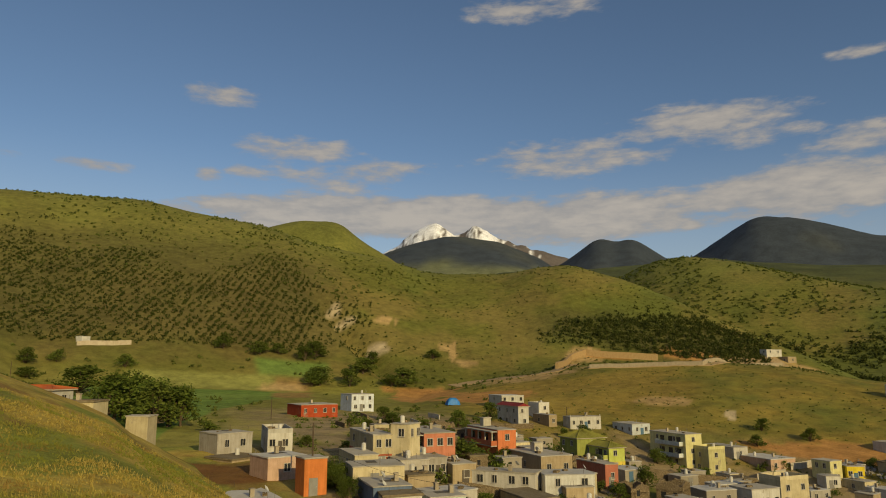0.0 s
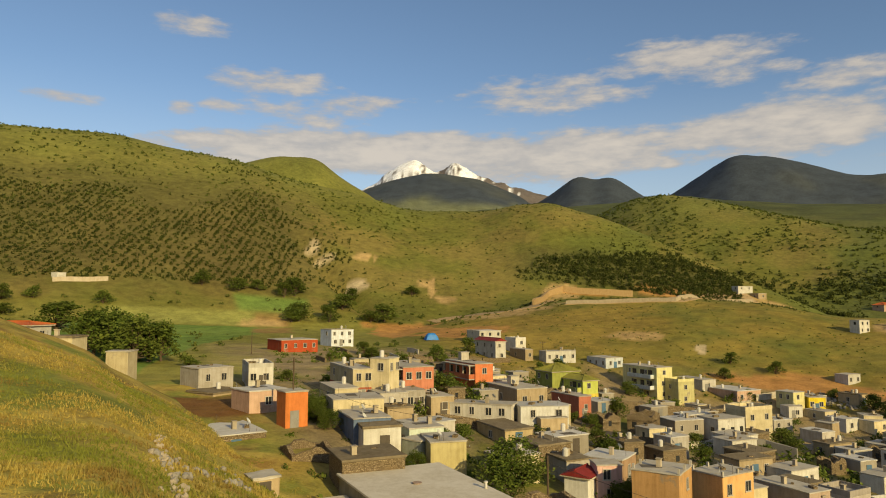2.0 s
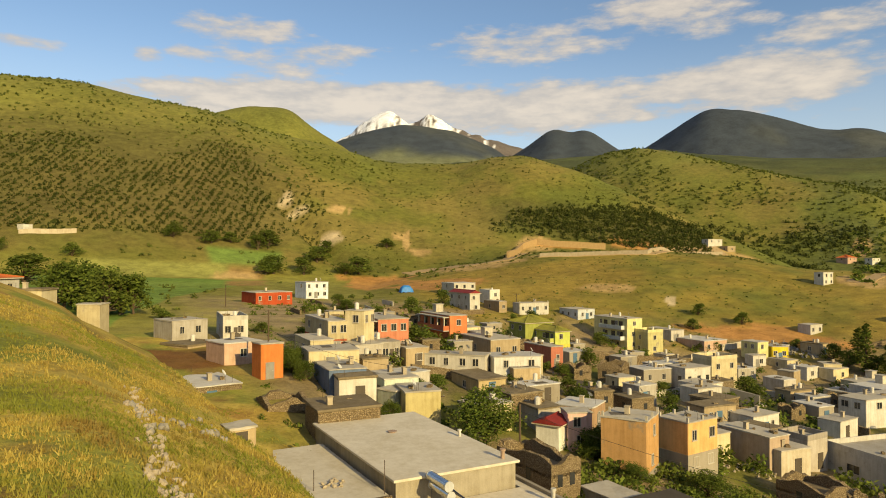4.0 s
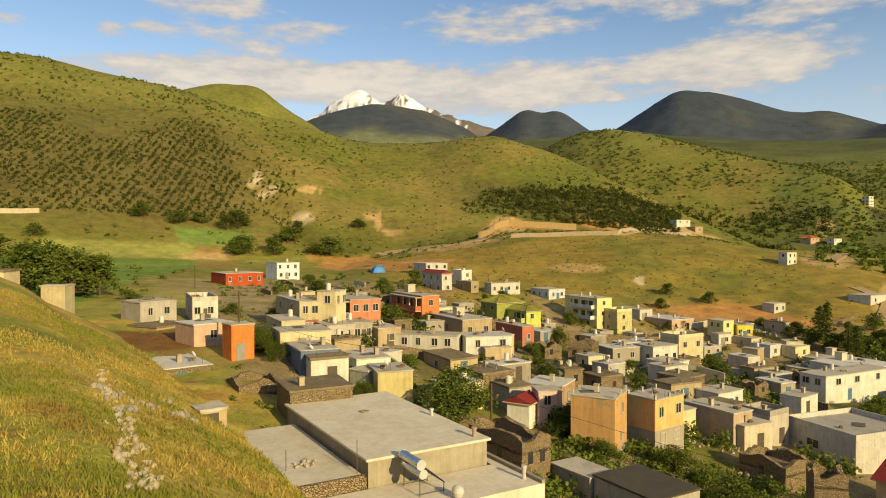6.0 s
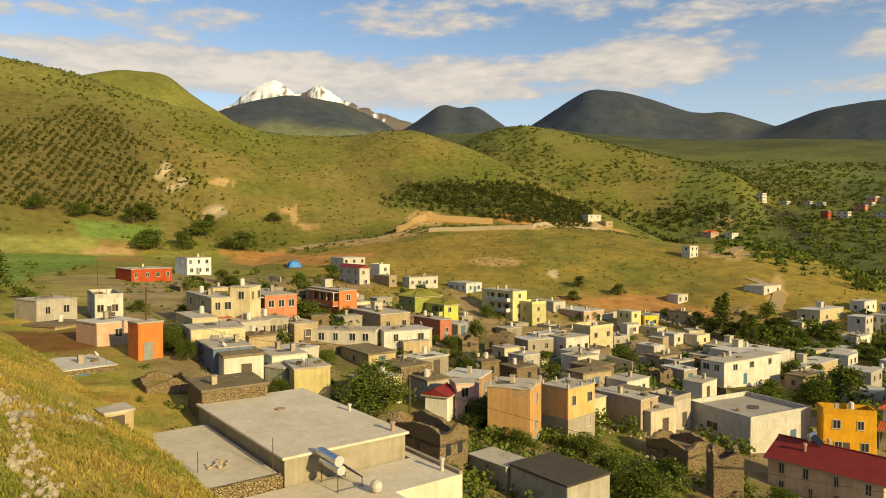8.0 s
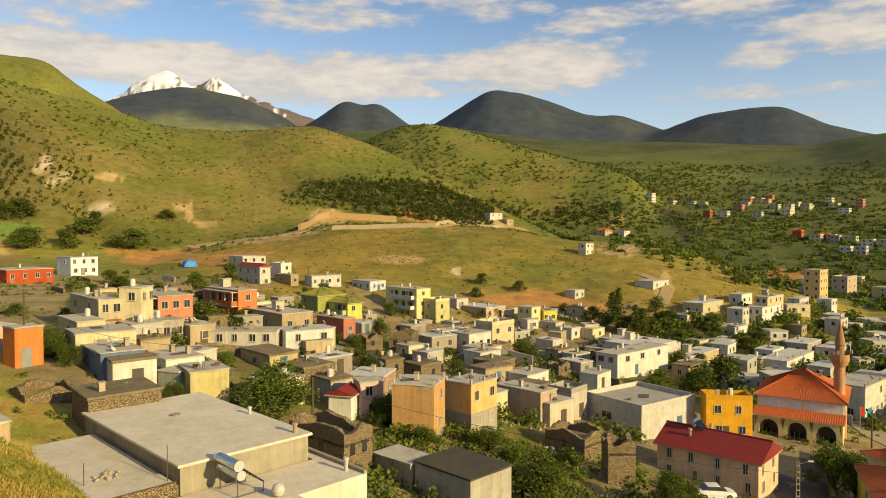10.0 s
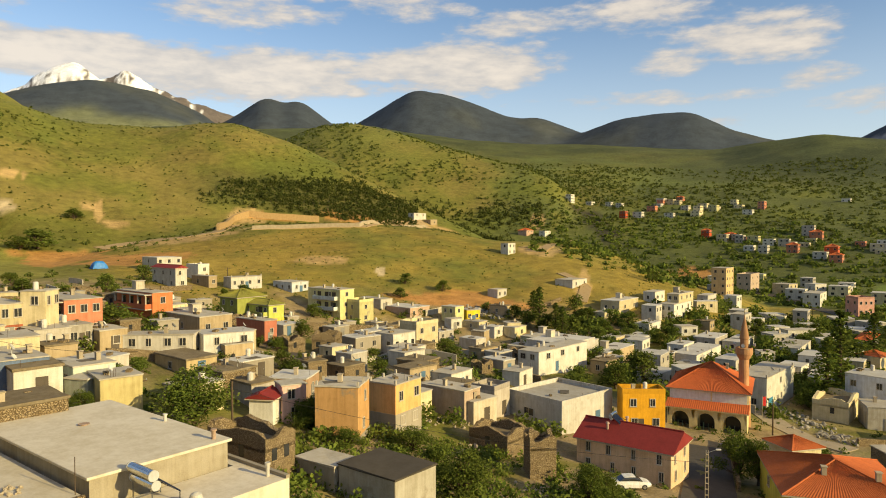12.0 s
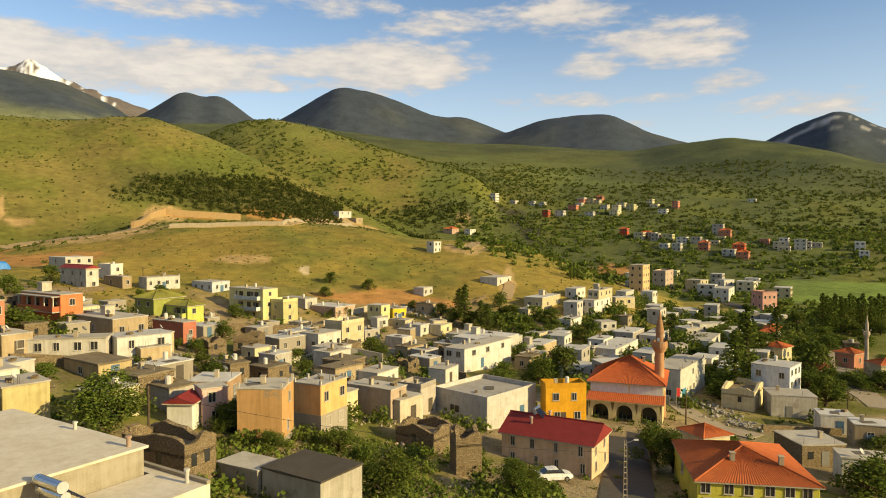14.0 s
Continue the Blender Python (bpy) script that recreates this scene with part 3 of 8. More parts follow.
def door(parent, x, side, colour=(0.10, 0.09, 0.08), w=1.0, h=2.05):
    bm = bmesh.new()
    box(bm, -w / 2 - 0.08, w / 2 + 0.08, -0.06, 0.02, 0, h + 0.08)
    m = pose(x, 0, 0) if side == "r" else pose(0, x, 0, 0, 0, -90)
    d = part("door", bm, plain("door_%02d_%02d" % (int(colour[0] * 99), int(colour[2] * 99)), colour, 0.6), parent, at=m)
    bm = bmesh.new()
    box(bm, w / 2 - 0.16, w / 2 - 0.1, -0.11, -0.055, 1.0, 1.14)
    part("handle", bm, plain("steel", (0.5, 0.5, 0.5), 0.35, 0.9), d)
    return d


def slab_roof(parent, w, d, h, mat, lip=0.08, thick=0.14, name="roof"):
    """A flat roof slab with slightly uneven edges."""
    bm = bmesh.new()
    vs = box(bm, -lip, w + lip, -lip, d + lip, h - 0.02, h + thick)
    bmesh.ops.subdivide_edges(bm, edges=bm.edges[:], cuts=2, use_grid_fill=True)
    for v in bm.verts:
        v.co.z += RNG.uniform(-0.04, 0.04)
        v.co.x += RNG.uniform(-0.05, 0.05)
        v.co.y += RNG.uniform(-0.05, 0.05)
    return part(name, bm, mat, parent)


def hip_roof(parent, w, d, h, rise, mat, lip=0.5, gable=False, ribs=True, ox=0.0):
    """A hipped or gabled roof with rows of tiles as fine ribs, the ridge along the longer side."""
    bm = bmesh.new()
    x0, x1, y0, y1 = ox - lip, ox + w + lip, -lip, d + lip
    if w >= d:
        run = 0.0 if gable else (y1 - y0) / 2
        a, b = Vector((x0 + run, (y0 + y1) / 2, h + rise)), Vector((x1 - run, (y0 + y1) / 2, h + rise))
    else:
        run = 0.0 if gable else (x1 - x0) / 2
        a, b = Vector(((x0 + x1) / 2, y0 + run, h + rise)), Vector(((x0 + x1) / 2, y1 - run, h + rise))
    c = [Vector((x0, y0, h)), Vector((x1, y0, h)), Vector((x1, y1, h)), Vector((x0, y1, h))]
    slopes = ([(c[0], c[1], b, a), (c[2], c[3], a, b), (c[1], c[2], b, b), (c[3], c[0], a, a)] if w >= d else
              [(c[3], c[0], a, b), (c[1], c[2], b, a), (c[0], c[1], a, a), (c[2], c[3], b, b)])
    for p, q, r, s in slopes:
        n = max(2, int((q - p).length / 0.3)) if ribs else 1
        up = (q - p).cross(s - p).normalized() * 0.045
        lo, hi = [], []
        for k in range(2 * n + 1):
            f = k / (2 * n)
            o = up if k % 2 else Vector()
            lo.append(bm.verts.new(p.lerp(q, f) + o))
            hi.append(bm.verts.new(s.lerp(r, f) + o))
        for k in range(2 * n):
            bm.faces.new((lo[k], lo[k + 1], hi[k + 1], hi[k]))
    bmesh.ops.remove_doubles(bm, verts=bm.verts[:], dist=0.002)
    roof = part("roof", bm, mat, parent)
    bm = bmesh.new()
    box(bm, x0 + 0.02, x1 - 0.02, y0 + 0.02, y1 - 0.02, h - 0.16, h - 0.01)
    part("eave_board", bm, plaster((0.52, 0.46, 0.36)), roof)
    bm = bmesh.new()
    tube(bm, a + Vector((0, 0, 0.05)), b + Vector((0, 0, 0.05)), 0.11, n=6)
    part("ridge_cap", bm, mat, roof)
    if not gable:
        for p, q in zip(c, ((a, b, b, a) if w >= d else (a, a, b, b))):
            bm = bmesh.new()
            tube(bm, p + Vector((0, 0, 0.05)), q + Vector((0, 0, 0.05)), 0.09, n=6)
            part("hip_cap", bm, mat, roof)
    if gable:
        bm = bmesh.new()
        for e in ((0.02, w - 0.02) if w >= d else (0.02, d - 0.02)):
            if w >= d:
                v = [bm.verts.new((e, 0, h - 0.05)), bm.verts.new((e, d, h - 0.05)), bm.verts.new((e, d / 2, h + rise * d / (d + 2 * lip)))]
            else:
                v = [bm.verts.new((0, e, h - 0.05)), bm.verts.new((w, e, h - 0.05)), bm.verts.new((w / 2, e, h + rise * w / (w + 2 * lip)))]
            bm.faces.new(v)
        return roof, bm
    return roof, None


def water_tank(parent, x, y, z):
    bm = bmesh.new()
    lathe(bm, [(0.34, 0), (0.36, 0.1), (0.36, 0.95), (0.2, 1.1)], 10, (x, y, z))
    part("water_tank", bm, plain("tank_white", (0.62, 0.6, 0.55), 0.5), parent)


def wall_ring(bm, w, d, t, z0, z1):
    """A closed ring of wall round a w by d plan, t thick."""
    loops = [[bm.verts.new((o if u == 0 else w - o, o if v == 0 else d - o, z)) for u, v in ((0, 0), (1, 0), (1, 1), (0, 1))] for o, z in ((0, z0), (0, z1), (t, z1), (t, z0))]
    for a, b in zip(loops, loops[1:] + loops[:1]):
        for k in range(4):
            bm.faces.new((a[k], a[(k + 1) % 4], b[(k + 1) % 4], b[k]))
    bmesh.ops.recalc_face_normals(bm, faces=bm.faces[:])


def chimney(parent, x, y, z, mat=None):
    if "chimney" not in SHARED:
        SHARED["chimney"] = mesh_of("chimney", lambda bm: box(bm, -0.25, 0.25, -0.25, 0.25, 0, 0.9)), mesh_of("chimney_cap", lambda bm: box(bm, -0.32, 0.32, -0.32, 0.32, 0.9, 1.0))
    key = "chimney" if mat is None else "chimney_" + mat.name
    if key not in SHARED:
        SHARED[key] = tuple(me.copy() for me in SHARED["chimney"])
    stack = piece("chimney", SHARED[key][0], mat or plaster((0.45, 0.38, 0.28)), parent, at=pose(x, y, z))
    piece("chimney_cap", SHARED[key][1], mat or plaster((0.45, 0.38, 0.28)), stack)


def roof_clutter(root, w, d, h):
    """What lies about on a flat village roof: a stair head, rods, block piles, a patched felt strip."""
    if "rod" not in SHARED:
        SHARED["rod"] = mesh_of("steel_rod", lambda bm: tube(bm, (0, 0, 0), (0.05, 0.02, 0.9), 0.025, n=4))
        SHARED["crate"] = mesh_of("concrete_block", lambda bm: box(bm, -0.45, 0.45, -0.25, 0.25, 0, 0.4))
        SHARED["strip"] = mesh_of("roof_felt", lambda bm: box(bm, -1.1, 1.1, -0.7, 0.7, 0, 0.03))
        SHARED["head"] = mesh_of("stair_head", lambda bm: box(bm, -0.9, 0.9, -0.8, 0.8, 0, 1.7))
        SHARED["head_top"] = mesh_of("stair_head_roof", lambda bm: box(bm, -1.05, 1.05, -0.95, 0.95, 1.7, 1.82))
    top = h + 0.13
    if w * d > 45 and RNG.random() < 0.3:
        b = piece("stair_head", SHARED["head"], plaster((0.50, 0.45, 0.36)), root, at=pose(w * RNG.uniform(0.3, 0.7), d * RNG.uniform(0.5, 0.8), top - 0.05))
        piece("stair_head_roof", SHARED["head_top"], concrete(), b)
    for _ in range(RNG.randint(0, 3)):
        piece("steel_rod", SHARED["rod"], plain("rust", (0.10, 0.07, 0.05), 0.8), root, at=pose(w * RNG.uniform(0.04, 0.96), d * RNG.choice((0.05, 0.95)), top - 0.05))
    for _ in range(RNG.randint(0, 2)):
        s = RNG.uniform(0.6, 1.4)
        piece("concrete_block", SHARED["crate"], RNG.choice((concrete((0.33, 0.29, 0.23)), rubble(), stone_wall())), root, at=pose(w * RNG.uniform(0.15, 0.85), d * RNG.uniform(0.15, 0.85), top - 0.04, 0, 0, RNG.uniform(0, 180)) @ Matrix.Diagonal((s, s, s * 0.8, 1)))
    if RNG.random() < 0.4 and w > 3.5 and d > 3.5:
        piece("roof_felt", SHARED["strip"], concrete((0.15, 0.13, 0.105)), root, at=pose(w * RNG.uniform(0.35, 0.65), d * RNG.uniform(0.3, 0.7), top + 0.02, 0, 0, RNG.uniform(0, 180)))


def dish(parent, x, y, z):
    bm = bmesh.new()
    tube(bm, (x, y, z), (x, y, z + 0.7), 0.03, n=5)
    rings = []
    q = Vector((0.6, -0.4, 0.5)).to_track_quat("Z", "Y")
    for r, o in ((0.02, 0.0), (0.25, 0.04), (0.42, 0.13)):
        rings.append([bm.verts.new(Vector((x, y, z + 0.75)) + q @ Vector((r * math.cos(k * math.tau / 10), r * math.sin(k * math.tau / 10), o))) for k in range(10)])
    for a, b in zip(rings, rings[1:]):
        for k in range(10):
            bm.faces.new((a[k], a[(k + 1) % 10], b[(k + 1) % 10], b[k]))
    bm.faces.new(rings[0][::-1])
    part("satellite_dish", bm, plain("dish_grey", (0.5, 0.5, 0.48), 0.4), parent)


HOUSES = []


def house(x, y, z, w, d, h, yaw, wall, label, roof="flat", right=(2, 1), left=(1, 1), extras="", lower=None, ww=1.0, group="village houses", posts=0, pitch=0.24):
    """A village house whose nearest corner stands at x, y, z: w metres along its local x, d along its local y, h high."""
    root = empty("house", pose(x, y, z, 0, 0, yaw), label, "house", group)
    HOUSES.append((x, y, w, d, yaw))
    wm = stone_wall() if wall == "stone" else (concrete((0.33, 0.29, 0.23)) if wall == "block" else plaster(wall))
    c, s = math.cos(radians(yaw)), math.sin(radians(yaw))
    low = min(land(x + c * u - s * v, y + s * u + c * v) for u, v in ((0, 0), (w, 0), (w, d), (0, d))) - z - 0.4
    low = min(-0.3, max(low, -4.0))
    bm = bmesh.new()
    box(bm, 0, w, 0, d, low, h - 1.1 if roof == "open" else h)
    bmesh.ops.bevel(bm, geom=[e for e in bm.edges if abs(e.verts[0].co.z - e.verts[1].co.z) > 1], offset=0.05, segments=1, affect="EDGES")
    part("wall", bm, wm, root)
    if lower:
        bm = bmesh.new()
        box(bm, -0.03, w + 0.03, -0.03, d + 0.03, low, lower[0])
        part("lower_wall", bm, plaster(lower[1]) if lower[1] != "block" else concrete((0.33, 0.29, 0.23)), root)
    if roof == "flat":
        slab_roof(root, w, d, h, concrete())
    elif roof == "white":
        slab_roof(root, w, d, h, concrete((0.55, 0.53, 0.49)))
    elif roof == "dark":
        slab_roof(root, w, d, h, concrete((0.085, 0.072, 0.056)))
    elif roof == "earth":
        slab_roof(root, w, d, h, earth_roof(), 0.14, 0.24)
    elif roof == "parapet":
        bm = bmesh.new()
        t = 0.2
        wall_ring(bm, w, d, t, h - 0.02, h + 0.75)
        part("parapet", bm, wm, root)
        bm = bmesh.new()
        box(bm, t, w - t, t, d - t, h - 0.1, h + 0.06)
        part("roof", bm, concrete((0.42, 0.39, 0.34)), root)
    elif roof == "open":
        bm = bmesh.new()
        outer, inner = [], []
        for (ax, ay), (bx, by) in (((0, 0), (w, 0)), ((w, 0), (w, d)), ((w, d), (0, d)), ((0, d), (0, 0))):
            for j in range(9):
                f = j / 9
                px, py, up = ax + (bx - ax) * f, ay + (by - ay) * f, h + 0.35 * math.sin(len(outer) * 0.7 + w) + RNG.uniform(-0.15, 0.15)
                qx, qy = min(max(px, 0.5), w - 0.5), min(max(py, 0.5), d - 0.5)
                outer.append([bm.verts.new((px, py, h - 1.4)), bm.verts.new((px, py, up))])
                inner.append([bm.verts.new((qx, qy, up - 0.05)), bm.verts.new((qx, qy, h - 1.4))])
        for j in range(len(outer)):
            a, b = outer[j] + inner[j], outer[(j + 1) % len(outer)] + inner[(j + 1) % len(outer)]
            for e in range(3):
                bm.faces.new((a[e], b[e], b[e + 1], a[e + 1]))
        bmesh.ops.recalc_face_normals(bm, faces=bm.faces[:])
        part("broken_wall_top", bm, wm, root)
        slab_roof(root, w, d, h - 1.1, earth_roof(), -0.4, 0.15, "fallen_roof")
    elif roof in ("hip", "green", "gable", "redmetal"):
        mat = {"hip": tile_roof(), "green": tile_roof((0.26, 0.25, 0.05)), "gable": tile_roof(), "redmetal": tile_roof((0.24, 0.028, 0.025))}[roof]
        r, gb = hip_roof(root, w, d, h, pitch * min(w, d), mat, 0.4, roof in ("gable", "redmetal"), roof != "redmetal")
        if gb:
            part("gable_wall", gb, wm, root)
    storeys = max(1, round(h / 3.0))
    for (cols, rows), length, side in ((right, w, "r"), (left, d, "l")):
        for row in range(rows):
            for k in range(cols):
                zz = h - (row + 0.5) * (h / max(rows, storeys)) + 0.1
                if h > 2.0:
                    window(root, length * (k + 0.5 + RNG.uniform(-0.12, 0.12)) / cols, zz, side, ww * RNG.choice((0.7, 0.9, 0.9)), min(1.1, h * 0.36), "b" in extras, group != "village houses")
    if group == "village houses" and h > 2.2 and w * d > 9 and roof in ("flat", "white", "earth", "parapet"):
        extras += "".join(q for q, f in (("c", 0.35), ("t", 0.22), ("s", 0.3), ("d", 0.25)) if RNG.random() < f)
        roof_clutter(root, w, d, h)
    if "d" in extras:
        door(root, w * RNG.uniform(0.3, 0.7), "r", RNG.choice(((0.1, 0.08, 0.06), (0.08, 0.16, 0.25), (0.25, 0.24, 0.22))))
    if "c" in extras:
        chimney(root, w * RNG.uniform(0.2, 0.8), d * RNG.uniform(0.3, 0.8), h + 0.1)
    if "t" in extras:
        water_tank(root, w * RNG.uniform(0.2, 0.8), d * RNG.uniform(0.3, 0.8), h + 0.15)
    if "s" in extras:
        dish(root, w * RNG.uniform(0.1, 0.9), d * RNG.uniform(0.1, 0.5), h + 0.15)
    if posts:
        for k in range(posts):
            bm = bmesh.new()
            px, py = w * (k % 3) / 2 * 0.96 + 0.1, (0.1 if k < 3 else d - 0.2)
            box(bm, px - 0.12, px + 0.12, py - 0.12, py + 0.12, h + 0.1, h + 0.65)
            part("column_stub", bm, concrete(), root)
    return root


# ---- plants ----
def leaf_cloud(bm, centre, radius, n, size, rng, squash=0.8):
    for _ in range(n):
        v = Vector((rng.gauss(0, 1), rng.gauss(0, 1), rng.gauss(0, 1))).normalized() * radius * rng.uniform(0.55, 1.05)
        p = centre + Vector((v.x, v.y, v.z * squash))
        a = Vector((rng.gauss(0, 1), rng.gauss(0, 1), rng.gauss(0, 0.7))).normalized() * size * rng.uniform(0.6, 1.3)
        b = a.cross(Vector((rng.gauss(0, 1), rng.gauss(0, 1), rng.gauss(0, 1)))).normalized() * size * rng.uniform(0.4, 0.9)
        bm.faces.new([bm.verts.new(p + o) for o in (-a, b * 0.8, a, -b)])


TREES = {}


def tree_meshes(kind, seed, lite=False):
    """Trunk and crown of a tree ten metres high."""
    key = (kind, seed, lite)
    if key in TREES:
        return TREES[key]
    rng = random.Random(seed * 31 + len(kind))
    trunk, crown = bmesh.new(), bmesh.new()
    if kind == "poplar":
        tube(trunk, (0, 0, -0.5), (0.1, 0, 8.5), 0.22, 0.05, 7)
        for k in range(26):
            z = 1.0 + k * 0.34
            r = 0.95 * math.sin(min(1, (z + 0.2) / 4.0) * 1.57) * (1 - max(0, z - 5.0) / 5.6) + 0.12
            a = rng.uniform(0, 6.28)
            c = Vector((math.cos(a) * r * 0.35, math.sin(a) * r * 0.35, z))
            tube(trunk, (0, 0, z - 0.5), c, 0.05, 0.02, 4, False)
            leaf_cloud(crown, c, r * 0.9, 42, 0.2, rng, 1.1)
    else:
        h0 = rng.uniform(1.1, 1.6)
        top = Vector((rng.uniform(-0.3, 0.3), rng.uniform(-0.3, 0.3), h0))
        tube(trunk, (0, 0, -0.6), top, 0.38, 0.27, 8)
        for k in range(rng.randint(24, 30)):
            a, up = k * 2.4 + rng.uniform(-0.4, 0.4), rng.uniform(0.0, 1.0)
            reach = (3.6 if up < 0.5 else 2.9) * rng.uniform(0.5, 1.12) * (1 - 0.55 * up)
            c = Vector((math.cos(a) * reach, math.sin(a) * reach, h0 + 0.6 + up * 6.4 + rng.uniform(-0.5, 0.4)))
            mid = top.lerp(c, 0.5) + Vector((0, 0, -0.3))
            tube(trunk, top, mid, 0.16, 0.09, 5, False)
            tube(trunk, mid, c, 0.09, 0.03, 5, False)
            leaf_cloud(crown, c, rng.uniform(1.2, 2.0), 60 if lite else 190, 0.33 if lite else 0.19, rng, 0.8)
    out = []
    for nm, bm in (("trunk", trunk), ("crown", crown)):
        me = bpy.data.meshes.new(nm)
        bm.to_mesh(me)
        bm.free()
        out.append(me)
    TREES[key] = out
    return out


def tree(x, y, z, h, spread=1.0, kind="broad", seed=0, tint="leaves", label=""):
    tr, cr = tree_meshes(kind, seed % (3 if kind == "poplar" else 6), kind != "poplar" and math.hypot(x, y) > 95)
    root = empty("tree", pose(x, y, z, 0, 0, (seed * 77) % 360), label or ("tall slim green poplar tree" if kind == "poplar" else "leafy dark green tree with a rounded uneven crown"), "tree", "poplars" if kind == "poplar" else "trees")
    root.scale = (h / 10 * spread, h / 10 * spread, h / 10)
    piece("trunk", tr, bark(), root)
    piece("crown", cr, leaves(), root)
    return root


def scatter_mesh(name, pts, size, n, leaf, mat, label, category, seed=1, squash=0.75):
    """Many shrubs or tufts in one mesh, made of small loose leaves."""
    rng = np.random.default_rng(seed)
    pts = np.asarray(pts)
    m = len(pts)
    s = np.asarray(size)[:, None, None]
    v = rng.normal(size=(m, n, 3))
    v /= np.linalg.norm(v, axis=-1, keepdims=True)
    v *= rng.uniform(0.35, 1.05, (m, n, 1))
    v[..., 2] = np.abs(v[..., 2]) * squash * 1.5
    c = pts[:, None, :] + v * s
    a = rng.normal(size=(m, n, 3))
    a /= np.linalg.norm(a, axis=-1, keepdims=True)
    b = np.cross(a, rng.normal(size=(m, n, 3)))
    b /= np.linalg.norm(b, axis=-1, keepdims=True)
    a, b = a * s * leaf * rng.uniform(0.6, 1.3, (m, n, 1)), b * s * leaf * rng.uniform(0.5, 1.0, (m, n, 1))
    verts = np.stack([c - a, c + b, c + a, c - b], 2).reshape(-1, 3)
    k = len(verts) // 4
    me = bpy.data.meshes.new(name)
    me.vertices.add(len(verts))
    me.vertices.foreach_set("co", verts.ravel())
    me.loops.add(k * 4)
    me.loops.foreach_set("vertex_index", np.arange(k * 4, dtype=np.int32))
    me.polygons.add(k)
    me.polygons.foreach_set("loop_start", np.arange(k, dtype=np.int32) * 4)
    me.update(calc_edges=True)
    me.materials.append(mat)
    return tagged(new(name, me), label, category, kind="stuff")


def land(x, y):
    return float(height(np.array([x]), np.array([y]))[0])


# ---- the village ----
house(-38.8, 192.2, 27.3, 10.9, 10.8, 3.3, 33, (0.50, 0.09, 0.035), "single-storey red painted house beside a green field", right=(4, 1), left=(0, 0), extras='c')
house(-28.8, 221.4, 27.3, 8.0, 8.0, 5.2, 34, (0.72, 0.76, 0.80), "two-storey pale blue white house at the field's edge", right=(3, 2), left=(1, 1), extras='t')
house(-36.6, 114.7, 26.5, 6.4, 6.3, 3.2, 46, (0.46, 0.42, 0.36), "low grey plastered house with a flat concrete roof", right=(2, 1), left=(0, 0))
house(-31.9, 107.4, 23.7, 6.6, 6.5, 2.8, 55, (0.44, 0.34, 0.21), "low tan rubble house with an earth roof", roof='earth', right=(1, 1), left=(0, 0))
house(-23.1, 93.9, 25.6, 5.7, 5.6, 2.9, 40, (0.60, 0.40, 0.29), "long low house with a pale flat roof", roof='white', right=(1, 1), left=(0, 0))
house(-29.6, 119.3, 26.1, 4.2, 10.9, 3.4, 20, (0.60, 0.57, 0.50), "small white house with rooftop clutter", roof='parapet', right=(2, 1), extras='t')
house(-16.8, 86.5, 24.9, 3.0, 3.0, 4.4, 33, (0.62, 0.20, 0.06), "narrow orange brick house tower", right=(0, 0), left=(0, 0), extras='d')
house(-22.7, 78.8, 22.8, 5.5, 10.6, 2.6, 32, "stone", "rubble stone building with a worn concrete roof", roof='white', right=(0, 0), left=(0, 0))
house(-13.2, 71.8, 22.4, 4.6, 5.5, 2.6, 24, "stone", "ruined rubble stone house with broken wall tops", roof='open', right=(0, 0), left=(0, 0))
house(-7.2, 64.3, 22.7, 6.1, 5.6, 3.0, 20, "stone", "dry stone house with a flat earth roof", roof='earth', right=(0, 0), left=(0, 0))
house(-10.4, 43.8, 26.9, 1.7, 1.7, 2.3, 31, (0.44, 0.34, 0.21), "small concrete outhouse on the grassy slope", right=(0, 0), left=(0, 0), extras='d', lower=(0.5, 'block'))
house(-8.0, 82.6, 23.6, 4.7, 7.7, 3.0, 20, (0.16, 0.22, 0.34), "blue painted house with a flat grey roof", right=(1, 1), left=(0, 0), extras='cs')
house(-6.6, 80.0, 23.0, 4.5, 7.1, 3.0, 16, (0.60, 0.57, 0.50), "low white house with an earth roof", roof='earth', right=(0, 0), left=(0, 0), extras='s')
house(-1.4, 83.8, 22.0, 4.6, 4.0, 3.2, 22, (0.55, 0.62, 0.52), "pale green house with a flat concrete roof", right=(3, 1), left=(1, 1), extras='dc')
house(1.1, 78.1, 21.3, 4.2, 5.5, 3.4, 12, (0.58, 0.49, 0.24), "small faded yellow house with a flat roof", right=(0, 0), left=(0, 0), extras='')
house(-0.0, 80.3, 21.6, 3.0, 3.0, 2.8, 48, (0.42, 0.44, 0.36), "grey green lean-to shed beside the yellow house", right=(0, 0), left=(0, 0))
house(-10.5, 106.8, 25.1, 3.2, 14.0, 5.2, 22, (0.60, 0.51, 0.32), "two-storey cream house with a red lower wall", right=(2, 2), left=(2, 2), lower=(2.4, (0.45, 0.14, 0.08)), extras='t')
house(-4.9, 106.6, 23.9, 3.4, 3.4, 8.0, 65, (0.60, 0.51, 0.32), "upper storey of a cream house with a flat roof", right=(2, 1), left=(1, 1), extras='t')
house(-3.0, 115.5, 23.8, 5.6, 14.0, 6.0, 22, (0.52, 0.20, 0.12), "two-storey salmon house with a blue balcony", right=(3, 2), left=(0, 0), extras='t')
house(11.1, 140.7, 22.2, 4.2, 13.8, 6.0, 24, (0.60, 0.19, 0.08), "two-storey orange red house with a covered porch", right=(1, 2), left=(0, 0), extras='c')
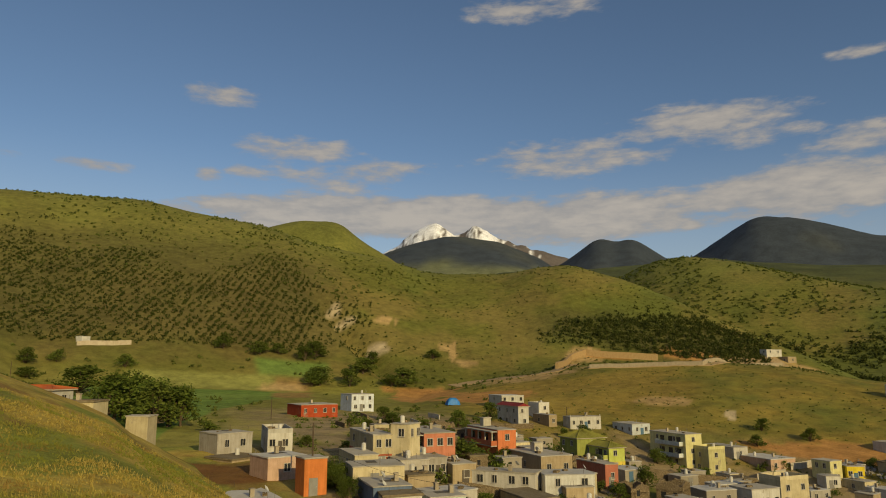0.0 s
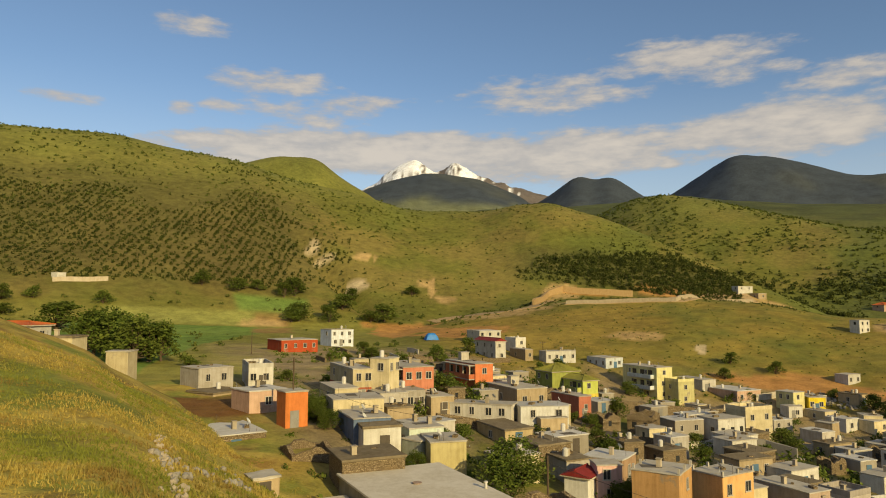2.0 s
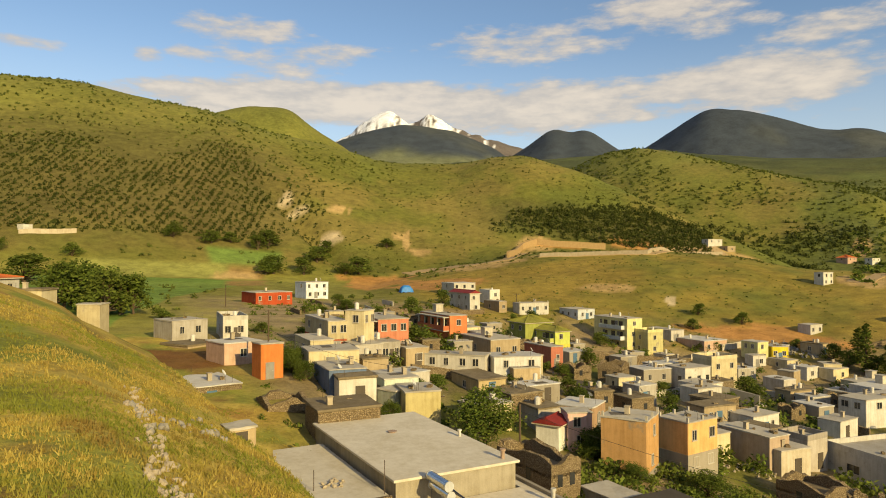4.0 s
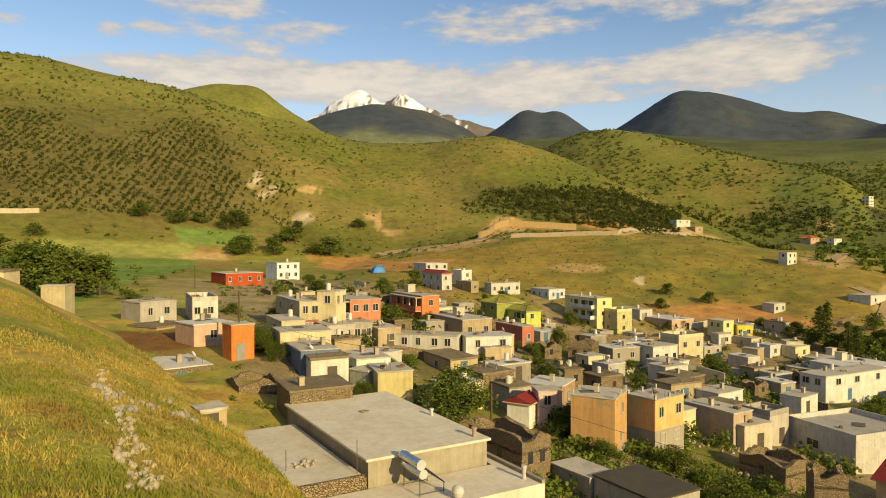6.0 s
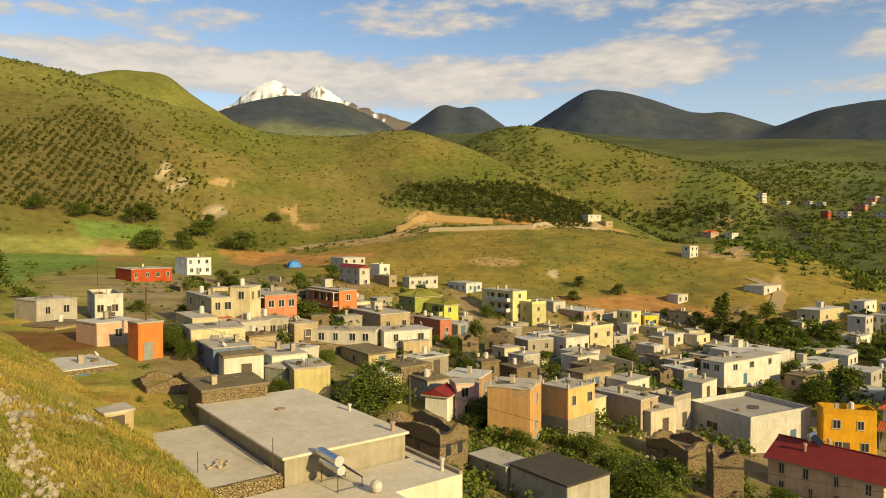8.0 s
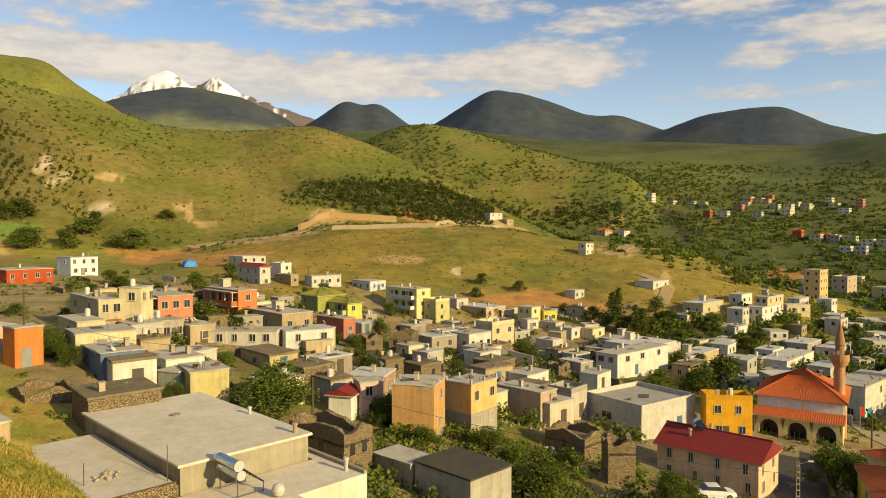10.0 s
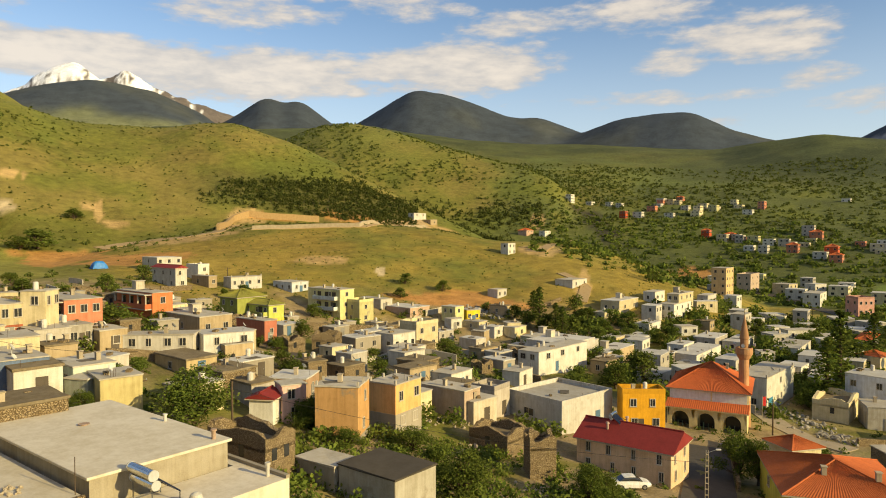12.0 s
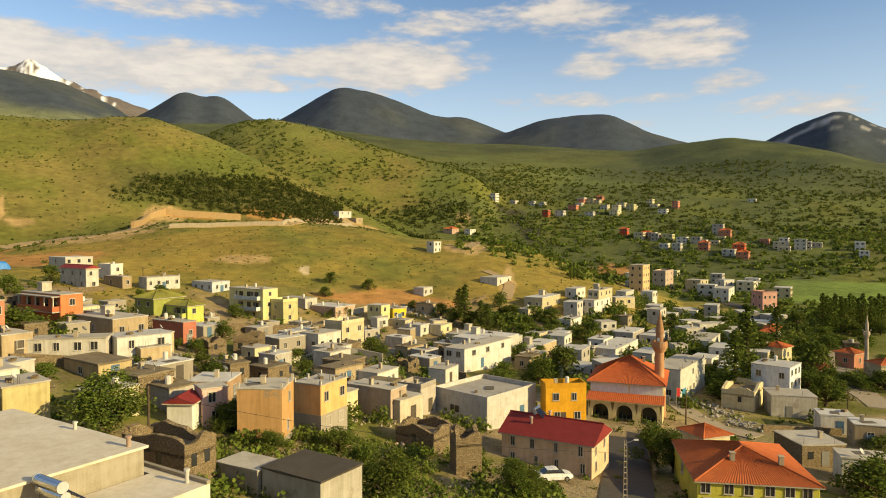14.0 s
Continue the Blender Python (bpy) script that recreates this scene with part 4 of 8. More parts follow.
house(20.5, 240.5, 26.4, 8.5, 10.9, 5.0, 20, (0.60, 0.57, 0.50), "white house with a flat roof below the hillside", roof='white', right=(3, 1), left=(1, 1), group="valley houses")
house(23.2, 213.4, 23.2, 3.7, 13.4, 6.0, 24, (0.60, 0.57, 0.50), "two-storey white house with a dark red roof", roof='redmetal', right=(1, 2), left=(3, 2))
house(31.7, 229.4, 24.4, 4.1, 6.7, 4.5, 24, (0.60, 0.57, 0.50), "white cube house beside the hillside", roof='parapet', right=(1, 1), left=(0, 0))
house(33.2, 217.8, 22.7, 3.0, 9.0, 3.6, 26, (0.44, 0.34, 0.21), "tan house with a flat roof", right=(1, 1), left=(1, 1))
house(39.6, 216.7, 22.2, 10.8, 4.7, 3.6, 18, (0.60, 0.57, 0.50), "white house with small square windows", roof='flat', right=(4, 1), left=(0, 0), posts=3)
house(58.0, 214.4, 20.5, 6.9, 9.5, 3.3, 24, (0.60, 0.64, 0.66), "pale grey blue house with a flat concrete roof", right=(2, 1), left=(3, 1))
house(32.2, 168.3, 18.4, 8.3, 7.2, 5.6, 24, (0.32, 0.34, 0.09), "green two-storey house with an olive hipped roof", roof='green', right=(1, 2), left=(2, 2))
house(38.3, 162.2, 17.1, 4.5, 9.5, 5.4, 24, (0.46, 0.50, 0.12), "yellow green house with an olive hipped roof", roof='green', right=(1, 2), left=(3, 1), lower=(2.2, (0.68, 0.52, 0.10)))
house(65.0, 188.1, 14.3, 5.7, 14.0, 8.8, 24, (0.60, 0.55, 0.27), "three-storey yellow house with white balconies", right=(1, 3), left=(2, 3), extras='tc')
house(69.6, 184.5, 13.4, 5.8, 6.1, 6.2, 24, (0.60, 0.55, 0.27), "two-storey yellow annexe with a parapet terrace", roof='parapet', right=(1, 2), left=(1, 2))
house(80.3, 194.4, 15.8, 5.3, 10.8, 3.2, 24, (0.56, 0.52, 0.45), "low pale concrete house with a flat roof", right=(1, 1), left=(1, 1), extras='t')
house(86.2, 185.6, 13.7, 8.8, 14.0, 3.2, 22, (0.60, 0.40, 0.29), "long low pink house with a pale roof", roof='white', right=(2, 1), left=(0, 0), extras='tc')
house(30.7, 133.5, 18.1, 3.0, 9.3, 4.4, 24, (0.56, 0.20, 0.13), "brick red house with a flat grey roof", right=(1, 1), left=(0, 0), extras='d')
house(14.0, 106.6, 20.1, 4.0, 10.1, 4.6, 69, (0.54, 0.50, 0.43), "grey white house with a row of windows", right=(0, 0), left=(4, 1))
house(15.4, 106.5, 19.9, 7.7, 5.4, 4.6, 6, (0.74, 0.72, 0.66), "white plastered house with a flat roof", roof='white', right=(2, 1), left=(0, 0))
house(18.3, 105.2, 19.2, 4.5, 3.6, 3.7, 14, (0.44, 0.34, 0.21), "bare grey tan concrete house", roof='flat', right=(0, 0), left=(1, 1))
house(11.8, 96.9, 20.2, 4.6, 8.7, 2.4, 22, (0.52, 0.40, 0.22), "low tan yard building with a blue door", roof='earth', right=(1, 1), left=(1, 1), extras='d')
house(18.1, 129.6, 20.4, 6.7, 13.0, 4.0, 22, (0.44, 0.34, 0.21), "long tan house with a flat grey roof", right=(2, 1), left=(1, 1))
house(1.6, 109.0, 22.7, 4.0, 6.8, 3.0, 22, (0.44, 0.34, 0.21), "low tan house with a pale roof", right=(1, 1), left=(1, 1))
house(-6.0, 102.3, 24.1, 4.4, 5.4, 3.0, 22, (0.46, 0.42, 0.36), "low grey house with a cluttered flat roof", right=(1, 1), left=(0, 0), extras='c')
house(-12.4, 100.1, 25.3, 3.5, 9.2, 2.8, 22, (0.60, 0.51, 0.32), "low cream house among trees", right=(1, 1), left=(1, 1))
house(-2.4, 109.5, 23.4, 3.4, 5.2, 3.2, 22, (0.46, 0.42, 0.36), "small grey house with a flat roof", right=(2, 1), left=(0, 0), extras='t')
house(43.7, 129.3, 15.3, 5.1, 4.9, 4.2, 56, "stone", "derelict rubble stone house with two dark windows", roof='open', right=(0, 0), left=(2, 1), extras='b')
house(57.7, 132.8, 13.6, 7.0, 5.6, 4.4, 22, (0.60, 0.57, 0.50), "unfinished white block house with dark openings", right=(3, 1), left=(2, 1), extras='b')
house(66.4, 139.6, 12.5, 7.6, 5.3, 6.2, 22, (0.60, 0.51, 0.32), "two-storey cream house with a parapet", roof='parapet', right=(2, 2), left=(0, 0), extras='t')
house(97.7, 178.3, 12.2, 4.4, 5.3, 5.2, 24, (0.60, 0.55, 0.27), "small bright yellow house with a grey roof", right=(1, 2), left=(2, 1))
house(102.2, 179.0, 12.5, 4.2, 4.5, 3.6, -8, (0.72, 0.55, 0.05), "vivid yellow house with a flat roof", right=(2, 1), left=(0, 0))
house(94.4, 174.7, 11.3, 3.8, 3.8, 3.0, 4, (0.60, 0.57, 0.50), "small white house with a flat roof", right=(1, 1), left=(0, 0))
house(90.4, 149.5, 10.4, 3.6, 3.7, 3.9, 37, (0.44, 0.34, 0.21), "tan cube house with one window", right=(0, 0), left=(1, 1))
house(102.8, 164.4, 9.5, 4.8, 5.4, 3.2, 24, (0.60, 0.57, 0.50), "white house with a flat roof", roof='white', right=(1, 1), left=(0, 0))
house(108.5, 166.4, 10.3, 4.2, 4.4, 3.0, -15, (0.60, 0.51, 0.32), "small cream house with two windows", right=(2, 1), left=(0, 0))
house(105.9, 149.9, 9.0, 12.7, 4.2, 2.6, 20, (0.42, 0.42, 0.28), "long low olive grey building with a flat roof", right=(0, 0), left=(0, 0))
house(83.5, 116.1, 9.9, 19.5, 5.3, 4.8, 20, (0.60, 0.57, 0.51), "white house with a flat roof and dark door openings", roof='flat', right=(3, 1), left=(2, 1), extras='dts', ww=1.4)
house(99.2, 127.3, 9.0, 13.4, 11.2, 4.6, 20, (0.50, 0.47, 0.42), "grey house with a flat concrete roof", roof='white', right=(1, 1), left=(0, 0), extras='ts')
house(112.0, 135.1, 8.4, 6.7, 7.4, 3.6, 24, (0.60, 0.57, 0.50), "white house with an awning roof", roof='white', right=(1, 1), left=(0, 0))
house(33.4, 76.2, 14.9, 5.6, 4.2, 6.2, 30, (0.66, 0.38, 0.16), "two-storey orange house with a bare concrete base", right=(2, 2), left=(0, 0), lower=(2.6, 'block'), posts=6)
house(27.0, 72.0, 16.2, 5.2, 5.1, 6.2, 55, (0.66, 0.38, 0.16), "two-storey orange house wing with a flat roof", right=(1, 2), left=(0, 0), posts=5, lower=(0.5, 'block'))
house(47.4, 83.8, 12.8, 3.9, 7.9, 4.4, 24, (0.40, 0.30, 0.22), "brown grey brick house with a sagging roof", roof='flat', right=(1, 1), left=(0, 0), extras='c')
house(48.4, 82.9, 12.5, 5.1, 3.6, 3.2, 18, (0.52, 0.45, 0.34), "small grey block house with one window", right=(0, 0), left=(1, 1))
house(61.5, 79.7, 10.2, 12.7, 10.9, 4.2, 14, (0.62, 0.59, 0.53), "white walled house with a sunken roof terrace", roof='parapet', right=(0, 0), left=(1, 1), ww=2.6)
house(54.3, 86.8, 11.9, 4.5, 4.2, 4.0, 26, (0.42, 0.37, 0.31), "grey concrete house with rubble on its roof", roof='parapet', right=(0, 0), left=(0, 0))
house(45.5, 69.7, 12.2, 4.9, 6.0, 3.0, 22, "stone", "ruined stone house with grass on its roof", roof='open', right=(0, 0), left=(1, 1), extras='b')
house(42.8, 61.1, 12.9, 3.0, 3.0, 4.4, -21, "stone", "tall broken rubble stone wall house", roof='open', right=(0, 0), left=(0, 0))
house(22.0, 50.3, 16.5, 5.3, 6.7, 3.2, 24, (0.50, 0.46, 0.38), "low house with whitewashed stone and dark flat roof", roof='dark', right=(0, 0), left=(0, 0))
house(18.9, 56.4, 17.2, 3.1, 4.9, 2.2, 26, (0.36, 0.32, 0.26), "low building with a sloping pale concrete roof", roof='flat', right=(0, 0), left=(0, 0))
house(13.6, 59.1, 18.5, 3.5, 8.0, 3.6, 28, "stone", "roofless stone ruin with small windows", roof='open', right=(2, 1), left=(1, 1), extras='b', ww=0.8)
house(20.3, 79.7, 17.3, 3.0, 3.0, 4.4, 2, (0.66, 0.42, 0.36), "narrow pink house with a flat roof", right=(1, 2), left=(0, 0), ww=0.9)
house(19.0, 78.6, 17.6, 3.0, 3.0, 3.0, 53, (0.66, 0.64, 0.58), "small white house with a dark red shed roof", roof='redmetal', right=(0, 0), left=(0, 0))
house(25.9, 88.8, 17.0, 5.6, 5.3, 3.2, 55, (0.40, 0.26, 0.16), "brown house with a white awning roof", roof='white', right=(1, 1), left=(0, 0))
house(18.0, 85.5, 18.1, 3.5, 4.4, 2.8, 22, (0.46, 0.42, 0.36), "low grey shed with a patched roof", roof='earth', right=(0, 0), left=(0, 0), extras='c')
house(73.1, 79.7, 9.0, 6.6, 3.5, 6.0, -29, (0.68, 0.34, 0.03), "two-storey ochre orange house with a terrace", roof='parapet', right=(2, 2), left=(0, 0), extras='t')
house(113.8, 85.0, 5.8, 17.3, 6.0, 6.4, 20, (0.62, 0.60, 0.52), "unfinished grey white house with a blue shutter", roof='flat', right=(1, 2), left=(1, 2), posts=5)
house(133.7, 74.0, 5.0, 7.6, 7.5, 7.2, 13, (0.76, 0.77, 0.78), "three-storey white house with a flat roof", roof='white', right=(3, 3), left=(2, 1), extras='t')
house(162.1, 83.4, 4.1, 5.5, 5.7, 3.0, -5, (0.5, 0.3, 0.22), "low house with a bright red metal roof", roof='redmetal', right=(1, 1), left=(0, 0))
house(122.2, 74.5, 4.9, 10.1, 6.0, 4.2, 22, (0.60, 0.51, 0.32), "half-demolished cream house with broken walls", roof='open', right=(1, 1), left=(1, 1), extras='b')
house(123.0, 71.6, 4.7, 8.0, 6.4, 4.0, -46, (0.58, 0.53, 0.44), "derelict whitewashed house with a blue door", roof='flat', right=(0, 0), left=(0, 0), extras='d')
house(120.2, 61.0, 4.8, 5.3, 4.5, 3.0, -49, (0.60, 0.57, 0.50), "low white house with a flat roof", roof='white', right=(0, 0), left=(0, 0))
house(116.7, 53.8, 4.8, 5.4, 4.4, 3.6, -51, (0.44, 0.34, 0.21), "tan house with a pale flat roof", roof='white', right=(1, 1), left=(1, 1))
house(95.6, 51.0, 6.4, 6.6, 7.0, 3.0, -29, "stone", "low stone barn with a flat concrete roof", roof='flat', right=(2, 1), left=(0, 0), extras='b')
house(93.4, 44.6, 6.5, 5.9, 4.1, 3.4, -50, (0.60, 0.57, 0.50), "white house with a dark doorway", roof='flat', right=(2, 1), left=(0, 0), extras='d')
house(85.0, 59.5, 7.2, 4.9, 5.0, 3.0, -13, (0.60, 0.51, 0.32), "small house with an orange tiled roof", roof='hip', right=(1, 1), left=(0, 0))
house(175.1, 75.0, 3.8, 5.3, 5.5, 4.2, -35, (0.60, 0.51, 0.32), "cream house with an orange tiled roof beside a minaret", roof='hip', right=(2, 1), left=(1, 1))
house(184.7, 85.5, 4.1, 4.8, 4.9, 4.0, -3, (0.45, 0.2, 0.12), "red house with an orange tiled roof", roof='hip', right=(1, 1), left=(1, 1))
house(173.6, 98.2, 4.9, 5.3, 5.3, 4.0, 4, (0.60, 0.51, 0.32), "cream house with orange tiled roof among trees", roof='hip', right=(1, 1), left=(1, 1))
house(195.2, 112.7, 5.3, 15.2, 4.2, 4.0, 24, (0.60, 0.57, 0.50), "white house with orange tiled roof among trees", roof='hip', right=(1, 1), left=(0, 0))
house(279.6, 183.5, 7.2, 15.2, 6.8, 6, 24, (0.55, 0.54, 0.48), "grey apartment house in the valley", right=(2, 2), left=(2, 2), group="valley houses")
house(266.1, 159.2, 6.8, 6.9, 7.2, 7, -22, (0.55, 0.3, 0.24), "pink two-storey apartment house in the valley", roof='parapet', right=(3, 2), left=(2, 2), group="valley houses")
house(308.8, 219.0, 8.7, 8.5, 8.5, 5, 8, (0.60, 0.51, 0.32), "cream house in the valley", right=(2, 2), left=(1, 2), group="valley houses")
house(324.8, 215.9, 9.5, 6.9, 7.0, 4, -13, (0.60, 0.57, 0.50), "white house in the valley", roof='white', right=(2, 1), left=(1, 1), group="valley houses")
house(328.6, 204.4, 8.9, 7.5, 7.6, 4, -6, (0.60, 0.57, 0.50), "pale house in the valley with a flat roof", right=(2, 1), left=(1, 1), group="valley houses")
house(237.2, 197.0, 12.6, 10.8, 6.0, 12, 24, (0.60, 0.42, 0.22), "four-storey cream apartment block", right=(3, 4), left=(2, 4), group="valley houses")
house(294.7, 230.0, 9.0, 16.9, 6.7, 9, 24, (0.55, 0.42, 0.32), "three-storey apartment block with balconies", roof='parapet', right=(2, 3), left=(2, 3), group="valley houses")
house(170.3, 159.8, 11.6, 14.2, 3.9, 8, 24, (0.60, 0.51, 0.32), "three-storey cream house with white rails", right=(3, 3), left=(2, 3))
house(165.9, 157.6, 11.2, 16.1, 5.1, 5.5, 24, (0.60, 0.57, 0.50), "white two-storey house with a blue roof", roof='flat', right=(3, 2), left=(2, 2))
house(199.9, 173.9, 12.7, 10.1, 3.9, 4, 24, (0.60, 0.57, 0.50), "white house with a flat roof in the valley", right=(2, 1), left=(1, 1), group="valley houses")
house(151.7, 167.1, 13.2, 15.4, 6.5, 4.4, 24, (0.60, 0.51, 0.32), "long cream house with a pale roof", roof='white', right=(2, 1), left=(2, 1))
house(176.2, 176.1, 14.8, 9.2, 4.3, 4, 24, (0.60, 0.57, 0.50), "white house at the foot of the spur", right=(2, 1), left=(1, 1), group="valley houses")
house(141.8, 162.7, 11.7, 13.2, 3.9, 3.2, 24, (0.60, 0.51, 0.32), "small cream house among trees", right=(1, 1), left=(1, 1))
house(125.0, 197.9, 17.0, 5.7, 4.2, 3, 24, (0.60, 0.57, 0.50), "small white house on the hill's foot", right=(2, 1), left=(0, 0))
house(155.8, 196.1, 19.4, 11.6, 7.1, 3, 24, (0.60, 0.57, 0.50), "low white house on the terrace road", right=(2, 1), left=(0, 0), group="valley houses")
house(135.9, 140.2, 7.6, 8.8, 5.2, 3.2, 24, (0.60, 0.57, 0.50), "low white house with a flat roof", roof='white', right=(1, 1), left=(1, 1))
house(137.7, 127.4, 7.1, 8.1, 4.4, 3.2, 24, (0.60, 0.57, 0.50), "low pale house among orchard trees", roof='white', right=(1, 1), left=(1, 1))
house(153.2, 130.6, 7.3, 11.5, 6.0, 3.2, 24, (0.46, 0.42, 0.36), "low grey house among orchard trees", roof='white', right=(1, 1), left=(1, 1))
house(146.1, 148.3, 9.6, 9.5, 4.5, 3.2, 24, (0.60, 0.57, 0.50), "pale house with a flat roof among trees", roof='white', right=(1, 1), left=(1, 1))
house(179.0, 131.8, 6.4, 5.3, 5.4, 3.2, -15, (0.46, 0.42, 0.36), "grey house with a flat roof among trees", roof='white', right=(1, 1), left=(1, 1))
house(165.4, 114.4, 5.8, 16.7, 6.0, 3.4, 24, (0.60, 0.57, 0.50), "white house with a flat roof among trees", right=(2, 1), left=(1, 1))
house(153.0, 116.1, 6.1, 3.6, 3.6, 3.0, -29, (0.60, 0.57, 0.50), "small pale house behind the mosque", right=(1, 1), left=(0, 0))
house(228.5, 145.3, 6.6, 6.8, 7.3, 3.4, -42, (0.46, 0.42, 0.36), "long grey roofed building", roof='white', right=(1, 1), left=(1, 1), group="valley houses")
house(230.0, 133.3, 6.1, 6.4, 6.5, 3.6, -15, (0.46, 0.42, 0.36), "long grey hall with a pale roof", roof='white', right=(2, 1), left=(1, 1), group="valley houses")
house(128.4, 142.6, 7.8, 8.0, 4.3, 3.0, 24, (0.60, 0.51, 0.32), "low cream house with a patched roof", roof='flat', right=(1, 1), left=(0, 0))
house(109.9, 125.0, 8.2, 15.9, 5.3, 2.8, 24, (0.44, 0.34, 0.21), "low tan shed with a sheet roof", roof='white', right=(0, 0), left=(0, 0))
house(108.6, 162.7, 9.4, 6.3, 4.4, 3.0, 24, (0.60, 0.51, 0.32), "small cream house below the hill", right=(1, 1), left=(0, 0))
house(131.4, 117.5, 6.8, 19.7, 6.0, 3.0, 24, (0.60, 0.57, 0.50), "low white house behind the mosque", roof='white', right=(1, 1), left=(0, 0))
house(165.1, 252.9, 29.8, 6.1, 3.9, 5, 24, (0.60, 0.57, 0.50), "white villa on the spur", roof='white', right=(2, 2), left=(1, 1), group="valley houses")
house(334.9, 484.2, 36.1, 11.4, 8.6, 5, 24, (0.6, 0.4, 0.3), "pink villa on the spur", roof='hip', right=(2, 1), left=(1, 1), group="valley houses")
house(347.1, 474.5, 35.6, 9.9, 5.6, 5, 24, (0.60, 0.57, 0.50), "small white villa on the spur", right=(2, 1), left=(1, 1), group="valley houses")
house(191.7, 406.7, 47.2, 11.6, 5.2, 5, 20, (0.60, 0.57, 0.50), "white house above the terrace road", roof='white', right=(2, 1), left=(1, 1), group="valley houses")
house(201.0, 400.8, 44.3, 6.5, 6.1, 3.5, 20, (0.44, 0.34, 0.21), "tan shed above the terrace road", right=(1, 1), left=(1, 1), group="valley houses")
house(-176.2, 335.6, 52.6, 4.6, 4.6, 4, 64, (0.60, 0.57, 0.50), "white shed at the plantation's foot", roof='white', right=(0, 0), left=(0, 0), group="valley houses")
house(-54.7, 97.8, 34.5, 4.0, 8.0, 2.9, 78, (0.60, 0.57, 0.50), "long white house with a low tiled roof on the ridge", roof='hip', right=(1, 1), left=(1, 1), pitch=0.12)
house(-47.4, 94.8, 33.2, 4.0, 3.8, 2.6, 88, (0.60, 0.51, 0.32), "low cream house on the ridge", roof='earth', right=(0, 0), left=(0, 0))
house(-39.5, 94.0, 31.3, 3.0, 3.0, 2.6, 89, (0.60, 0.51, 0.32), "small whitewashed shed with a flat roof", right=(0, 0), left=(0, 0))
house(77.8, 129.9, 11.0, 6.2, 3.6, 2.7, 20, (0.44, 0.34, 0.21), "small tan shed with an earth roof", roof='earth', right=(2, 1), left=(1, 1), extras='c', ww=0.9)
house(107.0, 120.5, 8.1, 5.9, 4.2, 2.4, 17, (0.60, 0.51, 0.32), "small cream outbuilding with a flat roof", roof='flat', right=(2, 1), left=(1, 1), extras='', ww=0.9)
house(48.7, 105.0, 13.6, 6.7, 4.0, 2.8, 19, (0.44, 0.34, 0.21), "small tan shed with an earth roof", roof='earth', right=(2, 1), left=(1, 1), extras='d', ww=0.9)
house(53.8, 96.1, 12.0, 4.2, 4.9, 2.9, 31, "stone", "rubble stone shed with an earth roof", roof='earth', right=(0, 1), left=(1, 1), extras='d', ww=0.9)
house(57.1, 146.6, 14.2, 6.8, 4.1, 2.5, 24, "block", "unfinished block shed with a concrete roof", roof='white', right=(0, 1), left=(1, 1), extras='t', ww=0.9)
house(44.9, 92.8, 13.7, 3.5, 3.7, 2.7, 17, (0.60, 0.57, 0.50), "low whitewashed outbuilding with a flat roof", roof='flat', right=(0, 1), left=(0, 1), extras='c', ww=0.9)
house(54.3, 112.0, 13.2, 5.8, 5.7, 2.7, 28, "stone", "rubble stone shed with an earth roof", roof='earth', right=(1, 1), left=(1, 1), extras='', ww=0.9)
house(18.4, 98.0, 18.9, 6.6, 4.0, 2.5, 23, "block", "unfinished block shed with a concrete roof", roof='white', right=(1, 1), left=(0, 1), extras='d', ww=0.9)
house(112.9, 95.3, 6.5, 4.7, 4.6, 2.7, 20, "block", "unfinished block shed with a concrete roof", roof='white', right=(0, 1), left=(1, 1), extras='dct', ww=0.9)
house(100.9, 115.6, 8.2, 6.1, 3.7, 3.0, 17, (0.44, 0.34, 0.21), "small tan shed with an earth roof", roof='earth', right=(1, 1), left=(1, 1), extras='', ww=0.9)
house(116.3, 180.0, 13.4, 3.7, 5.8, 3.1, 24, (0.44, 0.34, 0.21), "small tan shed with an earth roof", roof='earth', right=(0, 1), left=(1, 1), extras='c', ww=0.9)
house(125.2, 120.0, 7.3, 6.2, 3.7, 2.8, 29, "block", "unfinished block shed with a concrete roof", roof='white', right=(1, 1), left=(1, 1), extras='', ww=0.9)
house(21.4, 122.6, 19.3, 6.0, 4.5, 2.9, 18, (0.60, 0.51, 0.32), "small cream outbuilding with a flat roof", roof='flat', right=(2, 1), left=(1, 1), extras='', ww=0.9)
house(64.4, 134.0, 12.7, 4.8, 5.5, 2.3, 16, "stone", "rubble stone shed with an earth roof", roof='earth', right=(0, 1), left=(0, 1), extras='c', ww=0.9)
house(208.6, 95.3, 4.4, 4.1, 3.8, 2.7, 29, "stone", "rubble stone shed with an earth roof", roof='earth', right=(2, 1), left=(1, 1), extras='dt', ww=0.9)
house(-11.4, 90.4, 24.9, 6.8, 6.0, 2.9, 17, (0.60, 0.51, 0.32), "small cream outbuilding with a flat roof", roof='flat', right=(0, 1), left=(0, 1), extras='', ww=0.9)
house(82.1, 158.8, 11.1, 5.7, 4.2, 2.4, 18, (0.46, 0.42, 0.36), "low grey yard building with a pale flat roof", roof='white', right=(2, 1), left=(0, 1), extras='ct', ww=0.9)
house(58.0, 125.1, 13.2, 5.7, 5.9, 2.9, 29, (0.60, 0.57, 0.50), "low whitewashed outbuilding with a flat roof", roof='flat', right=(0, 1), left=(0, 1), extras='', ww=0.9)
house(79.1, 124.7, 10.8, 4.6, 4.0, 2.8, 17, (0.46, 0.42, 0.36), "low grey yard building with a pale flat roof", roof='white', right=(1, 1), left=(1, 1), extras='', ww=0.9)
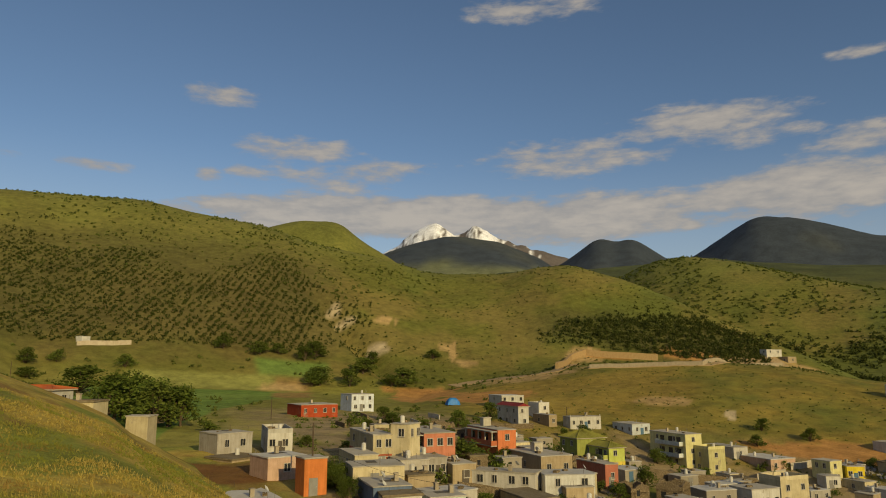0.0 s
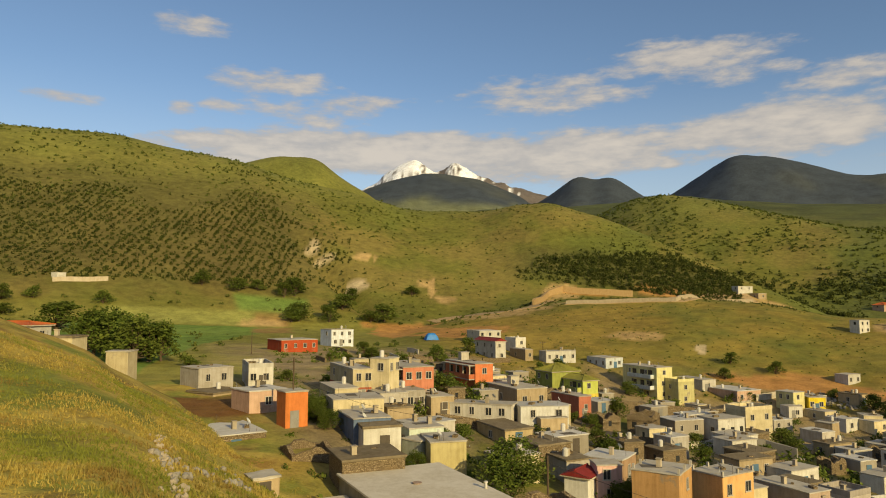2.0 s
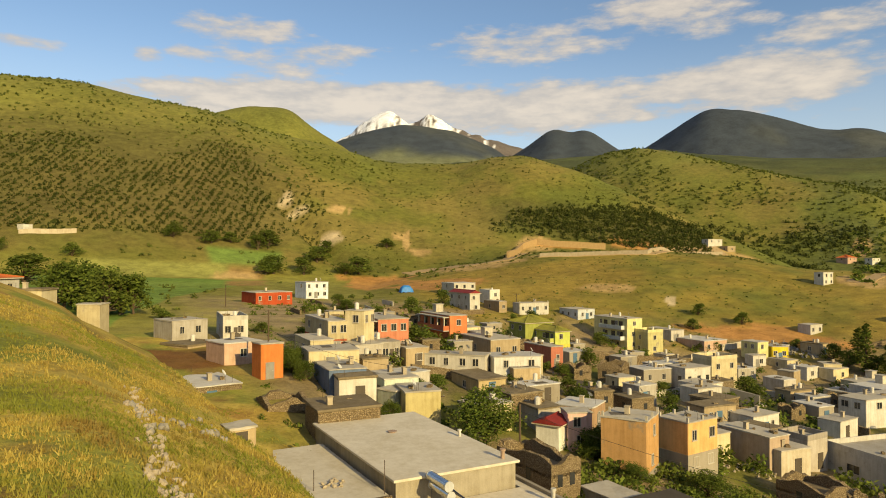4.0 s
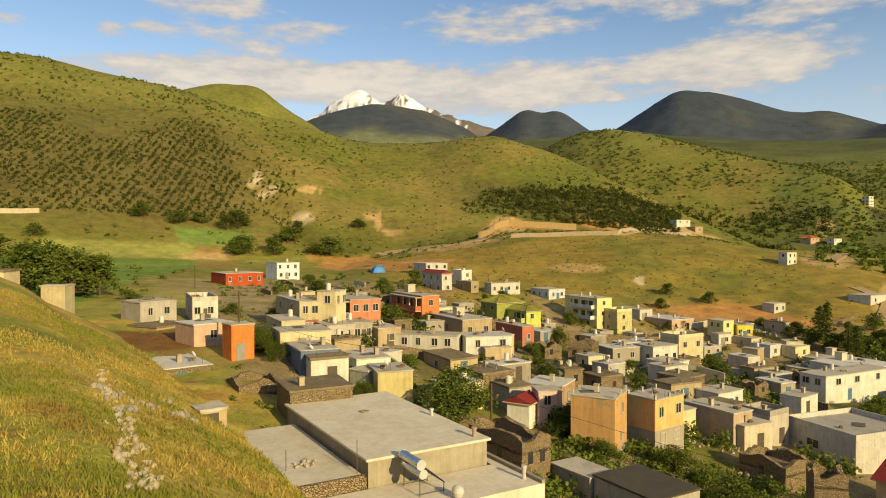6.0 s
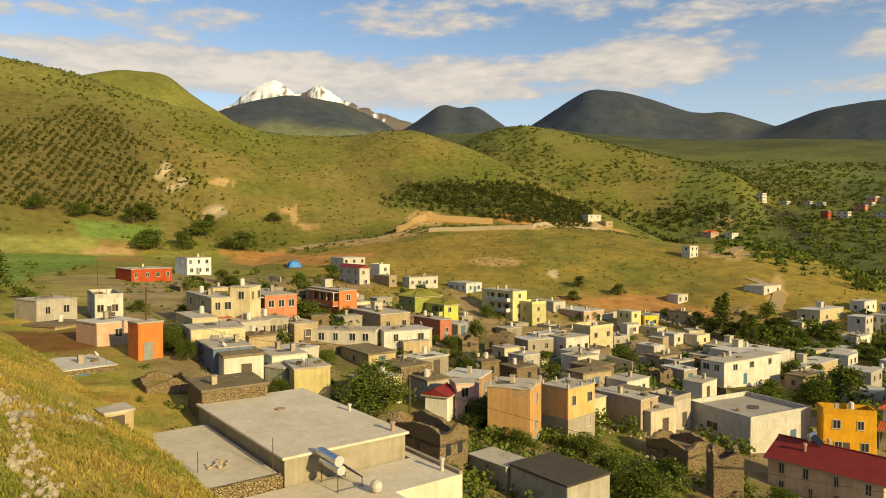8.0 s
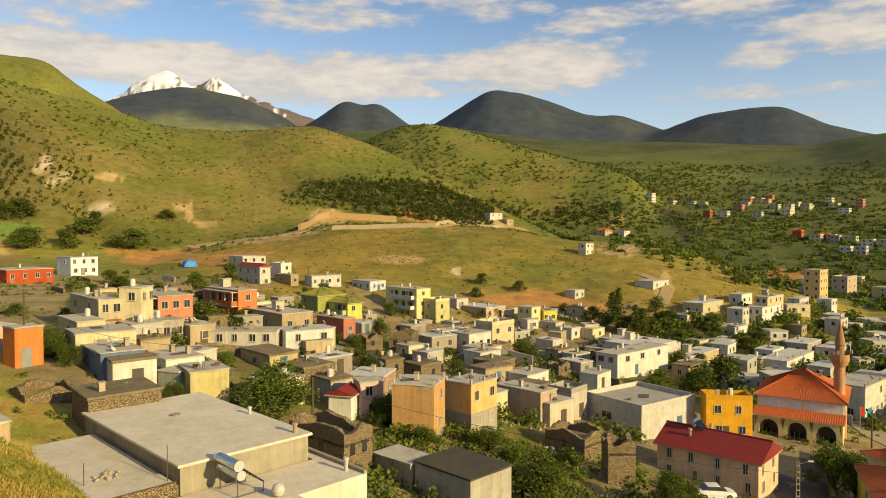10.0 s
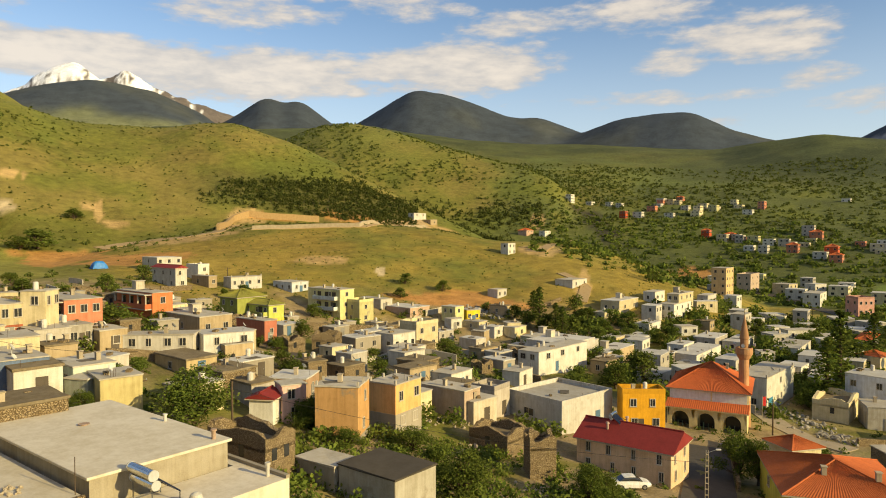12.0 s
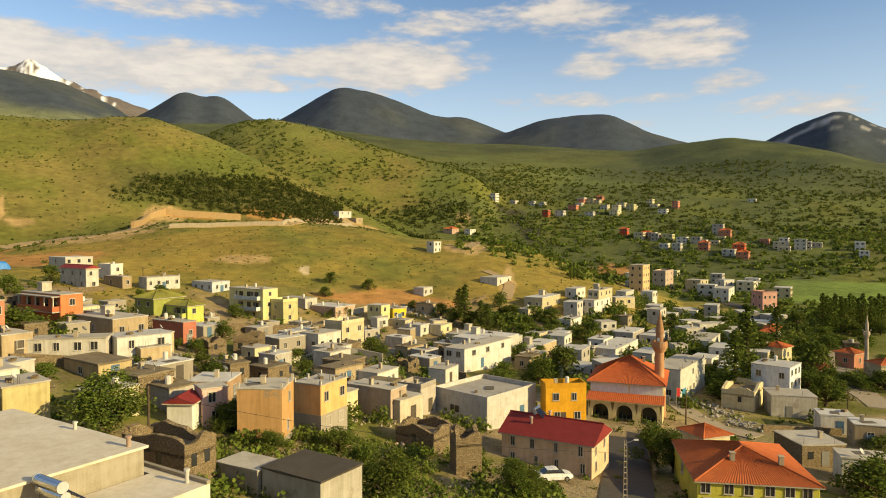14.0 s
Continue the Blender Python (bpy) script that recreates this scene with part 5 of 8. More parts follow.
house(84.1, 142.9, 10.8, 3.9, 5.4, 2.8, 21, (0.46, 0.42, 0.36), "low grey yard building with a pale flat roof", roof='white', right=(0, 1), left=(0, 1), extras='', ww=0.9)
house(15.2, 89.0, 19.0, 5.1, 5.6, 3.0, 25, "stone", "rubble stone shed with an earth roof", roof='earth', right=(1, 1), left=(1, 1), extras='s', ww=0.9)
house(32.2, 148.6, 17.9, 4.1, 3.5, 2.7, 28, (0.60, 0.57, 0.50), "low whitewashed outbuilding with a flat roof", roof='flat', right=(1, 1), left=(0, 1), extras='t', ww=0.9)
house(173.6, 85.3, 4.2, 4.6, 5.4, 2.3, 20, "stone", "rubble stone shed with an earth roof", roof='earth', right=(1, 1), left=(0, 1), extras='c', ww=0.9)
house(9.9, 80.5, 19.8, 5.1, 4.3, 2.6, 31, (0.60, 0.51, 0.32), "small cream outbuilding with a flat roof", roof='flat', right=(0, 1), left=(0, 1), extras='', ww=0.9)
house(168.7, 145.9, 9.4, 4.8, 4.5, 3.0, 25, (0.44, 0.34, 0.21), "small tan shed with an earth roof", roof='earth', right=(2, 1), left=(0, 1), extras='', ww=0.9)
house(72.2, 106.5, 10.5, 5.8, 3.7, 2.9, 30, (0.60, 0.57, 0.50), "low whitewashed outbuilding with a flat roof", roof='flat', right=(0, 1), left=(0, 1), extras='dc', ww=0.9)
house(101.6, 171.0, 10.9, 4.3, 5.9, 2.6, 24, (0.60, 0.51, 0.32), "small cream outbuilding with a flat roof", roof='flat', right=(2, 1), left=(1, 1), extras='t', ww=0.9)
house(122.6, 110.9, 6.8, 6.4, 4.9, 2.4, 18, (0.60, 0.51, 0.32), "small cream outbuilding with a flat roof", roof='flat', right=(2, 1), left=(0, 1), extras='', ww=0.9)
house(-1.3, 89.1, 22.2, 6.8, 4.3, 2.6, 30, (0.46, 0.42, 0.36), "low grey yard building with a pale flat roof", roof='white', right=(2, 1), left=(1, 1), extras='dc', ww=0.9)
house(49.3, 133.0, 14.7, 6.8, 5.4, 3.1, 17, "block", "unfinished block shed with a concrete roof", roof='white', right=(2, 1), left=(0, 1), extras='ts', ww=0.9)
house(37.6, 84.2, 14.4, 7.0, 4.2, 2.8, 25, (0.60, 0.51, 0.32), "small cream outbuilding with a flat roof", roof='flat', right=(1, 1), left=(1, 1), extras='', ww=0.9)
house(94.7, 135.5, 9.3, 5.4, 5.9, 2.7, 31, (0.60, 0.51, 0.32), "small cream outbuilding with a flat roof", roof='flat', right=(0, 1), left=(0, 1), extras='s', ww=0.9)
house(38.2, 148.2, 17.0, 5.4, 5.7, 2.4, 28, "block", "unfinished block shed with a concrete roof", roof='white', right=(0, 1), left=(1, 1), extras='d', ww=0.9)
house(75.9, 117.9, 10.5, 3.7, 5.9, 2.8, 16, "block", "unfinished block shed with a concrete roof", roof='white', right=(0, 1), left=(0, 1), extras='d', ww=0.9)
house(41.1, 113.0, 15.3, 4.3, 3.8, 3.1, 28, (0.46, 0.42, 0.36), "low grey yard building with a pale flat roof", roof='white', right=(1, 1), left=(1, 1), extras='ds', ww=0.9)
house(105.9, 182.1, 13.3, 5.1, 5.1, 2.5, 29, "block", "unfinished block shed with a concrete roof", roof='white', right=(2, 1), left=(0, 1), extras='', ww=0.9)
house(55.5, 102.7, 12.2, 6.3, 4.6, 3.1, 25, (0.60, 0.57, 0.50), "low whitewashed outbuilding with a flat roof", roof='flat', right=(2, 1), left=(0, 1), extras='', ww=0.9)
house(190.4, 96.4, 4.8, 6.3, 4.3, 2.5, 22, "stone", "rubble stone shed with an earth roof", roof='earth', right=(0, 1), left=(1, 1), extras='', ww=0.9)
house(69.0, 164.6, 12.6, 4.8, 5.6, 2.4, 18, "stone", "rubble stone shed with an earth roof", roof='earth', right=(0, 1), left=(0, 1), extras='cs', ww=0.9)
house(54.5, 119.9, 13.5, 5.9, 4.5, 2.9, 22, (0.60, 0.57, 0.50), "low whitewashed outbuilding with a flat roof", roof='flat', right=(1, 1), left=(0, 1), extras='d', ww=0.9)
house(37.2, 91.0, 14.7, 4.5, 3.8, 2.4, 30, "block", "unfinished block shed with a concrete roof", roof='white', right=(1, 1), left=(0, 1), extras='dct', ww=0.9)
house(-4.5, 93.8, 23.2, 3.8, 3.7, 3.0, 23, (0.44, 0.34, 0.21), "small tan shed with an earth roof", roof='earth', right=(0, 1), left=(0, 1), extras='c', ww=0.9)
house(497.8, 546.4, 64.9, 6.7, 6.3, 5, 24, (0.60, 0.57, 0.50), "white hillside house with a flat roof", roof='white', right=(3, 2), left=(2, 2), ww=1.4, group="hillside houses")
house(492.4, 556.6, 66.3, 6.3, 6.1, 5, 24, (0.60, 0.57, 0.50), "white hillside house with a flat roof", roof='white', right=(3, 2), left=(2, 2), ww=1.4, group="hillside houses")
house(460.6, 499.8, 52.7, 6.3, 6.3, 7, 24, (0.50, 0.09, 0.035), "red hillside house with a shallow roof", roof='white', right=(3, 2), left=(2, 2), ww=1.4, group="hillside houses")
house(473.4, 491.7, 53.1, 7.1, 9.0, 6, 24, (0.60, 0.57, 0.50), "white hillside house with a flat roof", roof='white', right=(3, 2), left=(2, 2), ww=1.4, group="hillside houses")
house(507.1, 507.7, 59.9, 8.2, 8.8, 6, 24, (0.52, 0.20, 0.12), "salmon hillside house with a shallow roof", roof='white', right=(3, 2), left=(2, 2), ww=1.4, group="hillside houses")
house(550.0, 525.1, 68.1, 9.1, 8.8, 6, 24, (0.60, 0.51, 0.32), "cream hillside house with a flat roof", roof='white', right=(3, 2), left=(2, 2), ww=1.4, group="hillside houses")
house(566.5, 527.4, 71.1, 7.4, 6.7, 6, 24, (0.52, 0.20, 0.12), "salmon hillside house with a shallow roof", roof='hip', right=(3, 2), left=(2, 2), ww=1.4, group="hillside houses")
house(520.3, 462.8, 54.8, 9.4, 6.7, 10, 24, (0.60, 0.51, 0.32), "cream hillside house with a flat roof", roof='white', right=(3, 3), left=(2, 3), ww=1.4, group="hillside houses")
house(549.4, 468.5, 59.2, 9.4, 8.2, 7, 24, (0.60, 0.55, 0.27), "yellow hillside house with a flat roof", roof='white', right=(3, 2), left=(2, 2), ww=1.4, group="hillside houses")
house(592.2, 479.9, 66.8, 8.9, 6.1, 6, 24, (0.60, 0.51, 0.32), "cream hillside house with a flat roof", roof='white', right=(3, 2), left=(2, 2), ww=1.4, group="hillside houses")
house(591.9, 447.4, 61.9, 9.2, 6.2, 8, 24, (0.52, 0.20, 0.12), "salmon hillside house with a shallow roof", roof='white', right=(3, 3), left=(2, 3), ww=1.4, group="hillside houses")
house(494.3, 471.8, 52.9, 6.1, 8.8, 5, 24, (0.60, 0.57, 0.50), "white hillside house with a flat roof", roof='white', right=(3, 2), left=(2, 2), ww=1.4, group="hillside houses")
house(444.8, 386.2, 34.1, 6.2, 6.5, 7, 24, (0.50, 0.09, 0.035), "red hillside house with a shallow roof", roof='hip', right=(3, 2), left=(2, 2), ww=1.4, group="hillside houses")
house(449.5, 372.5, 32.9, 6.6, 6.3, 5, 24, (0.60, 0.57, 0.50), "white hillside house with a flat roof", roof='white', right=(3, 2), left=(2, 2), ww=1.4, group="hillside houses")
house(456.1, 366.4, 32.9, 7.3, 6.2, 5, 24, (0.46, 0.42, 0.36), "grey hillside house with a flat roof", roof='white', right=(3, 2), left=(2, 2), ww=1.4, group="hillside houses")
house(455.1, 349.0, 30.6, 8.0, 8.2, 6, 24, (0.60, 0.55, 0.27), "yellow hillside house with a flat roof", roof='white', right=(3, 2), left=(2, 2), ww=1.4, group="hillside houses")
house(457.0, 337.2, 29.5, 7.7, 7.7, 5, 24, (0.60, 0.57, 0.50), "white hillside house with a flat roof", roof='white', right=(3, 2), left=(2, 2), ww=1.4, group="hillside houses")
house(461.5, 327.7, 28.5, 6.9, 7.4, 6, 24, (0.46, 0.42, 0.36), "grey hillside house with a flat roof", roof='white', right=(3, 2), left=(2, 2), ww=1.4, group="hillside houses")
house(509.1, 340.1, 35.9, 8.2, 8.8, 9, 24, (0.46, 0.42, 0.36), "grey hillside house with a flat roof", roof='white', right=(3, 3), left=(2, 3), ww=1.4, group="hillside houses")
house(499.3, 326.9, 32.8, 7.8, 8.9, 7, 24, (0.52, 0.20, 0.12), "salmon hillside house with a shallow roof", roof='hip', right=(3, 2), left=(2, 2), ww=1.4, group="hillside houses")
house(452.0, 284.6, 22.7, 8.1, 8.2, 7, 24, (0.50, 0.09, 0.035), "red hillside house with a shallow roof", roof='hip', right=(3, 2), left=(2, 2), ww=1.4, group="hillside houses")
house(490.4, 274.2, 25.5, 8.9, 8.5, 6, 24, (0.46, 0.42, 0.36), "grey hillside house with a flat roof", roof='white', right=(3, 2), left=(2, 2), ww=1.4, group="hillside houses")
house(494.2, 262.6, 25.3, 6.4, 8.0, 8, 24, (0.60, 0.57, 0.50), "white hillside house with a flat roof", roof='white', right=(3, 3), left=(2, 3), ww=1.4, group="hillside houses")
house(513.0, 231.3, 24.9, 7.4, 6.5, 7, 24, (0.60, 0.57, 0.50), "white hillside house with a flat roof", roof='white', right=(3, 2), left=(2, 2), ww=1.4, group="hillside houses")
house(487.9, 217.1, 21.0, 6.8, 6.4, 5, 24, (0.60, 0.57, 0.50), "white hillside house with a flat roof", roof='white', right=(3, 2), left=(2, 2), ww=1.4, group="hillside houses")
house(440.5, 285.1, 21.2, 9.3, 8.5, 5, 24, (0.60, 0.57, 0.50), "white hillside house with a flat roof", roof='white', right=(3, 2), left=(2, 2), ww=1.4, group="hillside houses")
house(479.1, 571.8, 68.1, 8.6, 6.5, 4, 24, (0.60, 0.57, 0.50), "white hillside house with a flat roof", roof='white', right=(3, 1), left=(2, 1), ww=1.4, group="hillside houses")
house(535.0, 491.0, 61.0, 8.6, 6.8, 5, 24, (0.46, 0.42, 0.36), "grey hillside house with a flat roof", roof='white', right=(3, 2), left=(2, 2), ww=1.4, group="hillside houses")
house(463.8, 324.3, 28.3, 7.8, 6.1, 4, 24, (0.60, 0.57, 0.50), "white hillside house with a flat roof", roof='white', right=(3, 1), left=(2, 1), ww=1.4, group="hillside houses")
house(511.1, 260.3, 26.7, 9.2, 7.0, 4, 24, (0.46, 0.42, 0.36), "grey hillside house with a flat roof", roof='white', right=(3, 1), left=(2, 1), ww=1.4, group="hillside houses")
house(450.1, 569.8, 70.1, 8.4, 6.4, 9, 24, (0.60, 0.57, 0.50), "white hillside house with a flat roof", roof='white', right=(3, 3), left=(2, 3), ww=1.4, group="hillside houses")
house(701.7, 429.2, 70.4, 6.7, 8.3, 4, 24, (0.60, 0.57, 0.50), "white hillside house with a flat roof", roof='white', right=(3, 1), left=(2, 1), ww=1.4, group="hillside houses")
house(437.9, 272.7, 19.6, 8.5, 7.8, 5, 24, (0.52, 0.20, 0.12), "salmon hillside house with a shallow roof", roof='hip', right=(3, 2), left=(2, 2), ww=1.4, group="hillside houses")
house(558.9, 435.6, 55.9, 8.2, 8.7, 5, 24, (0.60, 0.57, 0.50), "white hillside house with a flat roof", roof='white', right=(3, 2), left=(2, 2), ww=1.4, group="hillside houses")
house(557.2, 545.2, 72.3, 8.9, 8.4, 4.0, 24, (0.60, 0.57, 0.50), "white hillside house with a flat roof", roof='white', right=(3, 1), left=(2, 1), ww=1.4, group="hillside houses")
house(453.0, 359.5, 31.8, 7.6, 7.4, 4.0, 24, (0.52, 0.20, 0.12), "salmon hillside house with a shallow roof", roof='white', right=(3, 1), left=(2, 1), ww=1.4, group="hillside houses")
house(488.6, 324.7, 31.4, 7.0, 7.6, 3.5, 24, (0.60, 0.55, 0.27), "yellow hillside house with a flat roof", roof='white', right=(3, 1), left=(2, 1), ww=1.4, group="hillside houses")
house(498.5, 261.3, 25.7, 6.8, 7.3, 6.0, 24, (0.46, 0.42, 0.36), "grey hillside house with a flat roof", roof='white', right=(3, 2), left=(2, 2), ww=1.4, group="hillside houses")
house(360.8, 272.7, 10.8, 6.8, 8.6, 3.5, 24, (0.60, 0.55, 0.27), "yellow hillside house with a flat roof", roof='white', right=(3, 1), left=(2, 1), ww=1.4, group="hillside houses")
house(311.1, 172.4, 7.9, 9.2, 7.1, 5.0, 24, (0.60, 0.51, 0.32), "cream hillside house with a flat roof", roof='white', right=(3, 2), left=(2, 2), ww=1.4, group="hillside houses")
house(559.0, 474.4, 61.5, 8.8, 8.4, 3.5, 24, (0.46, 0.42, 0.36), "grey hillside house with a flat roof", roof='white', right=(3, 1), left=(2, 1), ww=1.4, group="hillside houses")
house(582.1, 465.0, 62.9, 9.1, 8.2, 4.0, 24, (0.60, 0.51, 0.32), "cream hillside house with a flat roof", roof='white', right=(3, 1), left=(2, 1), ww=1.4, group="hillside houses")
house(459.8, 374.4, 34.5, 6.8, 7.9, 3.5, 24, (0.52, 0.20, 0.12), "salmon hillside house with a shallow roof", roof='hip', right=(3, 1), left=(2, 1), ww=1.4, group="hillside houses")
house(431.1, 323.2, 24.1, 7.7, 6.2, 6.0, 24, (0.60, 0.57, 0.50), "white hillside house with a flat roof", roof='white', right=(3, 2), left=(2, 2), ww=1.4, group="hillside houses")
house(489.8, 275.5, 25.5, 6.1, 8.7, 6.0, 24, (0.60, 0.51, 0.32), "cream hillside house with a flat roof", roof='white', right=(3, 2), left=(2, 2), ww=1.4, group="hillside houses")
house(240.3, 200.1, 13.0, 7.6, 7.5, 4.0, 24, (0.60, 0.57, 0.50), "white hillside house with a flat roof", roof='white', right=(3, 1), left=(2, 1), ww=1.4, group="hillside houses")
house(343.7, 229.8, 10.1, 8.2, 6.1, 5.0, 24, (0.46, 0.42, 0.36), "grey hillside house with a flat roof", roof='white', right=(3, 2), left=(2, 2), ww=1.4, group="hillside houses")
house(515.3, 459.5, 53.9, 8.3, 8.2, 6.0, 24, (0.60, 0.51, 0.32), "cream hillside house with a flat roof", roof='white', right=(3, 2), left=(2, 2), ww=1.4, group="hillside houses")
house(536.3, 491.4, 61.2, 6.2, 8.4, 5.0, 24, (0.60, 0.51, 0.32), "cream hillside house with a flat roof", roof='white', right=(3, 2), left=(2, 2), ww=1.4, group="hillside houses")
house(446.6, 310.3, 24.6, 7.8, 7.5, 6.0, 24, (0.52, 0.20, 0.12), "salmon hillside house with a shallow roof", roof='hip', right=(3, 2), left=(2, 2), ww=1.4, group="hillside houses")
house(470.1, 317.5, 28.3, 6.2, 6.6, 3.5, 24, (0.60, 0.51, 0.32), "cream hillside house with a flat roof", roof='white', right=(3, 1), left=(2, 1), ww=1.4, group="hillside houses")
house(500.4, 262.6, 25.9, 6.7, 8.4, 4.0, 24, (0.60, 0.55, 0.27), "yellow hillside house with a flat roof", roof='white', right=(3, 1), left=(2, 1), ww=1.4, group="hillside houses")
house(287.4, 237.9, 10.8, 8.2, 8.8, 5.0, 24, (0.60, 0.57, 0.50), "white hillside house with a flat roof", roof='white', right=(3, 2), left=(2, 2), ww=1.4, group="hillside houses")
house(295.3, 201.3, 8.0, 6.7, 8.4, 5.0, 24, (0.60, 0.57, 0.50), "white hillside house with a flat roof", roof='white', right=(3, 2), left=(2, 2), ww=1.4, group="hillside houses")
house(533.1, 526.1, 65.8, 8.4, 7.4, 3.5, 24, (0.60, 0.57, 0.50), "white hillside house with a flat roof", roof='white', right=(3, 1), left=(2, 1), ww=1.4, group="hillside houses")
house(541.3, 530.7, 67.9, 8.5, 6.5, 6.0, 24, (0.52, 0.20, 0.12), "salmon hillside house with a shallow roof", roof='white', right=(3, 2), left=(2, 2), ww=1.4, group="hillside houses")
house(444.7, 369.5, 31.9, 6.9, 7.6, 6.0, 24, (0.60, 0.51, 0.32), "cream hillside house with a flat roof", roof='white', right=(3, 2), left=(2, 2), ww=1.4, group="hillside houses")
house(431.1, 334.7, 25.8, 8.3, 6.7, 4.0, 24, (0.60, 0.57, 0.50), "white hillside house with a flat roof", roof='white', right=(3, 1), left=(2, 1), ww=1.4, group="hillside houses")
house(500.7, 295.2, 29.0, 9.4, 6.4, 4.0, 24, (0.52, 0.20, 0.12), "salmon hillside house with a shallow roof", roof='white', right=(3, 1), left=(2, 1), ww=1.4, group="hillside houses")
house(288.7, 240.9, 11.0, 9.4, 8.4, 6.0, 24, (0.60, 0.51, 0.32), "cream hillside house with a flat roof", roof='white', right=(3, 2), left=(2, 2), ww=1.4, group="hillside houses")
house(322.1, 197.5, 8.7, 7.6, 8.4, 5.0, 24, (0.60, 0.51, 0.32), "cream hillside house with a flat roof", roof='white', right=(3, 2), left=(2, 2), ww=1.4, group="hillside houses")
house(554.1, 484.6, 62.5, 8.2, 9.0, 6.0, 24, (0.60, 0.51, 0.32), "cream hillside house with a flat roof", roof='white', right=(3, 2), left=(2, 2), ww=1.4, group="hillside houses")
house(553.7, 519.6, 67.9, 8.4, 6.4, 5.0, 24, (0.60, 0.51, 0.32), "cream hillside house with a flat roof", roof='white', right=(3, 2), left=(2, 2), ww=1.4, group="hillside houses")
house(449.3, 357.8, 31.2, 7.9, 6.2, 6.0, 24, (0.46, 0.42, 0.36), "grey hillside house with a flat roof", roof='white', right=(3, 2), left=(2, 2), ww=1.4, group="hillside houses")
house(502.9, 280.9, 28.0, 7.8, 6.4, 6.0, 24, (0.60, 0.57, 0.50), "white hillside house with a flat roof", roof='white', right=(3, 2), left=(2, 2), ww=1.4, group="hillside houses")
house(483.7, 268.8, 24.4, 7.7, 8.4, 3.5, 24, (0.60, 0.51, 0.32), "cream hillside house with a flat roof", roof='white', right=(3, 1), left=(2, 1), ww=1.4, group="hillside houses")
house(347.8, 286.2, 10.6, 6.1, 7.1, 4.0, 24, (0.60, 0.51, 0.32), "cream hillside house with a flat roof", roof='white', right=(3, 1), left=(2, 1), ww=1.4, group="hillside houses")
house(339.3, 205.2, 9.2, 6.2, 7.0, 5.0, 24, (0.60, 0.57, 0.50), "white hillside house with a flat roof", roof='white', right=(3, 2), left=(2, 2), ww=1.4, group="hillside houses")


# ---- the orchard quarter and the yards ----
def clear_of_houses(x, y, gap):
    for hx, hy, hw, hd, yaw in HOUSES:
        c, q = math.cos(radians(yaw)), math.sin(radians(yaw))
        u, v = c * (x - hx) + q * (y - hy), -q * (x - hx) + c * (y - hy)
        if -gap < u < hw + gap and -gap < v < hd + gap:
            return False
    return True


def spot(rng, az0, az1, r0, r1, gap):
    """A free place between the houses."""
    for _ in range(60):
        a, r = radians(rng.uniform(az0, az1)), math.sqrt(rng.uniform(r0 * r0, r1 * r1))
        x, y = math.sin(a) * r, math.cos(a) * r
        if clear_of_houses(x, y, gap):
            return x, y
    return None


QUARTER = random.Random(23)
HOUSES.append((92.0, 71.0, 19.0, 17.0, 36))  # the mosque and its forecourt
for k in range(58):
    at = spot(QUARTER, 42, 60, 142, 275, 5.5)
    if at and land(*at) < 13.5:
        wall, text = QUARTER.choice((((0.60, 0.57, 0.50), "white"), ((0.60, 0.57, 0.50), "white"), ((0.60, 0.51, 0.32), "cream"), ((0.46, 0.42, 0.36), "grey")))
        house(*at, land(*at) - 0.1, QUARTER.uniform(4.5, 8.5), QUARTER.uniform(4, 6), QUARTER.choice((2.7, 3.0, 3.2, 5.4)), QUARTER.choice((20, 24, 28, -20)), wall, text + " flat-roofed house among orchard trees",
              roof=QUARTER.choice(("white", "white", "flat")), right=(2, 1), left=(1, 1), group="orchard houses")
for k in range(34):
    at = spot(QUARTER, -6, 36, 84, 190, 3.2)
    if at:
        wall, text, top = QUARTER.choice((("stone", "rubble stone hut with a flat earth roof", "earth"), ("stone", "roofless rubble stone hut", "open"), ("block", "bare block shed with a concrete roof", "flat"), ((0.60, 0.51, 0.32), "small cream lean-to house", "flat")))
        house(*at, land(*at) - 0.1, QUARTER.uniform(3, 5), QUARTER.uniform(3, 4.5), QUARTER.uniform(2.2, 2.9), QUARTER.choice((16, 22, 28)), wall, text, roof=top, right=(1, 1), left=(1, 1), extras="b", ww=0.8)


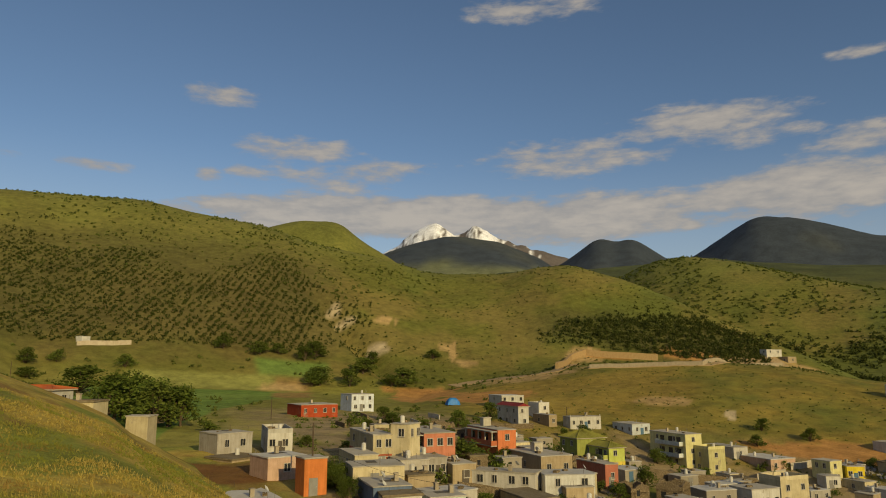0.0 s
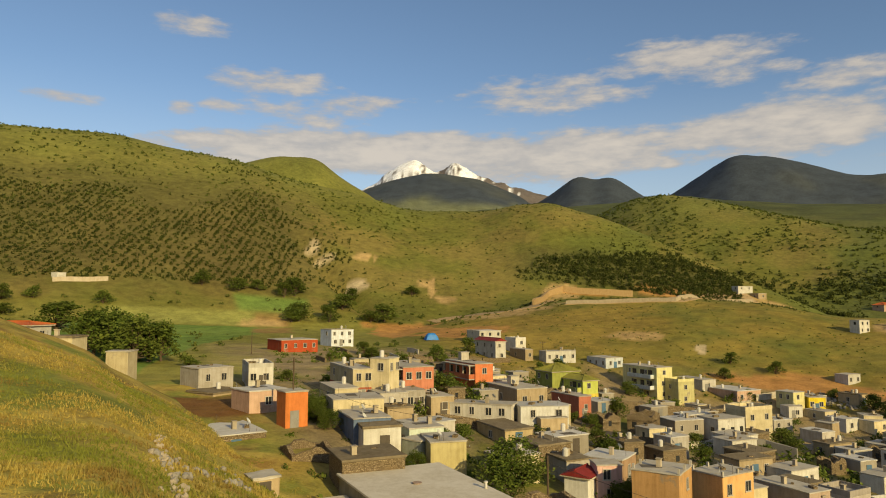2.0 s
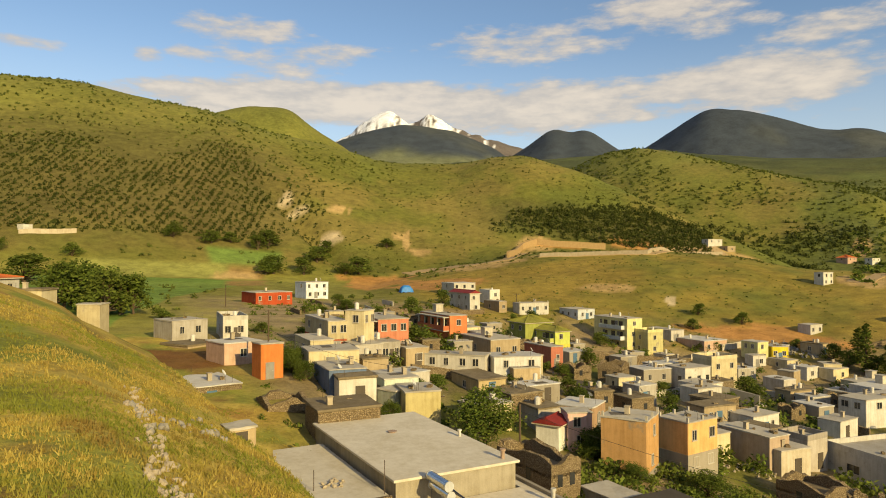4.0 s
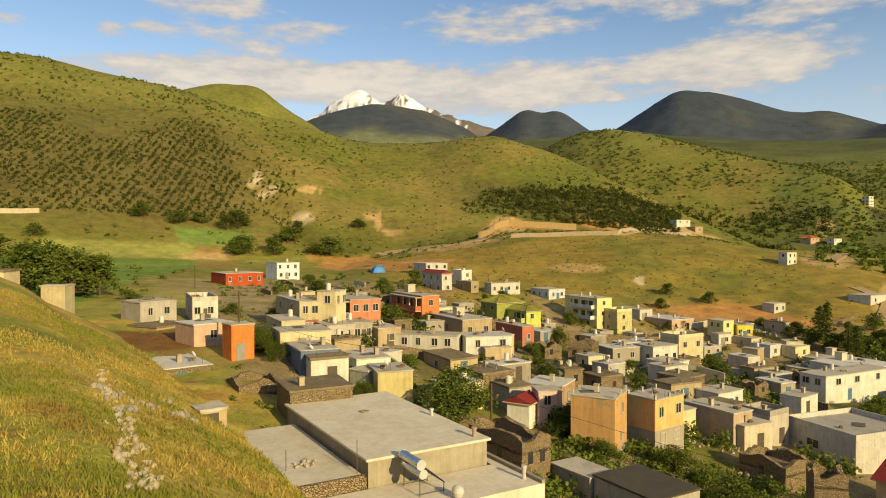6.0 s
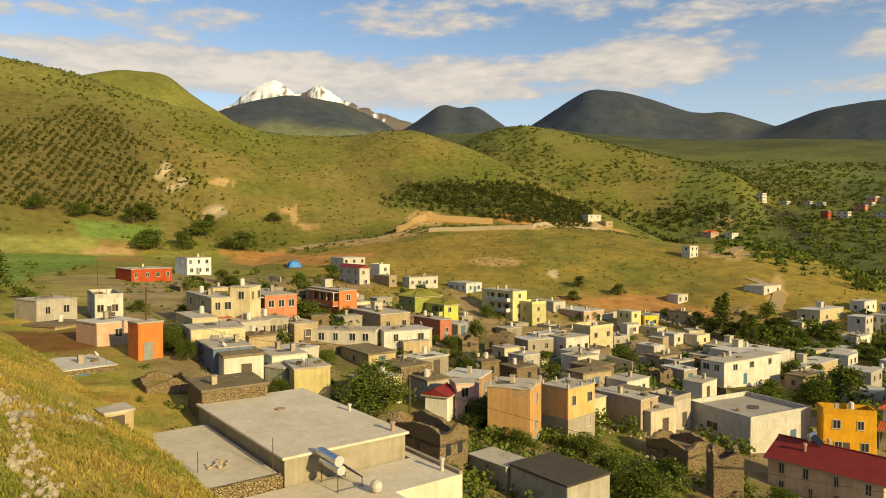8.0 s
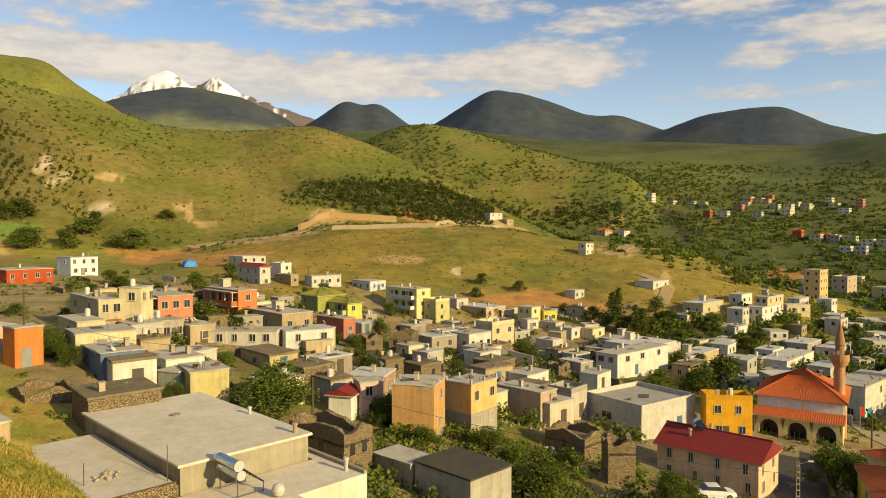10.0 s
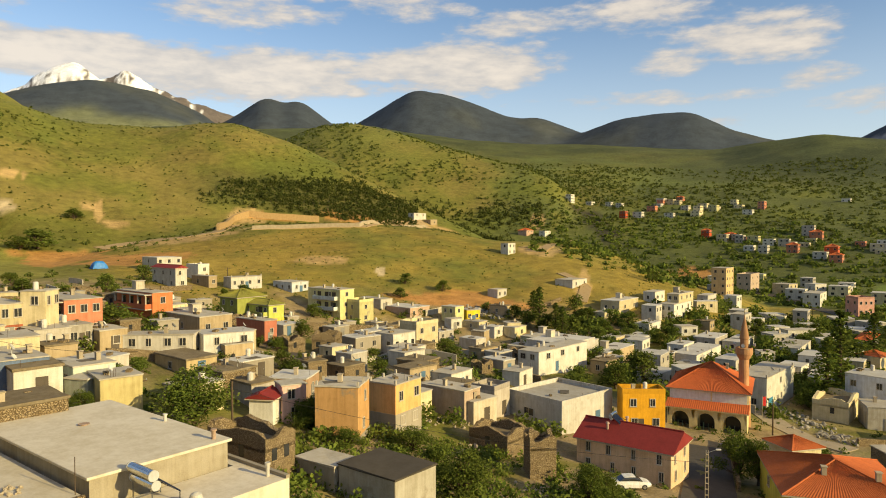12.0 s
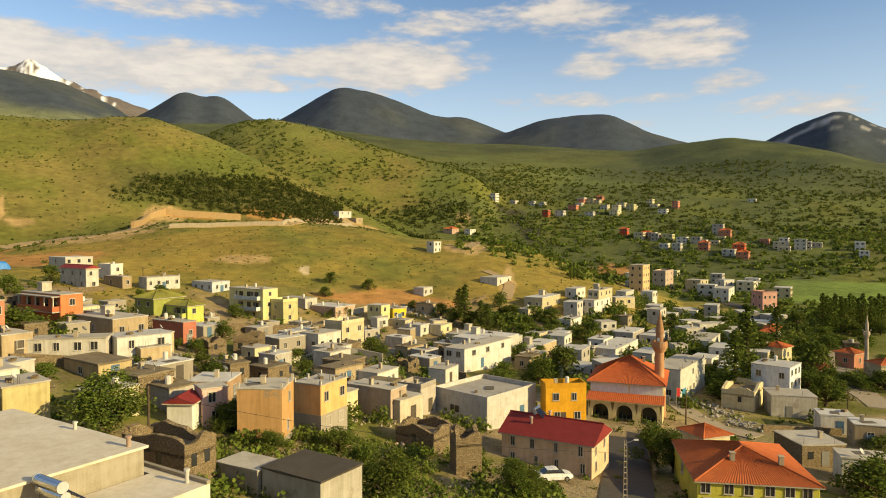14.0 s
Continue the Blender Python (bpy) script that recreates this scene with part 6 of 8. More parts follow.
# ---- the near concrete house ----
def near_house():
    """Two flat roofs at different heights with a solar water heater, seen from above."""
    root = empty("house", pose(0.0, 47.8, 20.9, 0, 0, 24), "large concrete house with two flat roofs at two heights", "house", "village houses")
    bm = bmesh.new()
    box(bm, 0, 10.0, 0, 18.4, -4, 3.55)
    part("wall", bm, plaster((0.42, 0.37, 0.28)), root)
    bm = bmesh.new()
    box(bm, -0.25, 10.25, -0.25, 18.6, 3.55, 3.75)
    bmesh.ops.bevel(bm, geom=bm.edges[:], offset=0.03, segments=1, affect="EDGES")
    part("roof", bm, concrete((0.66, 0.60, 0.49)), root, "pale swept concrete slab")
    # the lower wing beside it
    bm = bmesh.new()
    box(bm, -5.9, -0.02, 0.2, 15.4, -4, 2.35)
    part("wall", bm, stone_wall(), root, "rubble stone wall of the lower wing")
    bm = bmesh.new()
    box(bm, -6.1, -0.26, 0.1, 15.6, 2.35, 2.55)
    bmesh.ops.bevel(bm, geom=bm.edges[:], offset=0.03, segments=1, affect="EDGES")
    part("roof", bm, concrete((0.64, 0.58, 0.47)), root, "lower concrete slab")
    # the terrace in front
    bm = bmesh.new()
    box(bm, -6.2, 5.5, -9.5, -0.27, -4, 1.7)
    box(bm, 5.5, 11.3, -5.5, -0.27, -4, 1.7)
    box(bm, 10.27, 11.3, -0.27, 2.0, -4, 1.7)
    part("terrace", bm, concrete((0.62, 0.56, 0.46)), root, "concrete terrace below the heater")
    bm = bmesh.new()
    box(bm, 11.0, 11.32, -5.52, 2.02, 1.7, 1.95)
    part("kerb", bm, concrete((0.30, 0.26, 0.2)), root)
    bm = bmesh.new()
    box(bm, -6.0, -0.3, -0.2, 0.08, 1.7, 2.7)
    part("stone_edge", bm, stone_wall(), root)
    for px, py, pz, h in ((-4.7, 3.8, 2.55, 1.5), (-0.5, 0.8, 2.55, 2.4)):
        bm = bmesh.new()
        tube(bm, (px, py, pz), (px, py, pz + h), 0.03, n=6)
        part("roof_rod", bm, plain("rust", (0.10, 0.07, 0.05), 0.8), root)
    for px, py, pz, h, r in ((9.3, 0.7, 3.75, 0.75, 0.16), (9.6, 8.0, 3.75, 0.6, 0.13), (10.5, -4.1, 1.7, 1.0, 0.14), (5.0, 12.0, 3.75, 0.12, 0.3)):
        bm = bmesh.new()
        lathe(bm, [(r, 0), (r, h * 0.8), (r * 1.5, h * 0.82), (r * 1.4, h)], 10, (px, py, pz))
        part("vent_pipe", bm, plaster((0.5, 0.36, 0.28) if px < 9.5 else (0.7, 0.68, 0.64)), root)
    return root


def solar_heater(x, y, z, yaw, size=1.0, label="solar water heater with a shiny steel drum and tilted tubes"):
    """A tank drum above a slanted rack of glass tubes, on a steel stand."""
    root = empty("solar_water_heater", pose(x, y, z, 0, 0, yaw), label, "solar heater", "solar heaters")
    root.scale = (size,) * 3
    steel = plain("steel_bright", (0.62, 0.64, 0.66), 0.22, 0.95)
    bm = bmesh.new()
    tube(bm, (-1.1, 0.75, 1.75), (1.1, 0.75, 1.75), 0.27, n=16)
    part("drum", bm, steel, root, "polished steel drum", smooth_shade=False)
    bm = bmesh.new()
    tube(bm, (-1.1, 0.62, 1.22), (1.1, 0.62, 1.22), 0.24, n=16)
    part("lower_drum", bm, steel, root, "polished steel lower drum")
    for s, v, u, r in ((-1.1, 0.75, 1.75, 0.29), (1.1, 0.75, 1.75, 0.29), (-1.1, 0.62, 1.22, 0.26), (1.1, 0.62, 1.22, 0.26)):
        bm = bmesh.new()
        tube(bm, (s - 0.03, v, u), (s + 0.03, v, u), r, n=16)
        part("drum_cap", bm, plain("cap_grey", (0.45, 0.46, 0.47), 0.4), root)
    for k in range(14):
        u = -0.95 + k * 1.9 / 13
        bm = bmesh.new()
        tube(bm, (u, 0.55, 1.6), (u, -0.75, 0.55), 0.045, n=6)
        part("tube", bm, plain("tube_glass", (0.02, 0.025, 0.05), 0.12), root)
    frame_mat = plain("stand_steel", (0.16, 0.16, 0.16), 0.5, 0.6)
    for s in (-0.95, 0.95):
        for a, b in (((s, 0.75, 0), (s, 0.75, 1.55)), ((s, -0.75, 0), (s, -0.75, 0.5)), ((s, -0.8, 0.5), (s, 0.6, 1.62)), ((s, -0.75, 0.1), (s, 0.75, 0.1))):
            bm = bmesh.new()
            tube(bm, a, b, 0.03, n=5)
            part("leg", bm, frame_mat, root)
    bm = bmesh.new()
    tube(bm, (1.1, 0.7, 1.6), (2.0, 0.2, 0.7), 0.06, n=6)
    tube(bm, (2.0, 0.2, 0.7), (3.4, -0.5, 0.12), 0.06, n=6)
    part("pipe", bm, plain("pipe_dark", (0.08, 0.08, 0.08), 0.6), root)
    return root


near_house()
solar_heater(3.85, 47.2, 22.6, 114, 1.25)
n = empty("ball_tank", pose(6.0, 45.2, 22.6), "round pale plastic ball tank on the terrace", "tank")
bm = bmesh.new()
lathe(bm, [(0.1, 0), (0.35, 0.15), (0.45, 0.45), (0.35, 0.75), (0.12, 0.88)], 14)
part("shell", bm, plain("tank_pale", (0.55, 0.53, 0.48), 0.5), n)


# ---- the mosque ----
def mosque():
    """A prayer hall with a tiled hipped roof, a porch of arches, and a round minaret."""
    root = empty("mosque", pose(*MOSQUE_AT, 0, 0, 36), "cream mosque with orange tiled roofs and an arched porch", "mosque")
    root.scale = (0.9, 0.88, 0.97)
    cream, white = plain("mosque_cream", (0.72, 0.60, 0.31), 0.85), plain("mosque_white", (0.80, 0.84, 0.78), 0.85)
    # local x runs along the side wall away from the porch, local y along the porch front
    bm = bmesh.new()
    box(bm, 3.2, 17.0, 0.0, 14.0, -2.5, 6.6)
    part("hall_wall", bm, cream, root)
    bm = bmesh.new()
    box(bm, 3.14, 3.22, 0.1, 13.9, 4.6, 6.5)
    part("front_panel", bm, white, root, "white plastered upper front")
    bm = bmesh.new()
    box(bm, 3.05, 3.15, 6.2, 6.5, 4.6, 6.5)
    part("pilaster", bm, cream, root)
    hip_roof(root, 13.8, 14.0, 6.6, 3.9, tile_roof((0.52, 0.12, 0.035)), 0.7, ox=3.2)
    # porch: wall with three arches, cut as real openings
    bm = bmesh.new()
    n, span = 3, 14.0 / 3

    def arch_wall(bm, y0, y1, half, spring, top, thick):
        c = (y0 + y1) / 2
        k = 12
        curve = [(c - half, 0.0), (c - half, spring)] + [(c - half * math.cos(math.pi * i / k), spring + half * math.sin(math.pi * i / k)) for i in range(1, k)] + [(c + half, spring), (c + half, 0.0)]
        outer = [(y0, 0.0), (y0, spring)] + [(y0 + (y1 - y0) * i / k, top) for i in range(1, k)] + [(y1, spring), (y1, 0.0)]
        for x in (0.0, thick):
            a = [bm.verts.new((x, y, z)) for y, z in curve]
            b = [bm.verts.new((x, y, z)) for y, z in outer]
            for i in range(len(a) - 1):
                bm.faces.new((a[i], a[i + 1], b[i + 1], b[i]))
        for i in range(len(curve) - 1):
            (ya, za), (yb, zb) = curve[i], curve[i + 1]
            bm.faces.new([bm.verts.new(p) for p in ((0, ya, za), (thick, ya, za), (thick, yb, zb), (0, yb, zb))])
    for i in range(n):
        arch_wall(bm, 0.2 + i * 4.55, 0.2 + (i + 1) * 4.55, 1.55, 1.7, 3.9, 0.35)
    box(bm, 0.0, 3.2, -0.02, 0.2, -2.5, 3.9)
    box(bm, 0.0, 3.2, 13.85, 14.0, -2.5, 3.9)
    box(bm, 0.0, 3.15, 0.2, 13.85, -2.5, 0.0)
    part("porch_wall", bm, cream, root, "cream porch wall with three round arches")
    for i in range(n):
        bm = bmesh.new()
        c = 0.2 + (i + 0.5) * 4.55
        box(bm, 2.95, 3.18, c - 1.3, c + 1.3, 0.0, 2.6)
        d = part("door", bm, glass_dark(), root)
        for j in range(4):
            bm = bmesh.new()
            yy = c - 1.2 + j * 0.8
            box(bm, 0.15, 0.2, yy - 0.04, yy + 0.04, 0.0, 1.6 if j in (1, 2) else 1.2)
            part("grille_bar", bm, plain("bar_green", (0.10, 0.16, 0.12), 0.6), d)
    bm = bmesh.new()
    v = [bm.verts.new(p) for p in ((-0.5, -0.4, 3.9), (-0.5, 14.4, 3.9), (3.25, 14.4, 4.7), (3.25, -0.4, 4.7))]
    rows = 40
    for k in range(rows):
        f, f2 = k / rows, (k + 1) / rows
        for o0, o1, g0, g1 in ((0.0, 0.05, f, (f + f2) / 2), (0.05, 0.0, (f + f2) / 2, f2)):
            a = [v[0].co.lerp(v[1].co, g0) + Vector((0, 0, o0)), v[0].co.lerp(v[1].co, g1) + Vector((0, 0, o1)), v[3].co.lerp(v[2].co, g1) + Vector((0, 0, o1)), v[3].co.lerp(v[2].co, g0) + Vector((0, 0, o0))]
            bm.faces.new([bm.verts.new(p) for p in a])
    bmesh.ops.delete(bm, geom=v, context="VERTS")
    part("porch_roof", bm, tile_roof((0.52, 0.12, 0.035)), root)
    bm = bmesh.new()
    box(bm, -0.45, 3.2, -0.35, 14.3, 3.72, 3.88)
    part("porch_ceiling", bm, cream, root)
    chimney(root, 11.5, 4.2, 9.2)
    for k in range(4):
        window(root, 5.0 + k * 3.3, 5.4, "r", 1.0, 1.6)
    return root


def minaret(x, y, z, h, colour, label):
    """A round tapering tower with a ringed balcony and a pointed cap."""
    root = empty("minaret", pose(x, y, z), label, "minaret", "minarets")
    k = h / 14.0
    root.scale = (min(1.0, 15.5 / h) if h > 14 else 0.62,) * 2 + (1.0,)
    m = plaster(colour)
    bm = bmesh.new()
    lathe(bm, [(1.05 * k, -3), (1.0 * k, 3.5 * k), (0.80 * k, 4.2 * k), (0.72 * k, 9.2 * k), (0.95 * k, 9.5 * k), (1.15 * k, 9.9 * k)], 18)
    part("shaft", bm, m, root, smooth_shade=False)
    bm = bmesh.new()
    lathe(bm, [(1.22 * k, 9.9 * k), (1.25 * k, 10.0 * k), (1.25 * k, 10.8 * k), (1.1 * k, 10.85 * k), (1.1 * k, 10.1 * k), (0.7 * k, 10.05 * k)], 18)
    part("balcony", bm, m, root)
    bm = bmesh.new()
    lathe(bm, [(0.62 * k, 10.0 * k), (0.6 * k, 12.0 * k), (0.72 * k, 12.1 * k)], 18)
    part("upper_shaft", bm, m, root)
    bm = bmesh.new()
    lathe(bm, [(0.72 * k, 12.1 * k), (0.45 * k, 13.4 * k), (0.06 * k, 15.2 * k), (0.03 * k, 15.25 * k)], 18)
    part("cap", bm, m, root, "pointed cap")
    bm = bmesh.new()
    tube(bm, (0, 0, 15.2 * k), (0, 0, 16.2 * k), 0.04, n=5)
    lathe(bm, [(0.02, 0), (0.12, 0.1), (0.02, 0.2)], 8, (0, 0, 15.6 * k))
    part("finial", bm, plain("finial_brass", (0.4, 0.3, 0.1), 0.4, 0.8), root)
    for a in (0.5, 2.1, 3.7, 5.3):
        bm = bmesh.new()
        tube(bm, (math.cos(a) * 1.2 * k, math.sin(a) * 1.2 * k, 11.2 * k), (math.cos(a) * 1.6 * k, math.sin(a) * 1.6 * k, 11.25 * k), 0.08 * k, 0.28 * k, 8)
        part("loudspeaker", bm, plain("speaker_grey", (0.5, 0.5, 0.5), 0.5), root)
    return root


MOSQUE_AT = (93.8, 73.6, 6.9)
minaret(99.4, 78.7, 6.7, 17.5, (0.46, 0.25, 0.13), "brown stone minaret with a ringed balcony beside the mosque")
minaret(184.1, 82.3, 4.0, 13.5, (0.50, 0.41, 0.31), "slim pale minaret in the valley")
mosque()
house(60.3, 57.5, 9.9, 7.4, 11.9, 4.1, 27, (0.66, 0.46, 0.30), "two-storey tan house with a dark red metal roof", roof='redmetal', right=(2, 2), left=(4, 2), ww=0.6)
house(64.1, 45.6, 9.3, 12.5, 14.0, 3.4, -43, (0.62, 0.58, 0.10), "bright yellow house with an orange tiled hipped roof", roof='hip', right=(6, 2), left=(1, 1), ww=1.0, pitch=0.17)
STREET = [(56.5, 48.8), (65.1, 56.1), (75.7, 65.6), (82.1, 71.4)]
STREET_B = [(113.0, 85.6), (108.3, 78.3), (104.3, 69.7), (104.9, 63.4)]
STREET_C = [(216.2, 105.4), (178.8, 84.3), (160.0, 71.8), (150.4, 63.6)]
STREET_D = [(34.7, 150.7), (34.5, 130.3), (35.7, 118.8), (49.8, 126.5), (59.3, 135.0)]
STREET_E = [(59.3, 135.0), (61.6, 125.9), (63.9, 116.1)]
VALLEY_ROAD = [(305.1, 233.6), (290.2, 202.5), (270.6, 174.8), (262.8, 158.4), (274.6, 147.3)]
LEDGE = [(72.9, 341.8), (97.2, 333.6), (121.6, 322.4), (172.6, 399.1), (198.0, 401.4)]
TRACK = [(5.3, 355.1), (18.6, 366.0), (37.9, 350.3), (56.8, 349.6), (71.6, 385.9)]
TRACK_B = [(177.7, 256.9), (182.3, 252.2), (206.1, 273.1), (357.6, 450.3)]
TRACK_C = [(148.2, 181.8), (162.0, 196.1), (164.8, 205.7), (165.2, 215.2)]
tree(9.8, 74.6, 19.5, 7.1, 1.44, "broad", 0)
tree(23.5, 78.2, 16.7, 4.4, 1.53, "broad", 1)
tree(4.0, 127.4, 23.5, 4.6, 2.20, "broad", 2)
tree(12.0, 141.1, 21.9, 3.7, 1.68, "broad", 3)
tree(-3.8, 146.1, 24.8, 5.8, 0.88, "broad", 4)
tree(14.9, 216.5, 24.5, 6.4, 1.11, "broad", 5)
tree(4.4, 191.1, 24.0, 6.0, 1.26, "broad", 6)
tree(-14.5, 93.8, 25.0, 4.1, 1.52, "broad", 7)
tree(-16.2, 95.1, 25.1, 2.7, 1.43, "broad", 8)
tree(-11.7, 87.4, 24.6, 2.8, 1.70, "broad", 9)
tree(-12.6, 179.8, 25.8, 4.0, 2.18, "broad", 10)
tree(-16.5, 199.9, 25.9, 4.4, 1.49, "broad", 11)
tree(5.8, 96.6, 21.4, 2.6, 1.62, "broad", 12)
tree(-17.3, 128.7, 25.2, 2.3, 1.89, "broad", 13)
tree(-25.9, 134.3, 25.8, 2.3, 1.79, "broad", 14)
tree(-49.9, 149.2, 27.2, 2.8, 2.20, "broad", 15)
tree(-60.8, 155.8, 27.6, 9.9, 1.66, "broad", 16)
tree(-70.2, 159.1, 28.0, 12.0, 1.26, "broad", 17)
tree(-76.4, 162.5, 28.5, 12.2, 1.12, "broad", 18)
tree(-61.6, 149.4, 27.6, 10.7, 1.15, "broad", 19)
tree(-77.9, 170.0, 28.6, 12.4, 1.32, "broad", 20)
tree(-64.0, 155.0, 27.8, 12.6, 1.31, "broad", 21)
tree(-58.4, 156.7, 27.6, 10.0, 0.91, "broad", 22)
tree(-125.3, 240.3, 31.5, 11.4, 2.08, "broad", 23)
tree(-173.8, 289.2, 36.7, 5.5, 2.20, "broad", 24)
tree(-183.1, 303.6, 42.6, 8.0, 1.46, "broad", 25)
tree(-147.5, 321.9, 41.5, 7.0, 1.65, "broad", 26)
tree(-174.7, 312.8, 44.0, 6.8, 1.49, "broad", 27)
tree(-59.7, 337.2, 32.9, 10.3, 1.68, "broad", 28)
tree(-45.5, 340.3, 32.3, 9.5, 1.58, "broad", 29)
tree(-41.2, 361.5, 38.2, 9.5, 1.93, "broad", 30)
tree(-18.9, 350.0, 32.5, 9.3, 2.20, "broad", 31)
tree(-25.6, 345.4, 32.1, 6.7, 2.04, "broad", 32)
tree(-63.2, 334.8, 32.4, 8.4, 1.77, "broad", 33)
tree(-68.5, 371.3, 45.6, 11.3, 1.69, "broad", 34)
tree(-73.4, 366.9, 45.0, 8.6, 1.72, "broad", 35)
tree(-96.7, 364.5, 48.4, 7.8, 1.90, "broad", 36)
tree(-88.2, 369.5, 48.5, 6.4, 1.70, "broad", 37)
tree(-115.6, 363.2, 51.1, 9.3, 1.35, "broad", 38)
tree(-5.3, 397.3, 46.2, 7.0, 1.85, "broad", 39)
tree(-40.4, 395.9, 42.9, 8.7, 1.50, "broad", 40)
tree(121.0, 171.1, 12.1, 10.0, 2.15, "poplar", 41)
tree(122.8, 162.4, 10.4, 8.7, 2.20, "poplar", 42)
tree(72.5, 132.9, 11.7, 2.8, 2.20, "broad", 43)
tree(90.3, 188.1, 14.3, 3.2, 1.57, "broad", 44)
tree(30.9, 111.1, 16.9, 2.8, 1.63, "broad", 45)
tree(37.6, 107.9, 15.5, 2.2, 1.69, "broad", 46)
tree(102.5, 105.7, 7.6, 8.3, 1.17, "broad", 47)
tree(94.8, 105.2, 8.0, 6.3, 1.27, "broad", 48)
tree(82.0, 102.2, 9.1, 4.1, 2.07, "broad", 49)
tree(118.4, 116.3, 7.0, 5.1, 1.76, "broad", 50)
tree(73.3, 59.0, 8.1, 7.0, 1.04, "broad", 51)
tree(74.3, 56.6, 8.0, 6.3, 0.81, "broad", 52)
tree(91.5, 60.2, 6.8, 3.2, 1.86, "broad", 53)
tree(31.2, 55.4, 14.5, 5.8, 1.32, "broad", 54)
tree(31.8, 62.3, 14.7, 4.1, 1.30, "broad", 55)
tree(33.0, 70.3, 14.7, 3.1, 2.16, "broad", 56)
tree(25.2, 70.6, 16.3, 2.3, 2.12, "broad", 57)
tree(44.5, 53.2, 12.3, 4.7, 1.12, "broad", 58)
tree(47.0, 53.4, 11.9, 3.9, 1.01, "broad", 59)
tree(23.7, 77.6, 16.7, 4.2, 1.47, "broad", 60)
tree(89.1, 39.4, 6.6, 5.6, 1.70, "broad", 61)
tree(93.1, 39.6, 6.3, 6.2, 1.07, "broad", 62)
tree(118.0, 50.3, 4.6, 3.4, 2.20, "broad", 63)
tree(142.2, 88.8, 5.1, 18.7, 1.42, "poplar", 64)
tree(130.2, 83.9, 5.2, 14.2, 1.83, "poplar", 65)
tree(190.4, 109.4, 5.0, 13.3, 1.84, "poplar", 66)
tree(178.7, 113.5, 5.6, 5.3, 2.20, "broad", 67)
tree(173.1, 104.9, 5.1, 9.1, 1.21, "broad", 68)
tree(165.4, 85.7, 4.1, 11.8, 0.97, "broad", 69)
tree(140.4, 70.4, 4.2, 7.4, 1.39, "broad", 70)
tree(146.5, 77.1, 4.3, 5.9, 1.52, "broad", 71)
tree(152.8, 74.3, 4.1, 4.0, 1.86, "broad", 72)
tree(224.5, 122.2, 5.5, 8.2, 1.37, "broad", 73)
tree(118.7, 165.0, 10.7, 13.2, 1.58, "poplar", 74)
tree(122.1, 158.4, 9.5, 9.0, 2.06, "poplar", 75)
tree(116.7, 168.8, 11.3, 5.6, 1.05, "broad", 76)
tree(120.7, 164.0, 10.7, 5.5, 1.21, "broad", 77)
tree(118.2, 177.2, 12.8, 4.8, 1.46, "broad", 78)
tree(86.3, 187.3, 14.0, 2.8, 1.80, "broad", 79)
tree(140.2, 174.9, 14.3, 6.0, 1.22, "broad", 80)
tree(138.3, 166.8, 12.5, 4.9, 1.76, "broad", 81)
tree(144.6, 164.6, 12.3, 3.9, 2.20, "broad", 82)
tree(144.7, 155.5, 10.6, 5.7, 1.64, "broad", 83)
tree(231.8, 117.6, 5.5, 13.7, 1.23, "poplar", 84)
tree(233.0, 116.7, 5.5, 12.9, 1.32, "poplar", 85)
tree(234.1, 116.0, 5.5, 12.1, 1.41, "poplar", 86)
tree(235.9, 115.4, 5.4, 13.7, 1.24, "poplar", 87)
tree(237.9, 114.6, 5.3, 12.9, 1.33, "poplar", 88)
tree(239.0, 113.8, 5.3, 12.1, 1.42, "poplar", 89)
tree(240.9, 113.2, 5.2, 13.8, 1.26, "poplar", 90)
tree(242.4, 112.7, 5.2, 13.0, 1.34, "poplar", 91)
tree(244.2, 112.1, 5.1, 12.2, 1.43, "poplar", 92)
tree(245.5, 111.2, 5.1, 13.8, 1.27, "poplar", 93)
tree(248.3, 110.0, 5.0, 13.0, 1.35, "poplar", 94)
tree(250.5, 109.6, 4.9, 12.3, 1.45, "poplar", 95)
tree(252.1, 108.9, 4.9, 13.9, 1.28, "poplar", 96)
tree(253.8, 108.2, 4.8, 13.1, 1.37, "poplar", 97)
tree(199.4, 202.6, 19.6, 7.5, 1.05, "poplar", 98)
tree(201.4, 202.7, 19.5, 7.6, 1.05, "poplar", 99)
tree(203.7, 203.0, 19.4, 7.6, 1.05, "poplar", 100)
tree(161.1, 84.3, 4.1, 4.1, 1.72, "broad", 101)
tree(175.1, 159.9, 11.3, 2.8, 1.56, "broad", 102)
tree(203.5, 162.9, 9.5, 2.2, 1.59, "broad", 103)
tree(194.7, 82.4, 3.7, 3.4, 1.81, "broad", 104)
tree(167.0, 79.0, 3.8, 3.9, 1.76, "broad", 105)
tree(157.7, 115.2, 6.0, 2.7, 1.61, "broad", 106)
tree(185.0, 126.5, 5.6, 4.7, 1.63, "broad", 107)
tree(109.3, 127.6, 8.3, 4.4, 1.52, "broad", 108)
tree(260.7, 127.2, 6.1, 4.1, 1.75, "broad", 109)
tree(116.8, 146.8, 8.2, 3.4, 1.52, "broad", 110)
tree(145.7, 145.5, 9.0, 4.0, 1.54, "broad", 111)
tree(171.3, 151.3, 10.1, 3.6, 1.57, "broad", 112)
tree(150.0, 144.7, 8.8, 4.0, 1.55, "broad", 113)
tree(172.3, 124.0, 6.3, 3.1, 1.61, "broad", 114)
tree(93.3, 115.3, 8.8, 2.6, 1.52, "broad", 115)
tree(205.1, 102.9, 4.7, 5.0, 1.74, "broad", 116)
